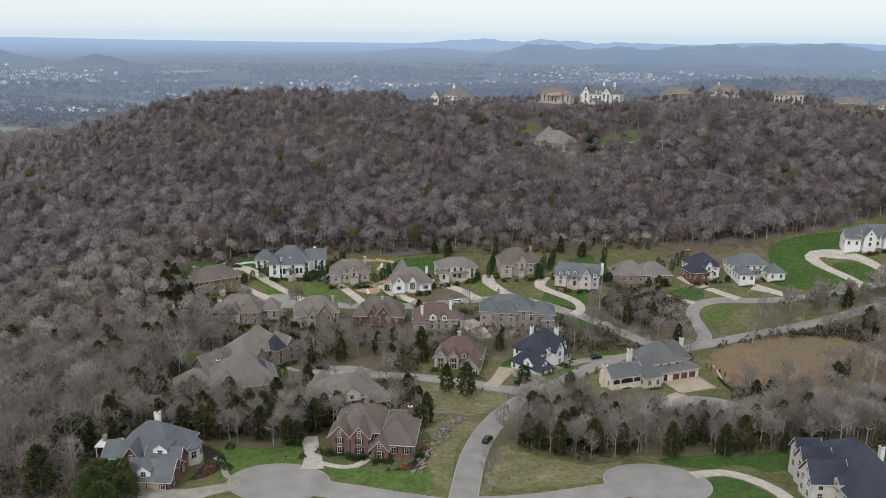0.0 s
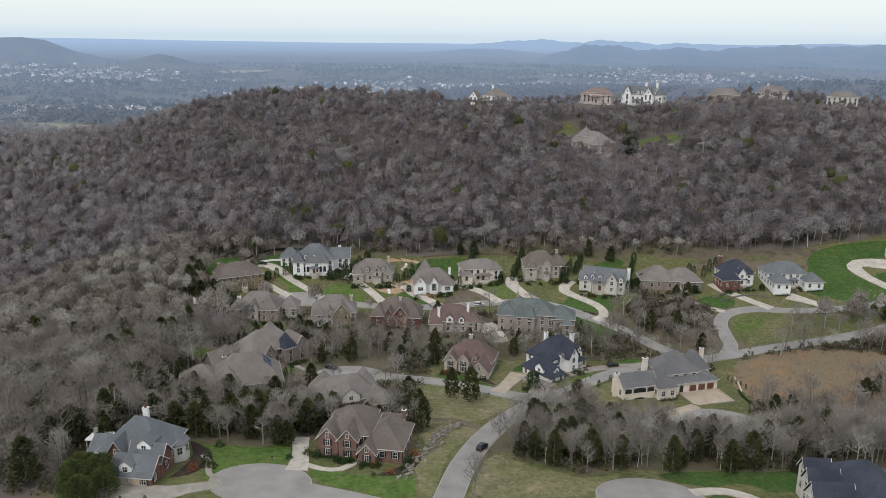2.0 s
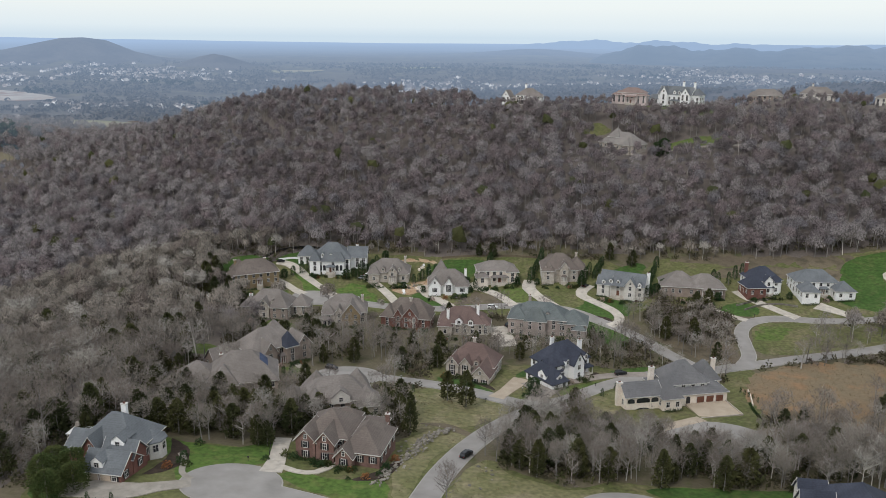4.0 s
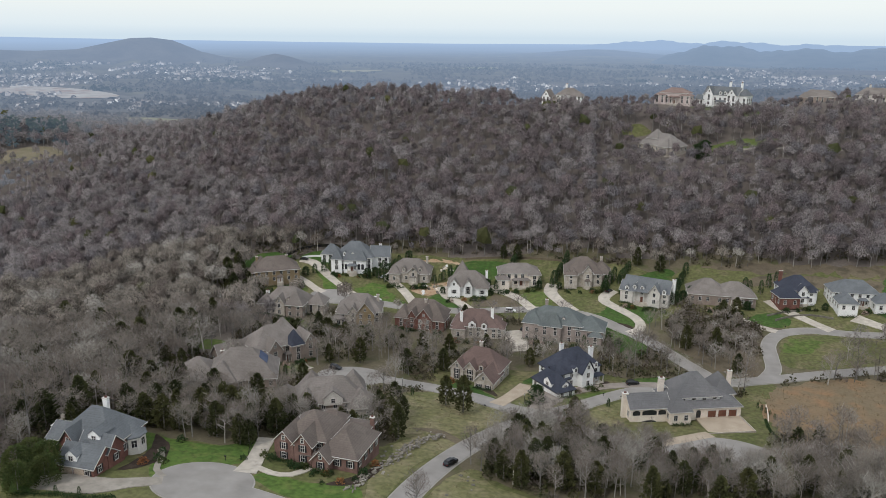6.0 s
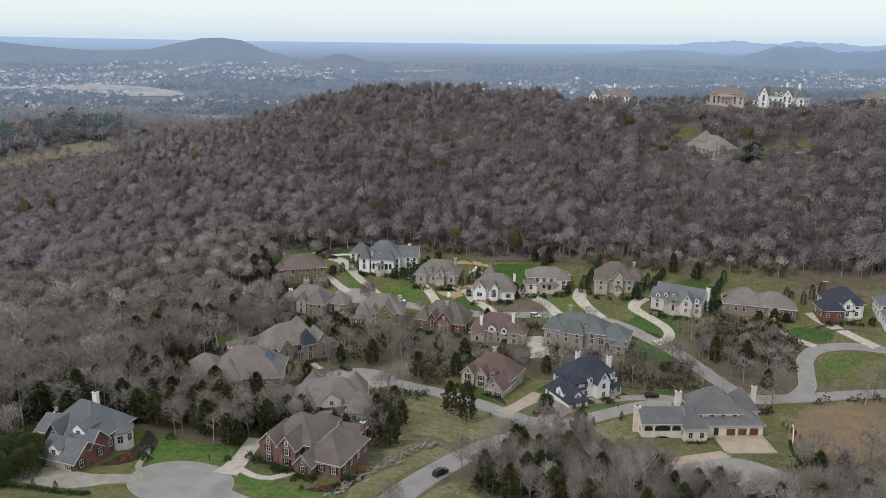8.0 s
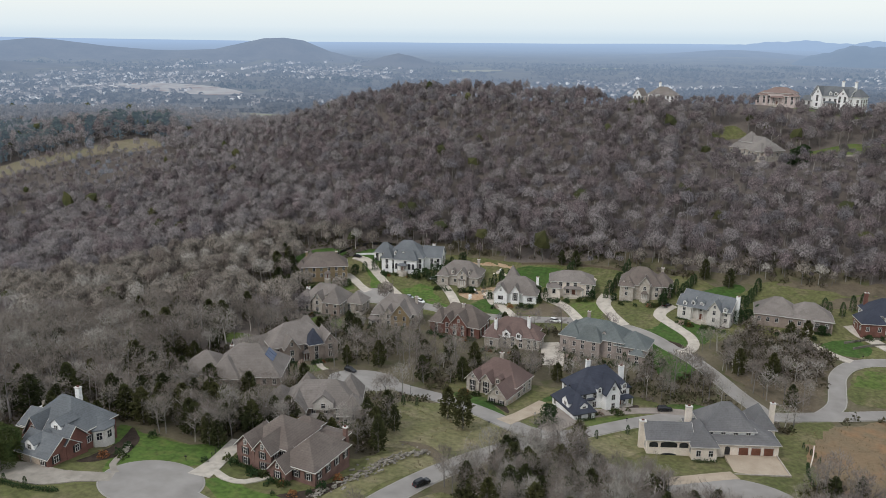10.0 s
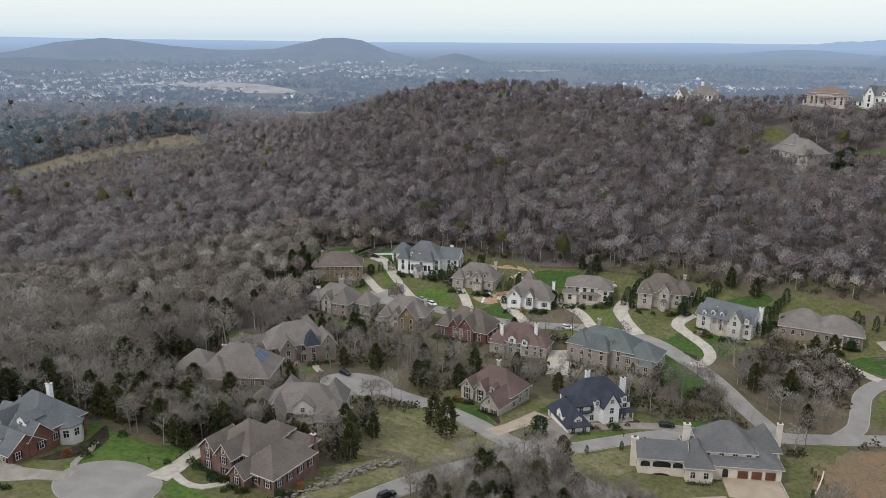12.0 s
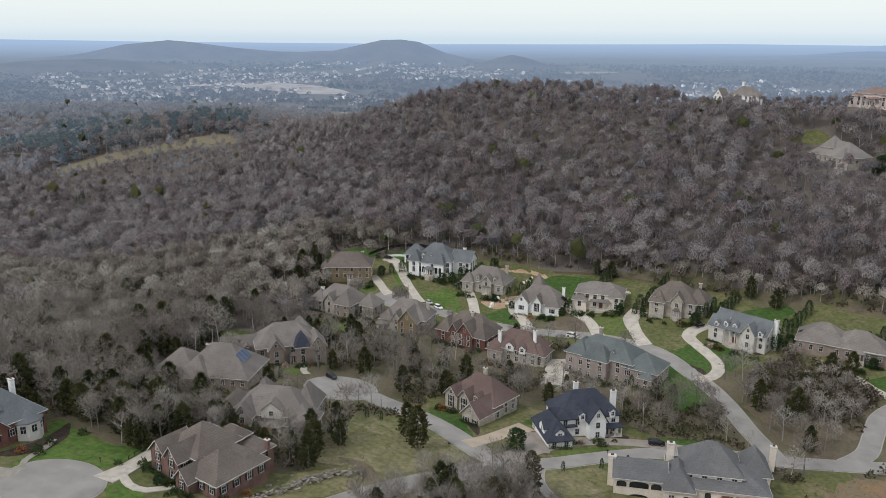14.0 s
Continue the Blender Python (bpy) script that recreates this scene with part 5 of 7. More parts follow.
    dict(x=98.5, y=395, turn=2, wall="w_tan", roof="r_taupe", blocks=[(-6, 0, 17, 14, 4.2, 5.6, "hip"), (6, -1, 17, 13, 4.2, 5.0, "hip"), (11, -3, 8, 9, 4.0, 3.6, "hip")], porch=(6, -7.5, 4.4, 2, 3.2), label="low brick house with wide taupe hip roofs"),
    dict(x=131, y=401, turn=14, wall="w_white", roof="r_navy", blocks=[(2, 1, 15, 12, 6.4, 5.2, "hip"), (-5, -5, 9, 10, 4.4, 4.8, "hip", "w_red"), (2, -5.5, 4, 3, 6.4, 2.4, "gy"), (6, -5, 4, 3, 6.2, 2.4, "hip")], chimneys=[(-4, 5, 5, 12.5, 1.4, "w_red")], garages=[(-9.55, -4, 2.6, -90)], porch=(3, -5.2, 4, 2, 3.2), label="white and red brick house with navy roof"),
    dict(x=157, y=401, turn=4, wall="w_white", roof="r_slate", blocks=[(0, 2, 20, 12, 6.2, 4.4, "hip"), (-5.5, -8, 8, 10, 3.8, 3.4, "hip"), (11, -6, 9, 9, 4.0, 3.6, "hip")], porch=(3, -4, 4, 2, 3.2), label="white house with slate roof and garage wings"),
    dict(x=230, y=416, turn=-10, wall="w_white", roof="r_slate", blocks=[(0, 2, 24, 13, 6.2, 4.6, "hip"), (-5, -5, 6, 6, 6.0, 4.2, "gy"), (-13, -2, 8, 9, 4.4, 3.8, "gx"), (6, -5, 8, 5, 6, 3.2, "hip")], chimneys=[(8, 4, 6, 12, 1.3)], label="white house with pale grey roof on the green meadow"),
    dict(x=104.5, y=185.7, turn=-90, wall="w_pale", roof="r_navy", blocks=[(2, 2, 26, 17, 6.2, 6.8, "hip"), (-8.4, -7, 5, 6, 6.2, 3.2, "gy"), (-2.6, -7.5, 5.5, 7, 6.2, 3.6, "gy"), (4.6, -8, 7, 9, 6.0, 4.2, "gy"), (9, 9, 10, 9, 5.6, 4.4, "hip"), (-5, 9.5, 10, 6, 4.0, 3.0, "hip")], dormers=[(9.6, -5.2, 6.0, 3.0, 4, 1.5, 0)], chimneys=[(-1, 9, 4, 11.0, 1.4, "w_white")], deep=5, base=0.6, label="pale stone house with a steep navy roof and gables"),
    # on the ridge
    dict(x=4, y=660, turn=-22, base=0.8, wall="w_white", roof="r_taupe", blocks=[(0, 0, 18, 12, 7, 5, "hip"), (-18, -2, 7, 8, 5, 5, "gy"), (8, -4, 10, 6, 6.4, 2.4, "hip"), (-8, -2, 8, 8, 5, 3, "hip", "w_tan")], chimneys=[(-4, 2, 6, 15, 1.6)], big=True, label="white and dark house on the wooded ridge"),
    dict(x=84, y=647, turn=-22, base=1.0, wall="w_pink", roof="r_terra", blocks=[(0, 0, 20, 12, 8, 3.4, "hip"), (-10, -2, 8, 10, 6.2, 2.8, "hip"), (9, -3, 8, 8, 6.2, 2.6, "hip")], porch=(1, -6, 9, 3, 5), big=True, label="pink stucco villa with a terracotta tile roof"),
    dict(x=118, y=648, turn=-30, base=2.0, wall="w_white", roof="r_slate", blocks=[(0, 0, 26, 13, 8, 5.6, "gx"), (-8, -5, 6, 6, 8.4, 5.4, "gy"), (9, -5, 7, 6, 8.2, 4.6, "gy"), (-16, -2, 7, 9, 4, 3, "gx"), (15, 2, 7, 10, 8, 4.4, "hip")], dormers=[(0, -5, 8.6, 2, 3, 1.6, 0, "r_slate", "w_white"), (3.6, -5, 8.6, 2, 3, 1.6, 0, "r_slate", "w_white")], chimneys=[(3, 3, 8, 17, 1.6), (13, 0, 8, 17, 1.6)], porch=(1, -6.5, 8, 2.6, 3.4), big=True, label="large white mansion with pointed gables on the ridge"),
    dict(x=74, y=572, turn=-40, base=0.6, wall="w_stone", roof="r_pale", blocks=[(0, 0, 28, 16, 4.2, 7.0, "hip"), (-5, 0, 9, 9, 8.2, 5.6, "hip"), (8, -5, 8, 9, 4.0, 4.4, "hip")], label="low stone lodge under a steep pale taupe roof"),
    dict(x=187, y=668, turn=-18, wall="w_tan", roof="r_taupe", blocks=[(0, 0, 24, 12, 5, 4.4, "hip"), (-9, -4, 7, 6, 4.6, 3, "hip")], label="tan house with taupe roof among ridge trees"),
    dict(x=226, y=672, turn=-22, wall="w_pale", roof="r_taupe", blocks=[(0, 0, 24, 12, 6.4, 4.6, "hip"), (9, -4, 8, 6, 5, 3, "hip")], chimneys=[(-4, 2, 6, 13, 1.3)], label="cream house with taupe roof among ridge trees"),
    dict(x=277, y=662, turn=-22, wall="w_pale", roof="r_taupe", blocks=[(0, 0, 22, 12, 7, 3.6, "hip")], big=True, label="cream house with large windows on the ridge"),
    dict(x=325, y=656, turn=-24, wall="w_tan", roof="r_taupe", blocks=[(0, 0, 26, 12, 4.6, 4.2, "hip"), (10, -5, 8, 6, 4.2, 2.8, "hip")], chimneys=[(6, 2, 5, 11, 1.3)], label="tan house with taupe roof on the ridge"),
    dict(x=354, y=650, turn=-10, wall="w_pale", roof="r_taupe", blocks=[(0, 0, 20, 12, 6.4, 4.2, "hip")], label="cream house with taupe roof on the ridge"),
]
for spec in HOUSES:
    house(**spec)

# ---- trees ----
rng = np.random.default_rng(7)


def unit(v):
    return v / (np.linalg.norm(v, axis=-1, keepdims=True) + 1e-9)


def limb(a, b, ra, rb, sides=3):
    """A tapered three- or four-sided limb from a to b: vertices and triangles."""
    d = unit(b - a)
    e = unit(np.cross(d, [0.31, 0.77, 0.55]))
    g = np.cross(d, e)
    ang = np.arange(sides) * 2 * math.pi / sides
    ring = np.cos(ang)[:, None] * e + np.sin(ang)[:, None] * g
    v = np.concatenate([a + ring * ra, b + ring * rb])
    t = []
    for k in range(sides):
        n = (k + 1) % sides
        t += [(k, n, sides + n), (k, sides + n, sides + k)]
    return v, np.array(t)


def slivers(p, d, length, width, r):
    """Thin triangles from points p along d."""
    side = unit(np.cross(d, r.normal(size=d.shape))) * (width * 0.5)[:, None]
    v = np.stack([p - side, p + side, p + d * length[:, None]], 1).reshape(-1, 3)
    return v, np.arange(len(v)).reshape(-1, 3)


def bare_tree(r, height, spread, twigs, twig_len, twig_wid, limbs=10, sides=3, sub=0, spray=0.6, shell=0.35, mass=0.0):
    """Arrays of a leafless tree: wood (trunk and limbs) and twigs. Unit: metres, base at 0."""
    V, T = [], []
    off = 0

    def add(v, t):
        nonlocal off
        V.append(v)
        T.append(t + off)
        off += len(v)

    lean = r.normal(0, 0.04, 2)
    fork = height * r.uniform(0.32, 0.5)
    top = np.array([lean[0] * height, lean[1] * height, height * 0.86])
    mid = np.array([lean[0] * fork, lean[1] * fork, fork])
    add(*limb(np.array([0, 0, -0.6]), mid, height * 0.016, height * 0.011, 4))
    add(*limb(mid, top, height * 0.010, 0.04, sides))
    starts, ends = [mid], [top]
    for k in range(limbs):
        h = r.uniform(0.28, 0.72)
        s = np.array([lean[0] * height * h, lean[1] * height * h, height * h])
        a = r.uniform(0, 2 * math.pi)
        reach = spread * r.uniform(0.6, 1.0) * (1.1 - 0.5 * max(0, h - 0.45) / 0.3)
        e = s + np.array([math.cos(a) * reach, math.sin(a) * reach, reach * r.uniform(0.5, 1.15)])
        e[2] = min(e[2], height * 0.97)
        add(*limb(s, e, height * 0.0065, 0.03, sides))
        starts.append(s)
        ends.append(e)
    for k in range(sub):
        i = int(r.integers(1, len(starts)))
        f = r.uniform(0.35, 0.85)
        s = starts[i] * (1 - f) + ends[i] * f
        a = r.uniform(0, 2 * math.pi)
        reach = spread * r.uniform(0.25, 0.5)
        e = s + np.array([math.cos(a) * reach, math.sin(a) * reach, reach * r.uniform(0.4, 1.3)])
        add(*limb(s, e, height * 0.0035, 0.02, sides))
        starts.append(s)
        ends.append(e)
    nw = sum(len(t) for t in T)
    starts, ends = np.array(starts), np.array(ends)
    n1 = twigs // 3
    pick = r.integers(0, len(starts), n1)
    f = r.uniform(0.3, 1.0, n1) ** 0.7
    p1 = starts[pick] * (1 - f)[:, None] + ends[pick] * f[:, None] + r.normal(0, spread * 0.06, (n1, 3))
    # the rounded shell of fine twigs, in lobes
    n2 = twigs - n1
    mid = np.array([lean[0] * height * 0.6, lean[1] * height * 0.6, height * 0.62])
    lobes = unit(r.normal(size=(6, 3)) + [0, 0, 0.5])
    u = unit(lobes[r.integers(0, 6, n2)] * 0.9 + r.normal(0, 0.62, (n2, 3)))
    u[:, 2] = np.where(u[:, 2] < -0.35, -u[:, 2], u[:, 2])
    if mass:
        # the haze of fine twigs inside the crown: two uneven, lobed hulls, one within the other, open below
        ball = bmesh.new()
        bmesh.ops.create_icosphere(ball, subdivisions=2 if mass > 1 else 1, radius=1.0)
        w = np.array([q.co for q in ball.verts]) @ np.array(Matrix.Rotation(r.uniform(0, 6), 3, "Y"))
        hull = np.array([[q.index for q in f.verts] for f in ball.faces])
        ball.free()
        keep_low = w[:, 2] > -0.75
        hull = hull[keep_low[hull].all(1)]
        w, hull = w[keep_low], (np.cumsum(keep_low) - 1)[hull]
        bulge = 0.74 + 0.34 * np.clip((w @ lobes.T).max(1), 0, 1) ** 5
        hv, hn, hf = [], [], []
        for size in (1.0, 0.7) if twigs > 20 else (1.0,):
            q = mid + w * np.array([spread, spread, height * 0.34]) * (size * (bulge + r.normal(0, 0.09, len(w))))[:, None]
            fn, vn = np.cross(q[hull[:, 1]] - q[hull[:, 0]], q[hull[:, 2]] - q[hull[:, 0]]), np.zeros_like(q)
            for k in range(3):
                np.add.at(vn, hull[:, k], fn)
            hf.append(hull + len(w) * len(hv))
            hv.append(q)
            hn.append(unit(unit(vn) + [0, 0, 0.2]))
        hv, hf, hull_normals = np.concatenate(hv), np.concatenate(hf), np.concatenate(hn)
    p2 = mid + u * np.array([spread, spread, height * 0.33]) * (r.uniform(shell, 1, n2) ** 0.5)[:, None]
    p = np.concatenate([p1, p2])
    out = unit((p - np.array([0, 0, height * 0.42])) / np.array([1, 1, 1.3]))
    # outer sprays lie over the dome, inner twigs stand out of it
    face = unit(out + r.normal(0, 0.38 if shell < 0.5 else 0.2, p.shape) + np.array([0, 0, 0.3]))
    flat = (r.uniform(size=twigs) < spray)[:, None]
    d = unit(np.where(flat, np.cross(face, r.normal(size=p.shape)), out * 0.8 + r.normal(0, 0.6, p.shape) + np.array([0, 0, 0.3])))
    side = unit(np.cross(d, face)) * (twig_wid * r.uniform(0.6, 1.3, twigs) * 0.5)[:, None]
    tip = p + d * (twig_len * r.uniform(0.5, 1.2, twigs))[:, None]
    v = np.stack([p - side, p + side, tip], 1).reshape(-1, 3)
    # clumps: each spray is shaded as part of its lobe and of the whole dome
    whole = unit((p - mid) / np.array([spread, spread, height * 0.33]) + [0, 0, 0.25])
    seat = mid + lobes * np.array([spread, spread, height * 0.33]) * 0.62
    lobe = np.argmin(((p[:, None] - seat[None]) ** 2).sum(2), 1)
    dome = np.repeat(unit(whole + 0.9 * unit(p - seat[lobe]) + 0.35 * face), 3, 0)
    wood = np.concatenate(V)
    axis = wood * [1, 1, 0] + 1e-3
    add(turned_out(v, dome), np.arange(len(v)).reshape(-1, 3))
    shade = [unit(axis + [0, 0, 0.1]), dome]
    if mass:
        add(hv, hf)
        shade.append(hull_normals)
    return np.concatenate(V), np.concatenate(T), nw, np.concatenate(shade), len(hf) if mass else 0


def conifer(r, height, radius, n, leaf, shape=0.8, ripple=0.25):
    """Foliage of a cedar or cypress: many small sprays over an uneven cone."""
    h = r.uniform(0.04, 1, n) ** 0.85
    env = radius * np.minimum(1, (1 - h) ** shape * 1.6) * (1 - ripple + ripple * np.sin(h * 23 + r.uniform(0, 6)))
    a = r.uniform(0, 2 * math.pi, n)
    lump = 1 + 0.22 * np.sin(3 * a + 5 * h) + 0.12 * np.sin(7 * a - 9 * h)
    rad = env * lump * r.uniform(0.6, 1.05, n)
    p = np.stack([np.cos(a) * rad, np.sin(a) * rad, h * height], 1)
    d = unit(np.stack([np.cos(a), np.sin(a), r.uniform(-0.1, 0.9, n)], 1) + r.normal(0, 0.35, (n, 3)))
    return slivers(p, d, leaf * r.uniform(0.7, 1.4, n), leaf * 0.75 * r.uniform(0.7, 1.3, n), r)


def blob(r, height, radius, n, leaf):
    """Foliage of a shrub: small leaves over a lumpy dome."""
    u = unit(r.normal(size=(n, 3)))
    u[:, 2] = np.abs(u[:, 2])
    lump = 1 + 0.2 * np.sin(4 * u[:, 0] + 3) * np.cos(5 * u[:, 1]) + 0.12 * np.sin(9 * u[:, 2])
    p = u * np.array([radius, radius, height]) * (lump * r.uniform(0.6, 1.0, n))[:, None]
    d = unit(u + r.normal(0, 0.6, (n, 3)))
    return slivers(p, d, leaf * r.uniform(0.7, 1.3, n), leaf * 0.8 * r.uniform(0.7, 1.3, n), r)


# where woods do not stand
def in_poly(px, py, poly):
    poly = np.array(poly, float)
    inside = np.zeros(px.shape, bool)
    for (x0, y0), (x1, y1) in zip(poly, np.roll(poly, -1, 0)):
        cross = ((y0 > py) != (y1 > py)) & (px < (x1 - x0) * (py - y0) / (y1 - y0 + 1e-9) + x0)
        inside ^= cross
    return inside


def near_line(px, py, pts, reach):
    c = spline(pts, 4.0)
    out = np.zeros(px.shape, bool)
    for x, y in c:
        out |= (px - x) ** 2 + (py - y) ** 2 < reach * reach
    return out


def clear_of(px, py, margin=0.0, yards=True):
    """True where a woodland tree may stand."""
    bad = np.zeros(px.shape, bool)
    if yards:
        for poly in YARDS:
            bad |= in_poly(px, py, poly)
    for pts, mat, label in LAWNS:
        if mat not in ("brush",):
            bad |= in_poly(px, py, spline(pts, 4.0, True))
    for pts, w in ROADS.values():
        bad |= near_line(px, py, pts, w / 2 + 2.5 + margin)
    for pts, w, mat, label in DRIVES:
        bad |= near_line(px, py, pts, (max(w) if isinstance(w, list) else w) / 2 + 1.5 + margin)
    for s in HOUSES:
        c, n = math.cos(radians(s["turn"])), math.sin(radians(s["turn"]))
        lx, ly = (px - s["x"]) * c + (py - s["y"]) * n, -(px - s["x"]) * n + (py - s["y"]) * c
        for b in s["blocks"]:
            bad |= (np.abs(lx - b[0]) < b[2] / 2 + 4 + margin) & (np.abs(ly - b[1]) < b[3] / 2 + 4 + margin)
        # open ground before the house, thinly wooded
        u = np.array([45.0 - s["x"], 30.0 - s["y"]])
        u /= np.linalg.norm(u)
        along, across = (px - s["x"]) * u[0] + (py - s["y"]) * u[1], np.abs((px - s["x"]) * u[1] - (py - s["y"]) * u[0])
        reach = (36 if s["x"] > 150 else 32) if s["y"] > 600 else 30 if s["y"] > 500 else 22
        bad |= (along > 0) & (along < reach) & (across < s["blocks"][0][2] / 2 + 3) & ((np.sin(px * 12.9 + py * 78.2) < 0.72) | (s["y"] > 500))
    for cx, cy, r in ((-43, 177, 15), (56, 188, 17), (87, 247, 17), (-41, 277.5, 17), (-85, 373, 14), (-134, 350, 10)):
        bad |= (px - cx) ** 2 + (py - cy) ** 2 < r * r
    return ~bad


def clear_paved(px, py):
    """True off the roads and drives."""
    bad = np.zeros(px.shape, bool)
    for pts, w in ROADS.values():
        bad |= near_line(px, py, pts, w / 2 + 0.8)
    for pts, w, mat, label in DRIVES:
        bad |= near_line(px, py, pts, (max(w) if isinstance(w, list) else w) / 2 + 0.5)
    for cx, cy, r in ((-43, 177, 15), (56, 188, 17), (87, 247, 17), (-41, 277.5, 17), (-85, 373, 14)):
        bad |= (px - cx) ** 2 + (py - cy) ** 2 < r * r
    return ~bad


def scatter(x0, x1, y0, y1, pitch, r):
    x, y = np.meshgrid(np.arange(x0, x1, pitch), np.arange(y0, y1, pitch))
    x = x.ravel() + r.uniform(-0.48, 0.48, x.size) * pitch
    y = y.ravel() + r.uniform(-0.48, 0.48, y.size) * pitch
    return x, y


tx, ty = scatter(-640, 400, 168, 760, 5.9, rng)
# the part of the country that the flight looks over
bear = np.degrees(np.arctan2(-(tx - 60), ty - 20))
seen = (bear > -34) & (bear < 66)
behind = ty > 690 + 20 * np.sin(tx / 60)
keep = seen & ~(behind & (tx > -330) & ((tx < 120) | (ty > 745))) & clear_of(tx, ty) & ~((tx < -330) & (ty < 240))
fx, fy = scatter(-1300, -330, 330, 1250, 11.5, rng)
fb = np.degrees(np.arctan2(-(fx - 60), fy - 20))
fd = np.hypot(fx - 60, fy - 20)
fk = (fb > 20) & (fb < 66) & (fd < 1230) & ~((fx > -640) & (fy < 760)) & clear_of(fx, fy) & ~in_poly(fx, fy, [(-780, 930), (-600, 880), (-480, 890), (-470, 1260), (-900, 1260)])
# denser thickets beside the road and behind the courts
hx_, hy_ = scatter(10, 160, 200, 262, 6.2, rng)
hk = clear_of(hx_, hy_) & in_poly(hx_, hy_, [(20, 206), (22, 236), (38, 250), (60, 242), (84, 230), (106, 230), (114, 250), (150, 250), (156, 215), (135, 205), (100, 212), (56, 208), (40, 204)])
MOUND = [(70, 374), (80, 384), (104, 382), (114, 368), (108, 348), (96, 340), (78, 346)]
mx_, my_ = scatter(66, 120, 330, 390, 4.6, rng)
mk = in_poly(mx_, my_, MOUND) & clear_of(mx_, my_) & (rng.uniform(size=mx_.size) < 0.3)
# trees behind the first court, on the empty lot and at the sedge meadow
WOODLET = [[(-92, 196), (-66, 200), (-46, 201), (-38, 213), (-27, 221), (-46, 234), (-92, 230)], [(-20, 222), (-11, 226), (-9, 246), (-18, 250), (-22, 236)], [(98, 250), (132, 262), (180, 260), (188, 300), (166, 294), (136, 276), (106, 262)], [(140, 340), (172, 346), (192, 354), (178, 360), (150, 356)], [(118, 314), (150, 324), (180, 322), (180, 328), (140, 331)]]
wx_, wy_ = scatter(-95, 194, 195, 362, 4.8, rng)
wk = np.zeros(wx_.shape, bool)
for poly in WOODLET:
    wk |= in_poly(wx_, wy_, poly) & (rng.uniform(size=wx_.size) < 0.7)
for s in HOUSES[:9]:
    wk &= (wx_ - s["x"]) ** 2 + (wy_ - s["y"]) ** 2 > 15 ** 2
tx, ty = np.concatenate([tx[keep], fx[fk], hx_[hk], mx_[mk], wx_[wk]]), np.concatenate([ty[keep], fy[fk], hy_[hk], my_[mk], wy_[wk]])
dist = np.hypot(tx - 60, ty - 40)
order = np.argsort(dist)
tx, ty, dist = tx[order], ty[order], dist[order]
tz = land(tx, ty)
mottle = np.array([noise.noise((x * 0.012, y * 0.012, 0.4)) for x, y in zip(tx, ty)])
mound = in_poly(tx, ty, MOUND)
low = in_poly(tx, ty, [(-500, 462), (-470, 490), (-410, 570), (-360, 570), (-350, 500), (-430, 420), (-480, 430)])
estate = (ty < 432) & (tx > -96) & (tx < 200)

TWIGS = ["twig_grey", "twig_brown", "twig_red", "twig_pale", "twig_blue", "twig_dark"]


def twig_kind(x, y, m, r, away):
    """Tree sorts: paler and greyer in the hollow, browner on the hill."""
    hill = float(smooth(410, 470, y) * smooth(-330, -160, x))
    pale = 0.16 * (1 - hill) + 0.012
    weights = np.array([0.52 - 0.22 * hill, 0.18 + 0.12 * hill + 0.1 * m, 0.14 + 0.04 * hill, pale, 0.14 - 0.1 * m, 0.05 + 0.04 * hill])
    # greyer, paler sorts far to the west stand in for haze
    if away > 640 and x < -250:
        weights = np.array([0.6, 0.05, 0.12, 0.2, 0.03, 0.0])
    weights = np.maximum(weights, 0.01)
    return int(r.choice(6, p=weights / weights.sum()))


SINGLE = 300
LOD = [(330, dict(twigs=430, twig_len=1.35, twig_wid=0.17, limbs=9, sub=8, spray=0.4)), (430, dict(twigs=110, twig_len=1.5, twig_wid=0.24, limbs=5, spray=0.4, shell=0.7, mass=1)), (560, dict(twigs=60, twig_len=1.6, twig_wid=0.3, limbs=3, spray=0.4, shell=0.8, mass=1)), (690, dict(twigs=36, twig_len=1.8, twig_wid=0.4, limbs=1, spray=0.4, shell=0.85, mass=1)), (900, dict(twigs=14, twig_len=2.2, twig_wid=0.6, limbs=0, spray=0.5, shell=0.8, mass=1)), (5000, dict(twigs=6, twig_len=3.0, twig_wid=1.0, limbs=0, spray=0.5, shell=0.8, mass=1))]
FORMS = []
for lim, kw in LOD:
    FORMS.append([bare_tree(rng, rng.uniform(13, 17), rng.uniform(3.9, 5.2), **kw) for _ in range(9)])


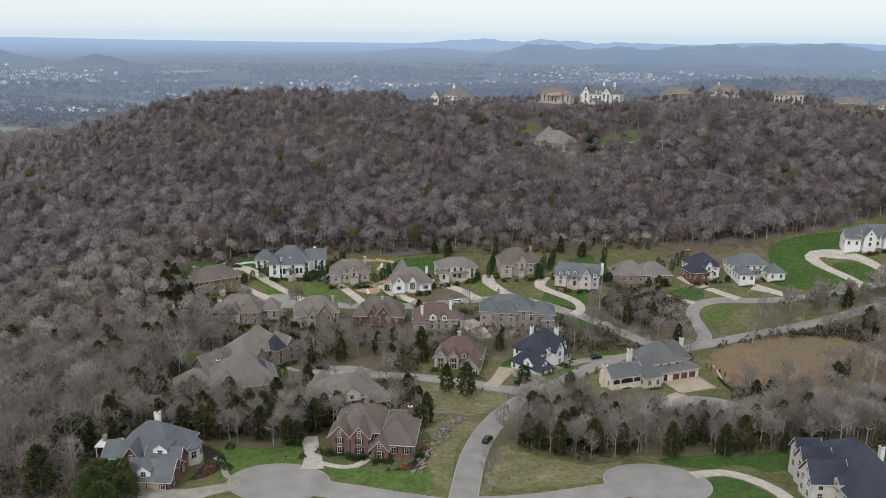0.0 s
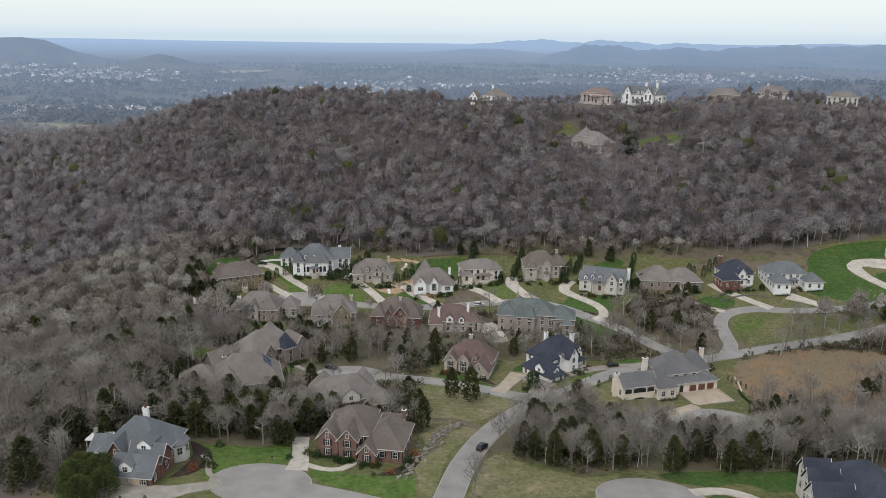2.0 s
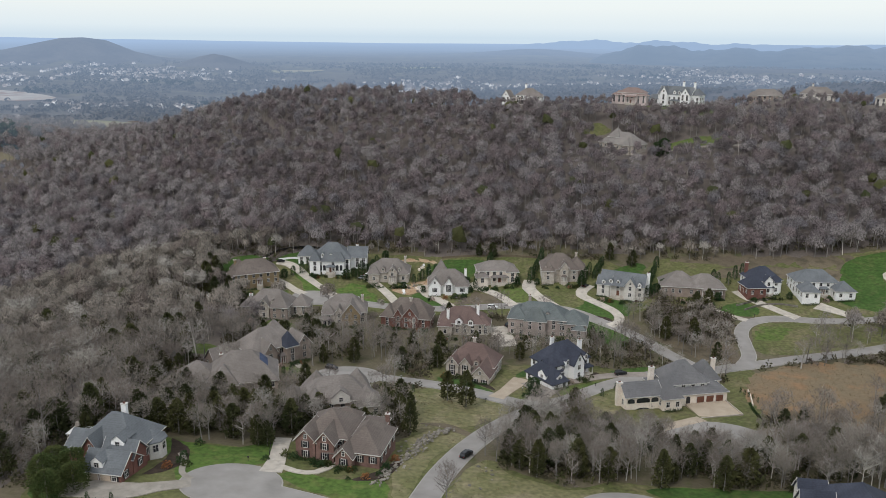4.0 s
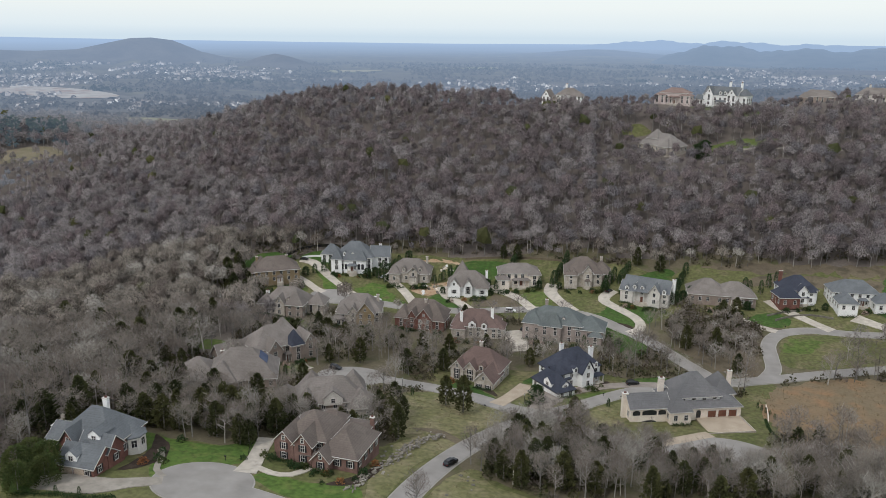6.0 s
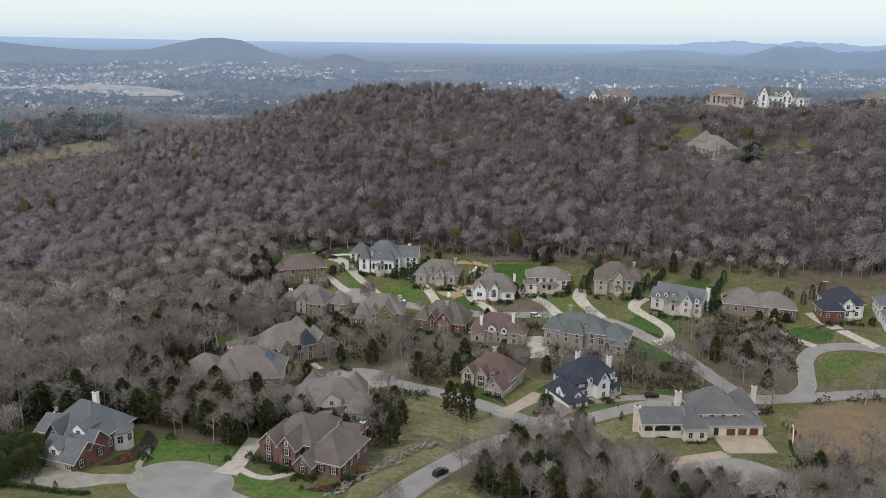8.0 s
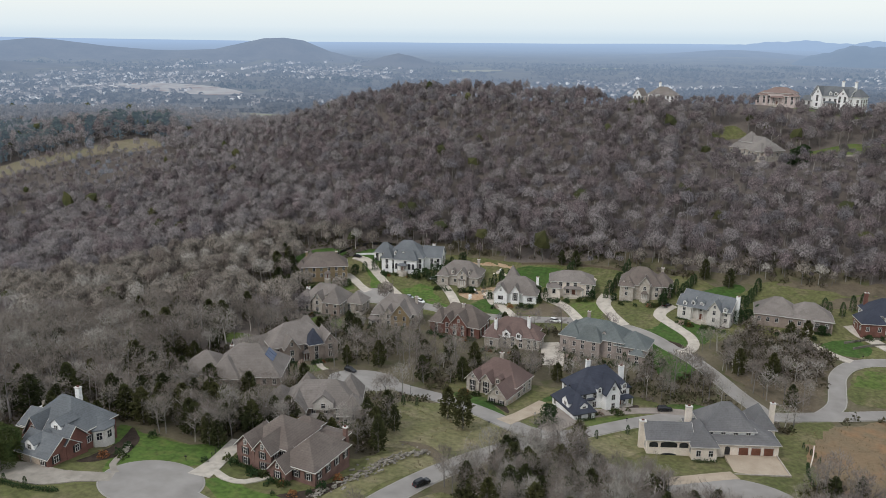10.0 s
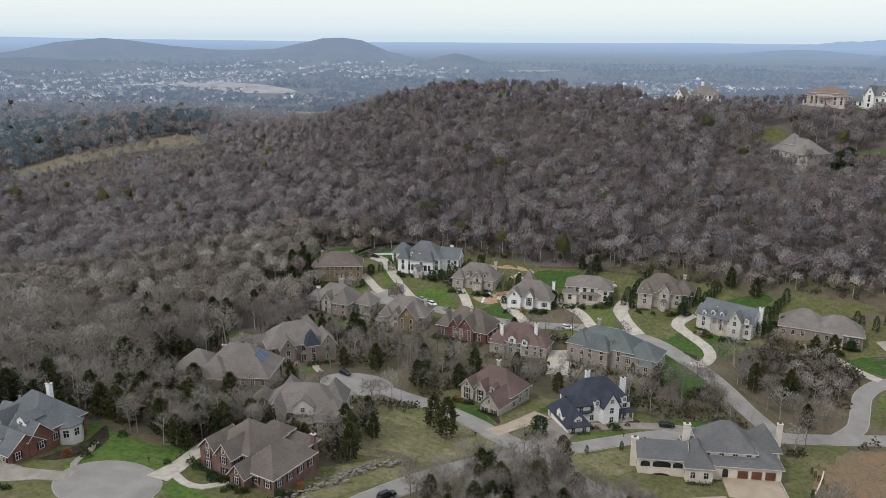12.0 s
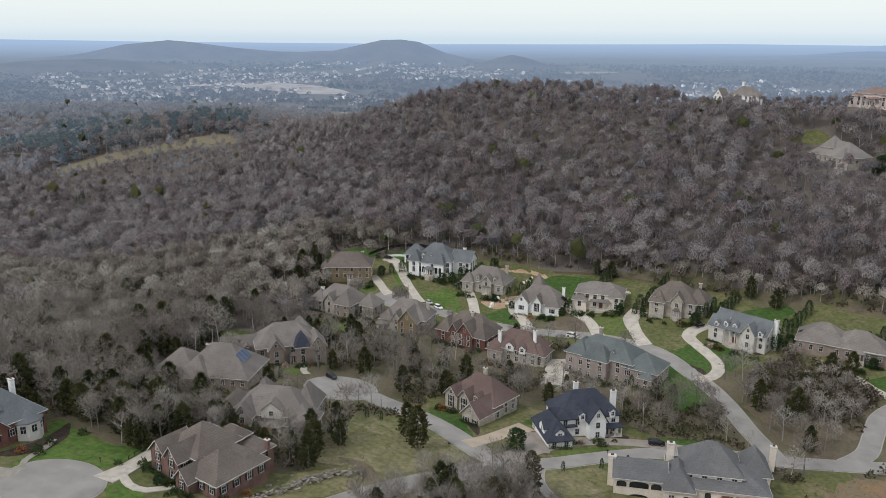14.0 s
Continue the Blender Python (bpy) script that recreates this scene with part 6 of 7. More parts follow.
def plant_forest(idx, name, label):
    """One object for a whole wood."""
    V, T, K, N, off = [], [], [], [], 0
    for i in idx:
        lev = next(k for k, (lim, kw) in enumerate(LOD) if dist[i] < lim)
        v, t, nw, nrm, nh = FORMS[lev][rng.integers(9)]
        a, s = rng.uniform(0, 2 * math.pi), (rng.uniform(0.5, 1.3) * 0.72 if estate[i] else rng.uniform(0.62, 1.22))
        if dist[i] > 800:
            s *= 1.25
        if low[i]:
            s *= 0.55
        if mound[i]:
            s *= 0.62
        if ty[i] > 585 and -40 < tx[i] < 150:
            s *= 1.0 if ty[i] < 608 else 0.52
        if ty[i] > 530 and -330 < tx[i] <= -25:
            s *= 0.78
        if 500 < ty[i] <= 575 and 30 < tx[i] < 130:
            s *= 0.72
        if ty[i] > 585 and tx[i] > 150:
            s *= 0.56
        c, n = math.cos(a) * s, math.sin(a) * s
        hz = min(s, 1.15) * rng.uniform(0.85, 1.1)
        V.append(np.stack([v[:, 0] * c - v[:, 1] * n + tx[i], v[:, 0] * n + v[:, 1] * c + ty[i], v[:, 2] * hz + tz[i]], 1))
        ca, sa = math.cos(a), math.sin(a)
        N.append(np.stack([nrm[:, 0] * ca - nrm[:, 1] * sa, nrm[:, 0] * sa + nrm[:, 1] * ca, nrm[:, 2]], 1))
        T.append(t + off)
        sort = twig_kind(tx[i], ty[i], mottle[i], rng, dist[i])
        k = np.full(len(t), 1 + sort if dist[i] > 330 + 60 * mottle[i] else (8, 9, 9, 10, 8, 9)[sort])
        k[len(t) - nh:] = 11 + sort
        if nh and dist[i] < 420 + 60 * mottle[i] and (tx[i] < -150 or ty[i] < 430):
            k[:] = (8, 9, 8, 10, 8, 9)[sort]
            k[len(t) - nh:] = 19 + (0, 1, 0, 2, 0, 1)[sort]
        # farther western trees get twigs with haze glow painted in
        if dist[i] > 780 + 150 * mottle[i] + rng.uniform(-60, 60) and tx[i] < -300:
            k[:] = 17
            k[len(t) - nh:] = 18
        if nh and int(abs(tx[i]) * 7 + ty[i] * 13) % 75 == 0:
            k[:] = 22
        k[:nw] = 7 if sort == 3 or rng.uniform() < 0.12 else 0
        K.append(k)
        off += len(v)
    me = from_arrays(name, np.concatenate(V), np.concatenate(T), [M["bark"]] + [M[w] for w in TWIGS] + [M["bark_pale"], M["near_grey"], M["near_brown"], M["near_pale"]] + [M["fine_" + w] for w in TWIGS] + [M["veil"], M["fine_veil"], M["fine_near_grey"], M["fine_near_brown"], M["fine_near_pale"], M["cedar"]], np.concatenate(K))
    tagged(new(name, soft_normals(me, np.concatenate(N))), label, "woodland", kind="stuff")


rest = np.arange(SINGLE, len(tx))
plant_forest(rest, "woodland", "dense leafless grey-brown hardwood forest with a few dark cedars")

# trees near enough to tell apart
TREE_MODELS = []
for k in range(12):
    v, t, nw, nrm, nh = bare_tree(rng, rng.uniform(13, 18), rng.uniform(3.6, 5.4), 760, 1.4, 0.10, 14, 3, 34, 0.3)
    used = t[:nw].max() + 1
    kind = ("near_grey", "near_brown", "near_grey", "near_pale")[(0, 2, 1, 1, 3, 0, 1, 0, 3, 0, 2, 1)[k]]
    wood = from_arrays("trunk", v[:used], t[:nw], [M["bark_pale" if k % 3 == 0 or kind == "near_pale" else "bark"]])
    twig = soft_normals(from_arrays("crown", v[used:], t[nw:] - used, [M[kind]]), nrm[used:])
    TREE_MODELS.append((wood, twig, kind))
TREE_LABEL = {"near_grey": "leafless grey hardwood tree over brown undergrowth", "near_brown": "leafless brown hardwood tree over undergrowth", "near_pale": "pale-barked leafless tree with bleached twigs"}


def bare(x, y, k, s, turn):
    wood, twig, kind = TREE_MODELS[k]
    t = empty("bare_tree", Matrix.Translation((x, y, z_at(x, y))) @ Matrix.Rotation(turn, 4, "Z") @ Matrix.Scale(s, 4), TREE_LABEL[kind], "tree", "leafless trees of the estate")
    part("trunk", wood, None, t)
    part("crown", twig, None, t)


for i in range(min(SINGLE, len(tx))):
    bare(tx[i], ty[i], int(rng.integers(12)), rng.uniform(0.7, 1.0) if tx[i] > 95 else rng.uniform(0.5, 0.85), rng.uniform(0, 6.28))

# evergreens
EVERGREENS = {}
for key, (h, r_, n, leaf, shape, mat) in {"cedar": (11, 2.6, 1050, 0.78, 0.62, "cedar"), "cypress": (6, 1.0, 520, 0.36, 0.5, "holly"), "holly": (7, 2.9, 1700, 0.5, 0.42, "holly"), "leyland": (7.5, 3.1, 2600, 0.42, 0.36, "leyland")}.items():
    v, t = conifer(rng, h, r_, n, leaf, shape, 0.06 if key in ("cypress", "leyland") else 0.2)
    tv, tt = limb(np.array([0, 0, -0.5]), np.array([0, 0, h * 0.8]), h * 0.022, 0.04, 5)
    EVERGREENS[key] = (from_arrays("crown", v + [0, 0, h * 0.03], t, [M[mat]]), from_arrays("trunk", tv, tt, [M["bark"]]))
EV_LABEL = {"cedar": "dark green cedar tree with a ragged pointed crown", "cypress": "slim dark green columnar evergreen", "holly": "dense dark green broad-leaved evergreen", "leyland": "broad olive green cypress with a dense rounded crown"}


def evergreen(kind, x, y, s=1.0, wide=1.0):
    crown, trunk = EVERGREENS[kind]
    t = empty(kind + "_tree", Matrix.Translation((x, y, z_at(x, y))) @ Matrix.Rotation((x * 7.1 + y * 3.3) % 6.28, 4, "Z") @ Matrix.Diagonal((s * wide, s * wide, s, 1)), EV_LABEL[kind], "tree", kind + " trees")
    part("trunk", trunk, None, t)
    part("crown", crown, None, t)


for kind, rows in {
    "cedar": [(6, 254, 1.15), (-1, 259, 0.95), (-14, 243, 1.0), (-17, 236, 0.9), (42, 252, 1.0), (28, 236, 0.8), (-60, 208, 0.95), (-70, 210, 0.9), (-84, 206, 1.0), (-93, 200, 0.9), (-52, 216, 1.0), (-100, 214, 1.0), (-88, 222, 0.9), (-46, 222, 0.8), (-34, 222, 0.9), (-24, 222, 0.7),
              (-62, 222, 0.9), (-76, 226, 0.8), (-105, 250, 0.9), (-110, 262, 0.9), (-104, 275, 0.8), (98, 372, 0.9), (104, 376, 0.9), (36, 226, 0.9), (66, 226, 0.7), (84, 222, 0.8), (-120, 360, 0.9), (-128, 368, 0.8), (-116, 356, 0.8), (-48, 318, 0.8), (-12, 312, 0.9), (2, 318, 0.8), (-30, 306, 0.9), (-24, 316, 0.8), (50, 330, 0.7), (-142, 372, 1.2), (-136, 364, 1.2), (-139, 379, 1.25), (-146, 386, 1.1), (-130, 356, 1.1), (-122, 352, 1.0)],
    "leyland": [(-80, 169, 1.1), (-77, 164.5, 0.95), (-84, 164, 1.15), (-80, 159, 1.0), (-86, 171, 1.0)],
    "holly": [(-76, 398, 0.8), (-73, 402, 0.7), (-64, 398, 0.6), (-44, 392, 0.5), (-33, 388, 0.5), (-9, 388, 0.55), (-12, 396, 0.7), (14, 396, 0.6), (24, 396, 0.5), (46, 394, 0.8), (54, 392, 0.6), (78, 386, 0.9), (82, 390, 0.7), (110, 386, 0.6), (86, 394, 0.8), (144, 392, 0.5), (-104, 378, 0.5), (-108, 392, 0.7), (96, 554, 1.3), (100, 557, 1.5), (94, 550, 1.0), (28, 272, 0.95), (-130, 378, 0.9), (-124, 366, 1.0), (-132, 388, 0.8), (54, 338, 0.5)],
    "cypress": [(-71, 160.5, 0.42), (-65.5, 161.5, 0.42), (-63, 268, 0.7), (-65, 266, 0.7), (-67, 264, 0.7), (-69, 262, 0.7), (-61, 270, 0.7), (-18, 262, 0.6), (-14, 264, 0.5), (-63, 400, 1.1), (-61, 404, 1.2), (-58, 408, 1.1), (76, 392, 1.2), (79, 396, 1.3), (46, 398, 1.1), (48, 402, 1.1), (50, 406, 1.2), (-33, 404, 1.1), (-30, 408, 1.1), (-7, 392, 1.0), (14, 398, 0.9), (118, 404, 1.1), (122, 410, 1.2), (126, 414, 1.1), (113, 404, 1.0), (50, 334, 1.2), (40, 336, 0.8), (102, 290, 0.35), (103, 288, 0.35), (104, 286, 0.35), (105, 284, 0.35), (106, 281, 0.35), (-6, 404, 1.0), (22, 408, 0.9), (-66, 396, 0.9), (-96, 402, 0.8), (-71, 406, 0.9), (-71, 410, 0.9), (44, 268, 0.5), (52, 276, 0.55), (57, 283, 0.5), (38, 262, 0.45)],
}.items():
    for x, y, s in rows:
        evergreen(kind, x, y, s)
# hedgerows of columnar evergreens between the lots
for (x0, y0), (x1, y1), n in (((-6, 398), (-2, 424), 9), ((20, 398), (25, 424), 9), ((-70, 400), (-60, 424), 9), ((52, 402), (57, 418), 6), ((-40, 398), (-34, 408), 4), ((80, 400), (84, 416), 5), ((-104, 396), (-98, 402), 3), ((106, 402), (112, 408), 3)):
    for k in range(n):
        f = (k + rng.uniform(-0.3, 0.3)) / (n - 1)
        evergreen("cypress", x0 + (x1 - x0) * f, y0 + (y1 - y0) * f, rng.uniform(0.6, 1.15), rng.uniform(1.0, 1.5))
# cedars strewn through the near woods
for k in range(len(tx)):
    if dist[k] < 400 and estate[k] and not mound[k] and (rng.uniform() < (0.08 if tx[k] > 95 else 0.42 if ty[k] < 262 else 0.15)):
        evergreen("cedar", tx[k] + 2.2, ty[k] - 1.8, rng.uniform(0.5, 1.0), rng.uniform(0.85, 1.2))
    elif -190 < tx[k] <= -96 and ty[k] < 320 and rng.uniform() < 0.13:
        evergreen("cedar", tx[k] + 2.2, ty[k] - 1.8, rng.uniform(0.7, 1.25), rng.uniform(0.9, 1.3))

# pines beyond the field, too many to count
px_, py_ = scatter(-760, -395, 470, 760, 7.5, rng)
belt = (rng.uniform(size=px_.size) < 0.5) & in_poly(px_, py_, [(-620, 470), (-560, 480), (-508, 480), (-496, 515), (-466, 558), (-440, 598), (-400, 596), (-404, 622), (-450, 640), (-500, 600), (-540, 560), (-600, 540), (-680, 560), (-700, 520)])
ok = belt | (in_poly(px_, py_, [(-740, 600), (-640, 620), (-560, 680), (-560, 730), (-660, 700), (-740, 680)]) & (rng.uniform(size=px_.size) < 0.5))
V, T, off = [], [], 0
for x, y in zip(px_[ok], py_[ok]):
    v, t = conifer(rng, rng.uniform(14, 20), 3.2, 70, 2.6, 0.5)
    V.append(v + [x, y, z_at(x, y)])
    T.append(t + off)
    off += len(v)
tagged(new("pine_wood", from_arrays("pine_wood", np.concatenate(V), np.concatenate(T), [M["pine"]])), "belt of dark green pines at the field edge", "pine wood", kind="stuff")

# undergrowth of the near thickets
ux, uy = scatter(-200, 180, 165, 430, 3.4, rng)
ok = clear_of(ux, uy, -1.0) & (np.array([noise.noise((x * 0.03, y * 0.03, 4.4)) for x, y in zip(ux, uy)]) > -0.12)
ux, uy = ux[ok], uy[ok]
qx, qy = scatter(66, 120, 330, 390, 2.6, rng)
qk = in_poly(qx, qy, MOUND) & clear_of(qx, qy)
ex, ey = scatter(-150, 220, 312, 456, 3.6, rng)
ek = clear_paved(ex, ey) & (in_poly(ex, ey, [(112, 313), (140, 324), (178, 321), (178, 328), (140, 331), (114, 320)]) | (in_poly(ex, ey, [(-130, 432), (0, 434), (90, 430), (160, 440), (220, 442), (210, 454), (0, 450), (-130, 448)]) & (rng.uniform(size=ex.size) < 0.6)))
ux, uy = np.concatenate([ux, qx[qk], ex[ek]]), np.concatenate([uy, qy[qk], ey[ek]])
uz = land(ux, uy)
V, T, off = [], [], 0
on_mound = in_poly(ux, uy, MOUND)
UK = []
for x, y, z, thick in zip(ux, uy, uz, on_mound):
    k = rng.uniform(1.3, 2.3) if thick else 1.35 if y < 262 else 1.0
    v, t = blob(rng, rng.uniform(1.2, 3.0) * k, rng.uniform(1.0, 2.2) * (1.3 if thick else 1.0), 60 if thick else 34, 0.8)
    V.append(v * [1, 1, 1] + [x, y, z])
    T.append(t + off)
    UK.append(np.full(len(t), rng.choice(3, p=[0.5, 0.45, 0.05] if thick else [0.72, 0.16, 0.12])))
    off += len(v)
tagged(new("undergrowth", from_arrays("undergrowth", np.concatenate(V), np.concatenate(T), [M["brushwood"], M["near_brown"], M["cedar"]], np.concatenate(UK))), "tangled brown and olive undergrowth below the trees", "undergrowth", kind="stuff")

# tufts of sedge and weeds on the rough ground
V, off = [], 0
for pts, mat, label in LAWNS:
    if mat not in ("dry", "lot", "brush", "broom"):
        continue
    lx, ly = scatter(min(p[0] for p in pts), max(p[0] for p in pts), min(p[1] for p in pts), max(p[1] for p in pts), 1.5, rng)
    ok = (ly < 340) & in_poly(lx, ly, spline(pts, 4.0, True)) & (rng.uniform(size=lx.size) < (0.2 if mat in ("dry", "lot") else 0.4)) & clear_paved(lx, ly)
    lx, ly = np.repeat(lx[ok], 6), np.repeat(ly[ok], 6)
    base = np.stack([lx, ly, land(lx, ly)], 1) + rng.normal(0, 0.5, (len(lx), 3)) * [1, 1, 0]
    v, t = slivers(base, unit(rng.normal(0, 0.5, base.shape) + [0, 0, 0.8]), rng.uniform(0.35, 0.95, len(lx)), rng.uniform(0.07, 0.2, len(lx)), rng)
    V.append(v)
V = np.concatenate(V)
tagged(new("rough_grass", from_arrays("rough_grass", V, np.arange(len(V)).reshape(-1, 3), [M["tuft"]])), "tufts of tan sedge and weeds on the open lots", "rough grass", kind="stuff")

# shrubs
SHRUBS = {}
for key, mat in (("shrub", "shrub"), ("dark", "holly"), ("rust", "rust"), ("bud", "blossom")):
    v, t = blob(rng, 1.3, 1.0, 170, 0.32)
    SHRUBS[key] = from_arrays("shrub", v, t, [M[mat]])
SH_LABEL = {"shrub": "rounded olive green shrub", "dark": "clipped dark green shrub", "rust": "shrub with rusty winter leaves", "bud": "small pale budding shrub"}
shrub_spots = [(-62, 181), (-60, 184), (-61, 188), (-58, 183), (-33, 195), (-36, 196), (-12, 189), (-9, 192), (-8, 196), (-16, 187), (-20, 190), (-25, 192), (-40, 192), (-61, 197), (-7, 202), (-45, 202), (25, 270), (26, 271)]
for s in HOUSES[:24]:
    if s["x"] == 77:
        continue
    c, n = math.cos(radians(s["turn"])), math.sin(radians(s["turn"]))
    w, d = s["blocks"][0][2], s["blocks"][0][3]
    for k in range(17):
        lx, ly = rng.uniform(-w / 2, w / 2), -d / 2 - rng.uniform(2.2, 4.5) + s["blocks"][0][1] - (3 if len(s["blocks"]) > 1 else 0)
        if any(abs(lx - b[0]) < b[2] / 2 + 0.8 and abs(ly - b[1]) < b[3] / 2 + 0.8 for b in s["blocks"]) or abs(lx) < 1.5:
            continue
        shrub_spots.append((s["x"] + lx * c - ly * n, s["y"] + lx * n + ly * c))
for k, (x, y) in enumerate(shrub_spots):
    key = ("shrub", "dark", "dark", "dark", "bud", "dark", "shrub", "dark", "shrub", "rust")[int(rng.integers(10))]
    ob = new("shrub", SHRUBS[key])
    s = rng.uniform(0.7, 1.5)
    ob.matrix_basis = Matrix.Translation((x, y, z_at(x, y) - 0.05)) @ Matrix.Rotation(rng.uniform(0, 6.28), 4, "Z") @ Matrix.Scale(s, 4)
    tagged(ob, SH_LABEL[key], "shrub", "garden shrubs")


def foundation_hedge(s, lx0, lx1, ly, height, thick=1.1):
    """A clipped evergreen row against a house front, in the house's own measure."""
    c, n = math.cos(radians(s["turn"])), math.sin(radians(s["turn"]))
    V, T, off = [], [], 0
    if lx1 - lx0 < 1.2:
        return
    for lx in np.arange(lx0, lx1, 0.75):
        v, t = blob(rng, height * rng.uniform(0.8, 1.15), thick * rng.uniform(0.5, 0.72), 46, 0.3)
        x, y = s["x"] + lx * c - ly * n, s["y"] + lx * n + ly * c
        V.append(v + [x, y, z_at(x, y) - 0.05])
        T.append(t + off)
        off += len(v)
    ob = new("hedge", from_arrays("hedge", np.concatenate(V), np.concatenate(T), [M["holly"]]))
    tagged(ob, "low dark evergreen hedge along the house front", "hedge", "foundation hedges")


for s in HOUSES[:24]:
    for b in s["blocks"]:
        f = b[1] - b[3] / 2
        if any(o is not b and abs(o[0] - b[0]) < (o[2] + b[2]) / 2 - 1.0 and o[1] - o[3] / 2 < f - 0.2 for o in s["blocks"]) or b[2] < 4:
            continue
        if any(abs(g[1] - f) < 1.2 for g in s.get("garages", ())):
            continue
        half = b[2] / 2 - 0.4
        if s.get("porch") and abs(s["porch"][0] - b[0]) < b[2] / 2:
            foundation_hedge(s, b[0] - half, s["porch"][0] - s["porch"][2] / 2 - 0.3, f - 1.1, 1.1)
            foundation_hedge(s, s["porch"][0] + s["porch"][2] / 2 + 0.6, b[0] + half, f - 1.1, 1.1)
        else:
            foundation_hedge(s, b[0] - half, b[0] + half, f - 1.1, 1.1)


# ---- the far valley ----
def far_trees(n):
    ang = rng.uniform(radians(-36), radians(68), n)
    d = 1150 + 1700 * rng.uniform(0, 1, n) ** 1.3
    x, y = 60 - np.sin(ang) * d, 20 + np.cos(ang) * d
    dens = np.array([noise.noise((a * 0.004, b * 0.004, 2.2)) + 0.5 * noise.noise((a * 0.013, b * 0.013, 5.2)) for a, b in zip(x, y)])
    ok = (dens > -0.28) & ((hill_part(x, y) < 10) | (d < 1900)) & ~in_poly(x, y, [(-740, 990), (-620, 900), (-480, 900), (-470, 1010), (-600, 1060)]) & ~in_poly(x, y, [(-1340, 1330), (-1180, 1340), (-960, 1300), (-900, 1360), (-1050, 1440), (-1250, 1460)])
    x, y, d = x[ok], y[ok], d[ok]
    zz = land(x, y)
    V, T, N, K, off = [], [], [], [], 0
    for a, b, e, g in zip(x, y, d, zz):
        h, r_ = rng.uniform(6, 10), rng.uniform(4, 7)
        m = 12
        u = unit(rng.normal(size=(m, 3)))
        u[:, 2] = np.abs(u[:, 2])
        p = u * [r_, r_, h] * 0.8
        v, t = slivers(p, unit(np.cross(u, rng.normal(size=(m, 3)))), rng.uniform(0.6, 0.9, m) * r_, rng.uniform(0.6, 0.9, m) * r_, rng)
        dome = np.repeat(unit(u + [0, 0, 0.3]), 3, 0)
        V.append(turned_out(v, dome) + [a, b, g - 0.5])
        N.append(dome)
        T.append(t + off)
        K.append(np.full(m, 1 if noise.noise((a * 0.006, b * 0.006, 9.1)) > 0.38 else 2 if a < 100 and e < 1420 + 150 * noise.noise((a * 0.01, b * 0.01, 1.0)) else 0))
        off += len(v)
    tagged(new("far_woods", soft_normals(from_arrays("far_woods", np.concatenate(V), np.concatenate(T), [M["far_wood"], M["far_pine"], M["mid_wood"]], np.concatenate(K)), np.concatenate(N))), "hazy woods scattered over the far valley", "woodland", kind="stuff")


far_trees(19000)


def far_houses(n):
    """Distant suburbs: walls and gabled roofs in one object."""
    V, F, K, off = [], [], [], 0
    made = 0
    while made < n:
        ang, d = rng.uniform(radians(-34), radians(66)), rng.uniform(1350, 2750)
        cx, cy = 60 - math.sin(ang) * d, 20 + math.cos(ang) * d
        if noise.noise((cx * 0.0022, cy * 0.0022, 1.5)) < -0.05 or hill_part(cx, cy) > 6:
            continue
        row = rng.uniform(0, math.pi)
        for k in range(int(rng.integers(4, 11))):
            x, y = cx + math.cos(row) * 24 * k + rng.normal(0, 3), cy + math.sin(row) * 24 * k + rng.normal(0, 3)
            w, e, h, g = rng.uniform(7, 12), rng.uniform(6, 9), rng.uniform(2.5, 5), rng.uniform(2, 3.5)
            a = row + rng.choice([0, math.pi / 2])
            p = np.array([(-w / 2, -e / 2, -2), (w / 2, -e / 2, -2), (w / 2, e / 2, -2), (-w / 2, e / 2, -2), (-w / 2, -e / 2, h), (w / 2, -e / 2, h), (w / 2, e / 2, h), (-w / 2, e / 2, h), (-w / 2, 0, h + g), (w / 2, 0, h + g)])
            q = np.stack([p[:, 0] * math.cos(a) - p[:, 1] * math.sin(a) + x, p[:, 0] * math.sin(a) + p[:, 1] * math.cos(a) + y, p[:, 2] + z_at(x, y)], 1)
            f = [(0, 1, 5), (0, 5, 4), (1, 2, 6), (1, 6, 5), (2, 3, 7), (2, 7, 6), (3, 0, 4), (3, 4, 7), (4, 7, 8), (5, 9, 6), (4, 5, 9), (4, 9, 8), (7, 8, 9), (7, 9, 6)]
            if hill_part(x, y) > 8:
                continue
            V.append(q)
            F.append(np.array(f) + off)
            K += [0] * 10 + [1] * 4
            off += 10
            made += 1
    tagged(new("far_suburb", from_arrays("far_suburb", np.concatenate(V), np.concatenate(F), [M["far_wall"], M["far_roof"]], K)), "pale distant suburban houses in the hazy valley", "distant houses", kind="stuff")


far_houses(1500)
for pts, label in (([(-860, 2290), (-800, 2260), (-740, 2300), (-700, 2370), (-760, 2400), (-840, 2360)], "pale far hilltop field"), ([(-720, 985), (-620, 925), (-520, 925), (-500, 985), (-600, 1020)], "far green field"),
                   ([(-1340, 1330), (-1180, 1340), (-960, 1300), (-900, 1360), (-1050, 1440), (-1250, 1460)], "far bare building site"), ([(-560, 2540), (-480, 2500), (-380, 2560), (-400, 2620), (-520, 2600)], "pale far field"), ([(420, 1800), (520, 1790), (560, 1850), (470, 1870)], "pale far field")):
    laid(sheet(pts, 1.2, M["far_site" if "site" in label else "far_field"], "far_field", 40), label, "field")


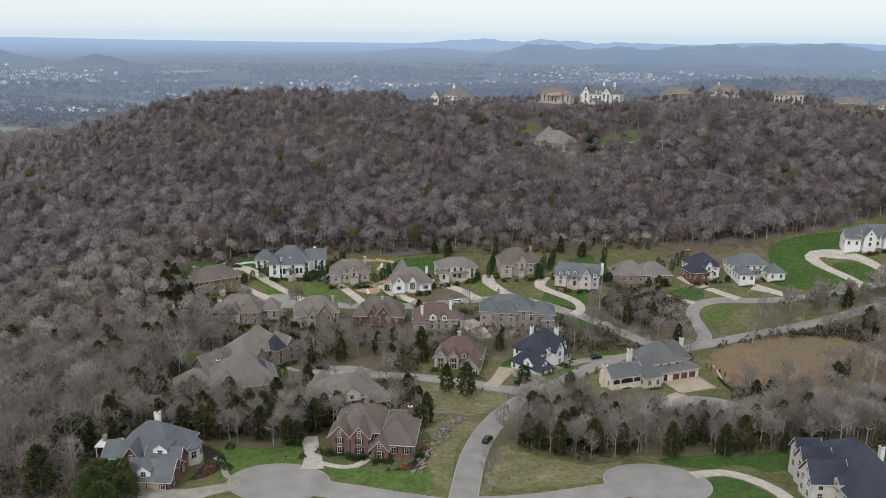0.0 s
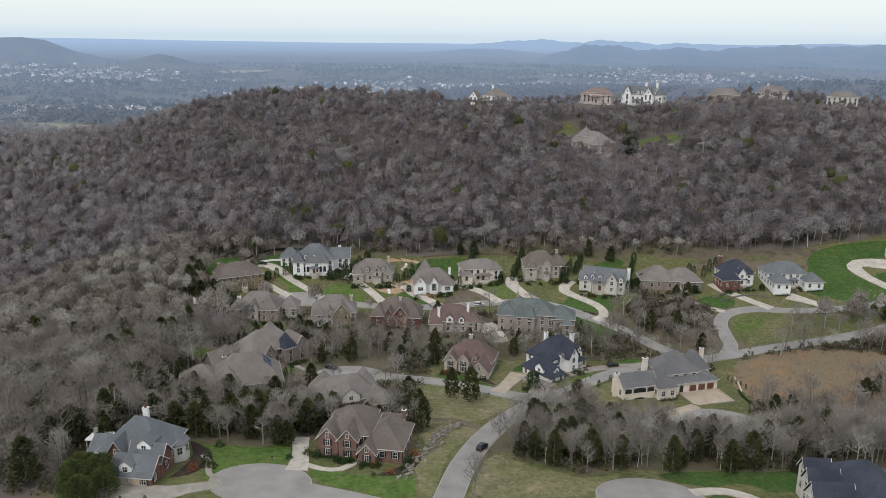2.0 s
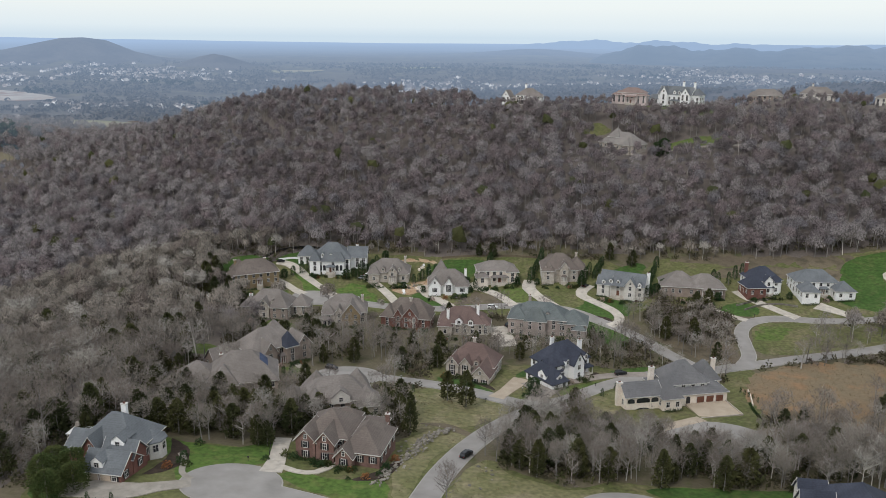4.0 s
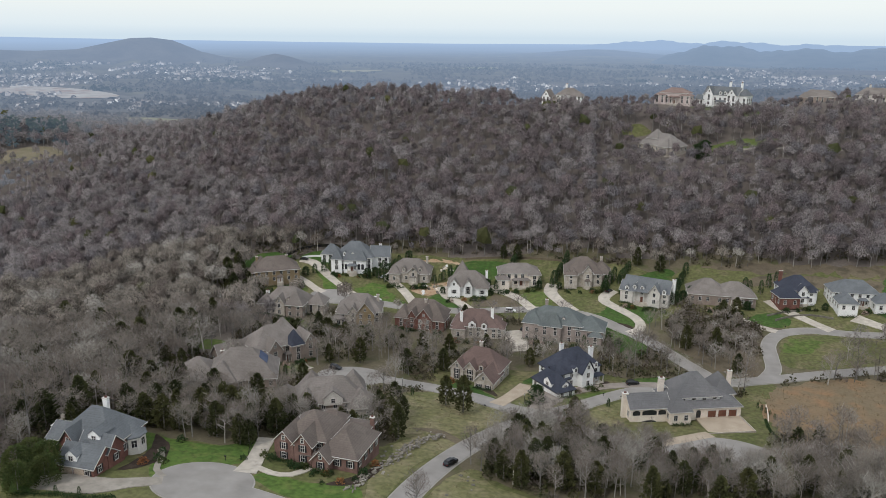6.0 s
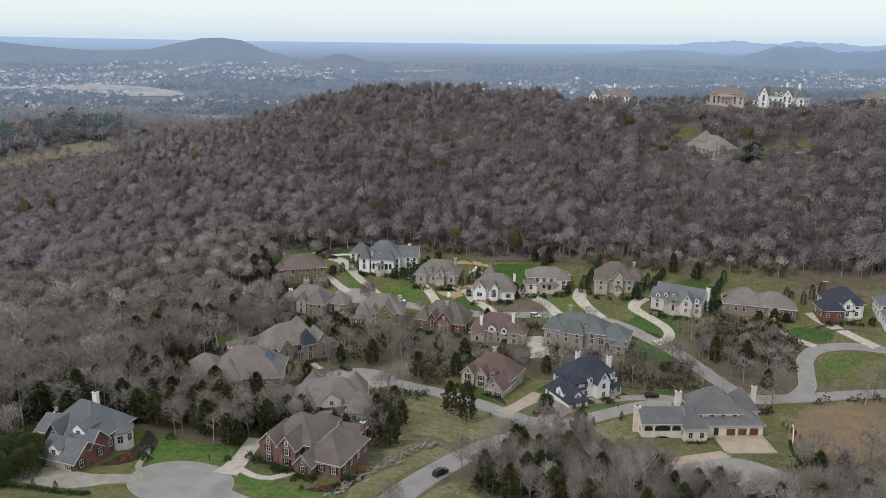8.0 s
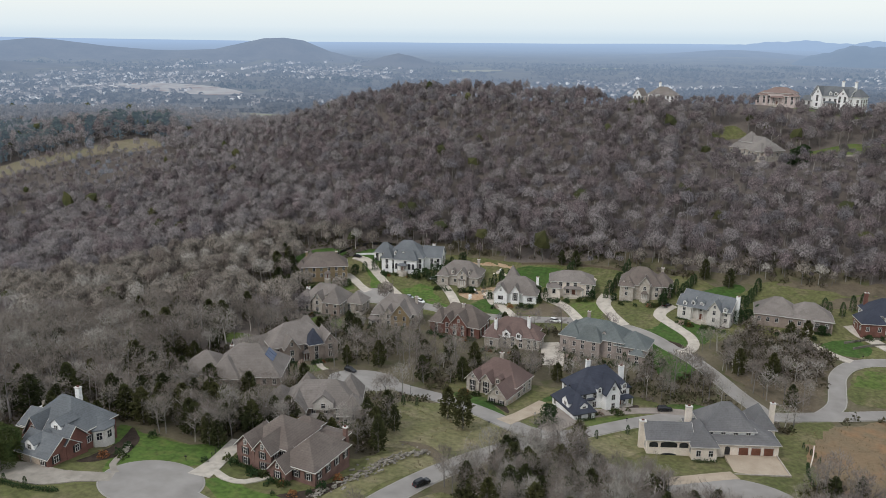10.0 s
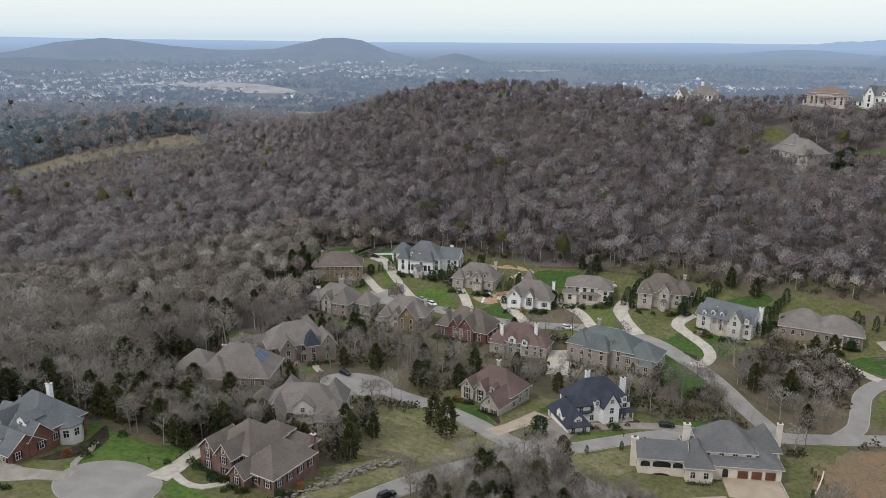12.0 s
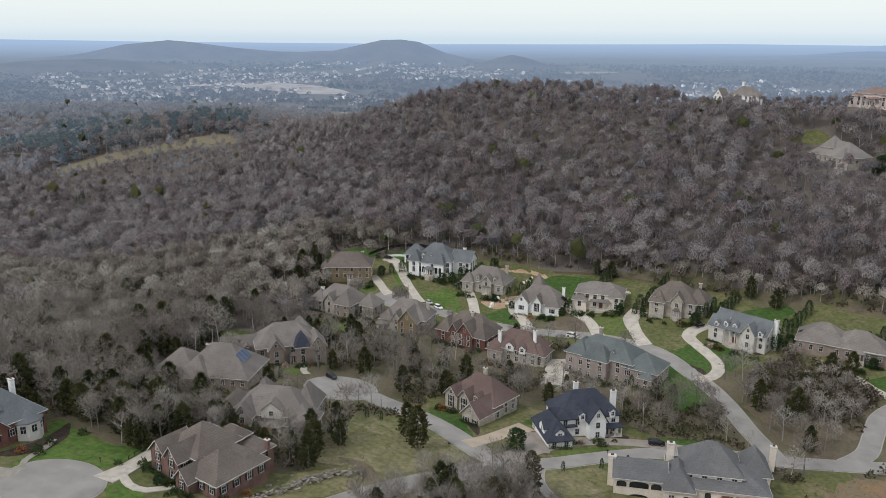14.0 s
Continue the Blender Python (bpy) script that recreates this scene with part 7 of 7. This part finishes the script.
# ---- vehicles ----
def loft(rows, cap=True):
    """A closed skin through sections of equal point count."""
    bm = bmesh.new()
    vs = [[bm.verts.new(p) for p in r] for r in rows]
    n = len(rows[0])
    for a, b in zip(vs, vs[1:]):
        for k in range(n):
            bm.faces.new((a[k], a[(k + 1) % n], b[(k + 1) % n], b[k]))
    if cap:
        bm.faces.new(vs[0][::-1])
        bm.faces.new(vs[-1])
    return bm


def car_section(x, half, low, high, inset):
    return [(x, -half, low), (x, half, low), (x, half, low + (high - low) * 0.55), (x, half - inset, high), (x, -half + inset, high), (x, -half, low + (high - low) * 0.55)]


def car(x, y, turn, paint, label, suv=True):
    L, roof_z = (4.9, 1.85) if suv else (4.6, 1.5)
    belt = 1.1 if suv else 0.95
    root = empty("car", Matrix.Translation((x, y, z_at(x, y) + 0.30)) @ Matrix.Rotation(radians(turn), 4, "Z"), label, "car", "parked cars")
    part("body", loft([car_section(-L / 2, 0.78, 0.42, belt - 0.1, 0.1), car_section(-L / 2 + 0.25, 0.93, 0.3, belt, 0.08), car_section(0, 0.95, 0.28, belt, 0.08), car_section(L / 2 - 1.2, 0.94, 0.28, belt - 0.04, 0.08), car_section(L / 2 - 0.25, 0.9, 0.3, belt - 0.18, 0.12), car_section(L / 2, 0.75, 0.4, belt - 0.32, 0.12)]), M[paint], root)
    back = -L / 2 + (0.15 if suv else 0.7)
    part("window", loft([car_section(back, 0.82, belt - 0.05, belt + 0.05, 0.02), car_section(back + 0.35, 0.84, belt - 0.05, roof_z - 0.12, 0.2), car_section(0.35, 0.84, belt - 0.05, roof_z - 0.1, 0.2), car_section(1.2, 0.84, belt - 0.05, belt + 0.02, 0.02)]), M["glass"], root, "dark glazed cabin")
    part("roof", loft([car_section(back + 0.25, 0.64, roof_z - 0.2, roof_z - 0.06, 0.1), car_section(back + 0.7, 0.68, roof_z - 0.14, roof_z, 0.1), car_section(0.1, 0.68, roof_z - 0.14, roof_z, 0.1), car_section(0.5, 0.62, roof_z - 0.2, roof_z - 0.08, 0.1)]), M[paint], root)
    for sx in (-L / 2 + 0.95, L / 2 - 0.95):
        for sy in (-0.88, 0.88):
            bm = bmesh.new()
            bmesh.ops.create_cone(bm, cap_ends=True, segments=14, radius1=0.36, radius2=0.36, depth=0.24, matrix=Matrix.Translation((sx, sy, 0.36)) @ Matrix.Rotation(math.pi / 2, 4, "X"))
            wheel = part("wheel", bm, M["tyre"], root)
            bm = bmesh.new()
            bmesh.ops.create_cone(bm, cap_ends=True, segments=10, radius1=0.22, radius2=0.22, depth=0.27, matrix=Matrix.Translation((sx, sy, 0.36)) @ Matrix.Rotation(math.pi / 2, 4, "X"))
            part("rim", bm, M["chrome"], wheel, "bright metal rim")
    for sy in (-0.62, 0.62):
        part("headlight", boxes((L / 2 - 0.06, sy, 0.68, 0.1, 0.3, 0.16)), M["lamp_clear"], root)
        part("tail_light", boxes((-L / 2 + 0.02, sy * 1.05, 0.85, 0.1, 0.2, 0.25)), M["lamp_red"], root)
        part("mirror", boxes((0.95, sy * 1.62, belt + 0.05, 0.16, 0.2, 0.14)), M[paint], root)
    return root


for row in [(-49.5, 283, -14, "car_black", "black utility vehicle parked on the turning circle", True), (11.5, 211.5, 64, "car_black", "dark pickup-like vehicle at the road edge", True), (60, 300, 22, "car_black", "black off-roader parked on the paved drive", True), (48, 394, 60, "car_black", "dark car parked at the head of the drive", False),
            (4, 369.5, 2, "car_white", "white van parked on the road", True), (-66, 404, 55, "car_white", "white car on the pale drive", False), (-68, 401, 55, "car_silver", "silver car on the pale drive", False), (-70, 377, -30, "car_silver", "silver car parked on the turning circle", False), (-63, 374, -20, "car_white", "white pickup-like car parked on the turning circle", True),
            (13, 349, 70, "car_black", "dark car in the rear court", False), (-116, 409, 5, "car_black", "dark car on the drive of the white mansion", False)]:
    car(*row)


# ---- stone ledge beside the road ----
def rock_mesh(seed, sx, sy, sz):
    r = random.Random(seed)
    bm = bmesh.new()
    vs = box(bm, 0, 0, 0, sx, sy, sz, 0.86)
    bmesh.ops.subdivide_edges(bm, edges=bm.edges[:], cuts=1)
    for v in bm.verts:
        v.co += Vector((r.uniform(-1, 1) * sx * 0.09, r.uniform(-1, 1) * sy * 0.12, r.uniform(-1, 1) * sz * 0.14))
    return mesh_of("stone", bm, M["rock"])


ROCKS = [rock_mesh(k, *s) for k, s in enumerate([(1.9, 1.0, 0.5), (1.4, 0.9, 0.45), (2.4, 1.1, 0.5), (0.9, 0.8, 0.5), (1.2, 1.1, 0.4)])]
ledge_line = spline([(4, 231), (0, 226), (-2, 220), (-3, 214), (-4, 207), (-5.5, 200), (-7, 193), (-8.5, 185)], 1.5)
ledge = empty("stone_ledge", Matrix.Translation((2, 215, z_at(2, 215))), "ledge of stacked grey limestone slabs beside the road", "stone ledge")
rr = random.Random(5)
for k, (x, y) in enumerate(ledge_line[:-1]):
    nx2, ny2 = ledge_line[k + 1] - ledge_line[k]
    a = math.atan2(ny2, nx2)
    for tier in range(9 if k < len(ledge_line) * 0.6 else 5):
        px, py = x + math.sin(a) * (1.3 - tier * 0.42) + rr.uniform(-1.1, 1.1), y - math.cos(a) * (1.3 - tier * 0.42) + rr.uniform(-1.1, 1.1)
        part("stone", ROCKS[rr.randrange(5)], None, ledge, m=ledge.matrix_basis.inverted() @ (Matrix.Translation((px, py, z_at(px, py) - 0.05 + 0.15 + tier * 0.1)) @ Matrix.Rotation(a + rr.uniform(-0.8, 0.8), 4, "Z") @ Matrix.Rotation(rr.uniform(-0.2, 0.2), 4, "X") @ Matrix.Diagonal((rr.uniform(0.3, 0.8), rr.uniform(0.3, 0.6), rr.uniform(0.35, 0.65), 1))))
for k in range(34):
    x, y = rr.choice([(rr.uniform(-6, 6), rr.uniform(226, 234)), (rr.uniform(-9, -2), rr.uniform(186, 226)), (rr.uniform(14, 20), rr.uniform(186, 206)), (rr.uniform(92, 98), rr.uniform(320, 323)), (rr.uniform(-48, -36), rr.uniform(390, 398))])
    ob = new("boulder", ROCKS[rr.randrange(5)])
    ob.matrix_basis = Matrix.Translation((x, y, z_at(x, y) + 0.12)) @ Matrix.Rotation(rr.uniform(0, 6), 4, "Z") @ Matrix.Scale(rr.uniform(0.35, 0.8), 4)
    tagged(ob, "loose grey limestone boulder lying in the grass", "boulder", "loose boulders")


# ---- garden walls, fences, small fixtures ----
def low_wall(pts, height, thick, mat, name, label):
    c = spline(pts, 2.0)
    d = np.gradient(c, axis=0)
    d /= np.linalg.norm(d, axis=1)[:, None]
    n = np.stack([-d[:, 1], d[:, 0]], 1)
    g = land(c[:, 0], c[:, 1])
    rows = []
    for p, q, z in zip(c, n, g):
        a, b = p - q * thick / 2, p + q * thick / 2
        rows.append([(a[0], a[1], z - 0.4), (b[0], b[1], z - 0.4), (b[0], b[1], z + height), (a[0], a[1], z + height)])
    ob = new(name, mesh_of(name, loft(rows), M[mat]))
    return tagged(ob, label, "wall", kind="structure")


low_wall([(103.5, 277), (104.5, 285), (105, 292)], 0.9, 0.3, "w_cream", "garden_wall", "white garden wall down the slope")
low_wall([(-128, 408), (-122, 420), (-108, 428), (-92, 428)], 1.4, 0.3, "iron", "garden_wall", "dark wall round the back lawn")
low_wall([(-118, 411), (-110, 415), (-101, 414)], 1.0, 0.4, "w_white", "garden_wall", "white wall along the drive head")
low_wall([(-30, 428), (-10, 430), (12, 428), (30, 424)], 1.1, 0.3, "brush", "garden_wall", "low brown wall at the woods' edge")
low_wall([(121, 378), (128, 383), (137, 386), (146, 384)], 0.9, 0.35, "rock", "garden_wall", "stone terrace wall beside the drive")
low_wall([(118, 382), (126, 387), (134, 390)], 0.8, 0.35, "rock", "garden_wall", "stone terrace wall beside the drive")


def hedge(pts, height, thick, label):
    """A clipped evergreen row along a line."""
    V, T, off = [], [], 0
    for x, y in spline(pts, 0.7):
        v, t = blob(rng, height * rng.uniform(0.9, 1.08), thick * rng.uniform(0.5, 0.62), 60, 0.3)
        V.append(v + [x, y, z_at(x, y) - 0.05])
        T.append(t + off)
        off += len(v)
    tagged(new("hedge", from_arrays("hedge", np.concatenate(V), np.concatenate(T), [M["holly"]])), label, "hedge", "clipped hedges")


hedge([(98, 644), (112, 633), (126, 626), (140, 628)], 1.8, 1.6, "dark clipped hedge before the white mansion")
hedge([(-80, 158), (-72, 160), (-64, 161), (-58, 163)], 1.1, 1.3, "dark clipped hedge along the drive")
hedge([(104.5, 263), (103, 271), (103, 279)], 0.8, 0.9, "low clipped hedge beside the garage court")


def fence(pts, height, label):
    root = empty("fence", Matrix.Translation((pts[0][0], pts[0][1], z_at(*pts[0]))), label, "fence")
    c = spline(pts, 2.6)
    inv = root.matrix_basis.inverted()
    for k, (x, y) in enumerate(c):
        part("post", POST, None, root, m=inv @ (Matrix.Translation((x, y, z_at(x, y))) @ Matrix.Diagonal((1, 1, height, 1))))
        if k:
            x0, y0 = c[k - 1]
            z0, z1 = z_at(x0, y0), z_at(x, y)
            for f in (0.4, 0.9):
                bm = loft([[(x0, y0, z0 + height * f - 0.05), (x0 + 0.05, y0, z0 + height * f - 0.05), (x0 + 0.05, y0, z0 + height * f + 0.05), (x0, y0, z0 + height * f + 0.05)], [(x, y, z1 + height * f - 0.05), (x + 0.05, y, z1 + height * f - 0.05), (x + 0.05, y, z1 + height * f + 0.05), (x, y, z1 + height * f + 0.05)]])
                ob = part("rail", bm, M["iron"], root)
                ob.matrix_basis = inv


POST = mesh_of("post", boxes((0, 0, 0.35, 0.12, 0.12, 1.3)), M["iron"])
fence([(-46, 214), (-43, 204), (-40, 195)], 1.5, "dark iron fence along the drive")
fence([(122, 384), (130, 389), (140, 391)], 1.2, "dark rail fence on the terrace")


def mailbox(x, y):
    root = empty("mailbox", Matrix.Translation((x, y, z_at(x, y))), "dark mailbox on a post beside the road", "mailbox", "mailboxes")
    part("post", boxes((0, 0, 0.4, 0.12, 0.12, 1.6)), M["iron"], root)
    part("box", loft([[(-0.3, -0.14, 1.15), (-0.3, 0.14, 1.15), (-0.3, 0.14, 1.35), (-0.3, 0.07, 1.46), (-0.3, -0.07, 1.46), (-0.3, -0.14, 1.35)], [(0.3, -0.14, 1.15), (0.3, 0.14, 1.15), (0.3, 0.14, 1.35), (0.3, 0.07, 1.46), (0.3, -0.07, 1.46), (0.3, -0.14, 1.35)]]), M["iron"], root)


for x, y in [(12, 261), (78, 319), (124, 371), (-44, 190), (50, 286), (-58, 366), (10, 368), (60, 344)]:
    mailbox(x, y)


def street_lamp(x, y):
    root = empty("street_lamp", Matrix.Translation((x, y, z_at(x, y))), "dark lantern lamp post in the front garden", "lamp", "lamp posts")
    part("pole", boxes((0, 0, 1.6, 0.1, 0.1, 3.6)), M["iron"], root)
    part("lantern", boxes((0, 0, 3.6, 0.34, 0.34, 0.45, 0.7)), M["lamp_clear"], root)
    part("cap", boxes((0, 0, 3.9, 0.42, 0.42, 0.14, 0.3)), M["iron"], root)


for x, y in [(24, 270), (-20, 272)]:
    street_lamp(x, y)

# raised garage court of the cream house
court = empty("terrace", Matrix.Translation((77, 279.5, z_at(77, 279.5) + 1.4)) @ Matrix.Rotation(radians(20), 4, "Z"), "tan paved raised garage court with a pale edge", "terrace", kind="structure")
part("slab", boxes((8.5, -12.4, -2.0, 15, 10.8, 3.9)), M["aggregate"], court)
part("slab", boxes((-13.5, -10.7, -4.0, 15.4, 6.2, 4.2)), M["aggregate"], court, "lower tan patio")
part("kerb", boxes((-13.5, -13.9, -3.4, 15.8, 0.3, 4.2)), M["w_cream"], court, "pale stone edge")
part("kerb", boxes((-21.3, -10.7, -3.4, 0.3, 6.4, 4.2)), M["w_cream"], court, "pale stone edge")
for sx, sy, wx, wy in ((8.5, -17.95, 15.6, 0.3), (16.15, -12.4, 0.3, 10.8)):
    part("kerb", boxes((sx, sy, -1.7, wx, wy, 4.0)), M["w_stone"], court, "grey stone edge")

# white canopy beside the first house
can = empty("pergola", Matrix.Translation((-91.5, 190, z_at(-91.5, 190))), "white-roofed patio canopy beside the brick house", "canopy")
part("roof", boxes((0, 0, 4.0, 6.0, 5.0, 0.25), (0, 0, 4.25, 3.0, 2.5, 0.4, 0.5)), M["w_white"], can)
for dx in (-2.7, 2.7):
    for dy in (-2.2, 2.2):
        part("post", boxes((dx, dy, 1.5, 0.25, 0.25, 5.0)), M["trim"], can)
part("chimney", boxes((-1.4, 1.0, 3.2, 1.2, 1.0, 5.4)), M["w_stone"], can)

# panels on the broad taupe roof
pan = empty("solar_panel", Matrix.Translation((-77, 256, z_at(-77, 256))) @ Matrix.Rotation(radians(22), 4, "Z"), "dark blue panels lying on the taupe roof", "solar panel")
tilt = Matrix.Rotation(math.atan2(8.0, 8.5), 3, "Y")
for k in range(3):
    part("panel", boxes((10.6, -2.6 + 2.2 * k, 8.35, 3.6, 2.0, 0.12, 1.0, tilt)), M["solar"], pan)

# mulch beds, terraces and heaps
for pts, mat, label in [([(-66, 176), (-62, 178), (-59, 185), (-62, 193), (-70, 199), (-66, 190), (-65, 182)], "mulch", "dark mulch bed round the walk"), ([(-15, 187), (-8, 190), (-5, 199), (-6, 206), (-9, 196)], "mulch", "mulch bed beside the brick house"), ([(38, 284), (46, 292), (52, 300), (48, 300), (42, 291), (36, 285)], "mulch", "dark mulch bed before the white house"),
                         ([(4, 282), (10, 277), (14, 274), (12, 279), (6, 284)], "mulch", "mulch bed before the stone house"), ([(48, 363), (56, 357), (60, 357), (58, 361), (52, 363)], "mulch", "dark planted bed at the drive bend"), ([(60, 350), (66, 350), (70, 345), (64, 347)], "mulch", "dark planted bed at the drive mouth"), ([(54, 384), (62, 383), (70, 379), (76, 382), (66, 383), (58, 387)], "mulch", "mulch bed before the dormered house"),
                         ([(25, 269), (27, 270), (28, 268), (26, 267)], "mulch", "small round mulch bed"), ([(-64, 185), (-62, 186), (-61, 184), (-63, 183)], "mulch", "small round mulch bed"), ([(-6, 234), (2, 236), (10, 231), (16, 227), (10, 227), (2, 232)], "brush", "eroded bare ditch across the lot"),
                         ([(-50, 390), (-40, 396), (-34, 392), (-40, 385)], "dirt", "heaped building earth")]:
    laid(sheet(pts, 0.10, M[mat], "bed", 3, True, 0.5), label, "garden bed")

# arbour of white columns at the low brick house, and stacked building material
rs = random.Random(9)
for k in range(16):
    x, y = rs.choice([(rs.uniform(-46, -34), rs.uniform(386, 396)), (rs.uniform(8, 22), rs.uniform(414, 420)), (rs.uniform(-40, -32), rs.uniform(408, 420))])
    ob = new("building_stack", mesh_of("building_stack", boxes((0, 0, 0.3, rs.uniform(1.2, 2.4), rs.uniform(0.8, 1.4), 0.7), (0.1, 0.1, 0.85, rs.uniform(0.8, 1.4), 0.8, 0.5, 0.9)), M[rs.choice(["w_cream", "rock", "paver", "w_white"])]))
    ob.matrix_basis = Matrix.Translation((x, y, z_at(x, y))) @ Matrix.Rotation(rs.uniform(0, 3), 4, "Z")
    tagged(ob, "stack of pale building stone on bare earth", "building material", "building stacks")


# pale utility boxes in a gap at the woods' edge
def utility_box(x, y, w, h):
    root = empty("utility_box", Matrix.Translation((x, y, z_at(x, y))) @ Matrix.Rotation(0.35, 4, "Z"), "white utility box standing at the woods' edge", "utility box", "utility boxes")
    part("body", boxes((0, 0, h / 2 - 0.2, w, w * 0.8, h + 0.4)), M["w_white"], root)
    part("lid", boxes((0, 0, h + 0.08, w + 0.25, w * 0.8 + 0.25, 0.16, 0.9)), M["trim"], root)


for x, y, w, h in ((-141, 353.5, 2.6, 2.6), (-138.2, 354.6, 2.4, 2.9), (-133.5, 357.5, 2.2, 2.8)):
    utility_box(x, y, w, h)
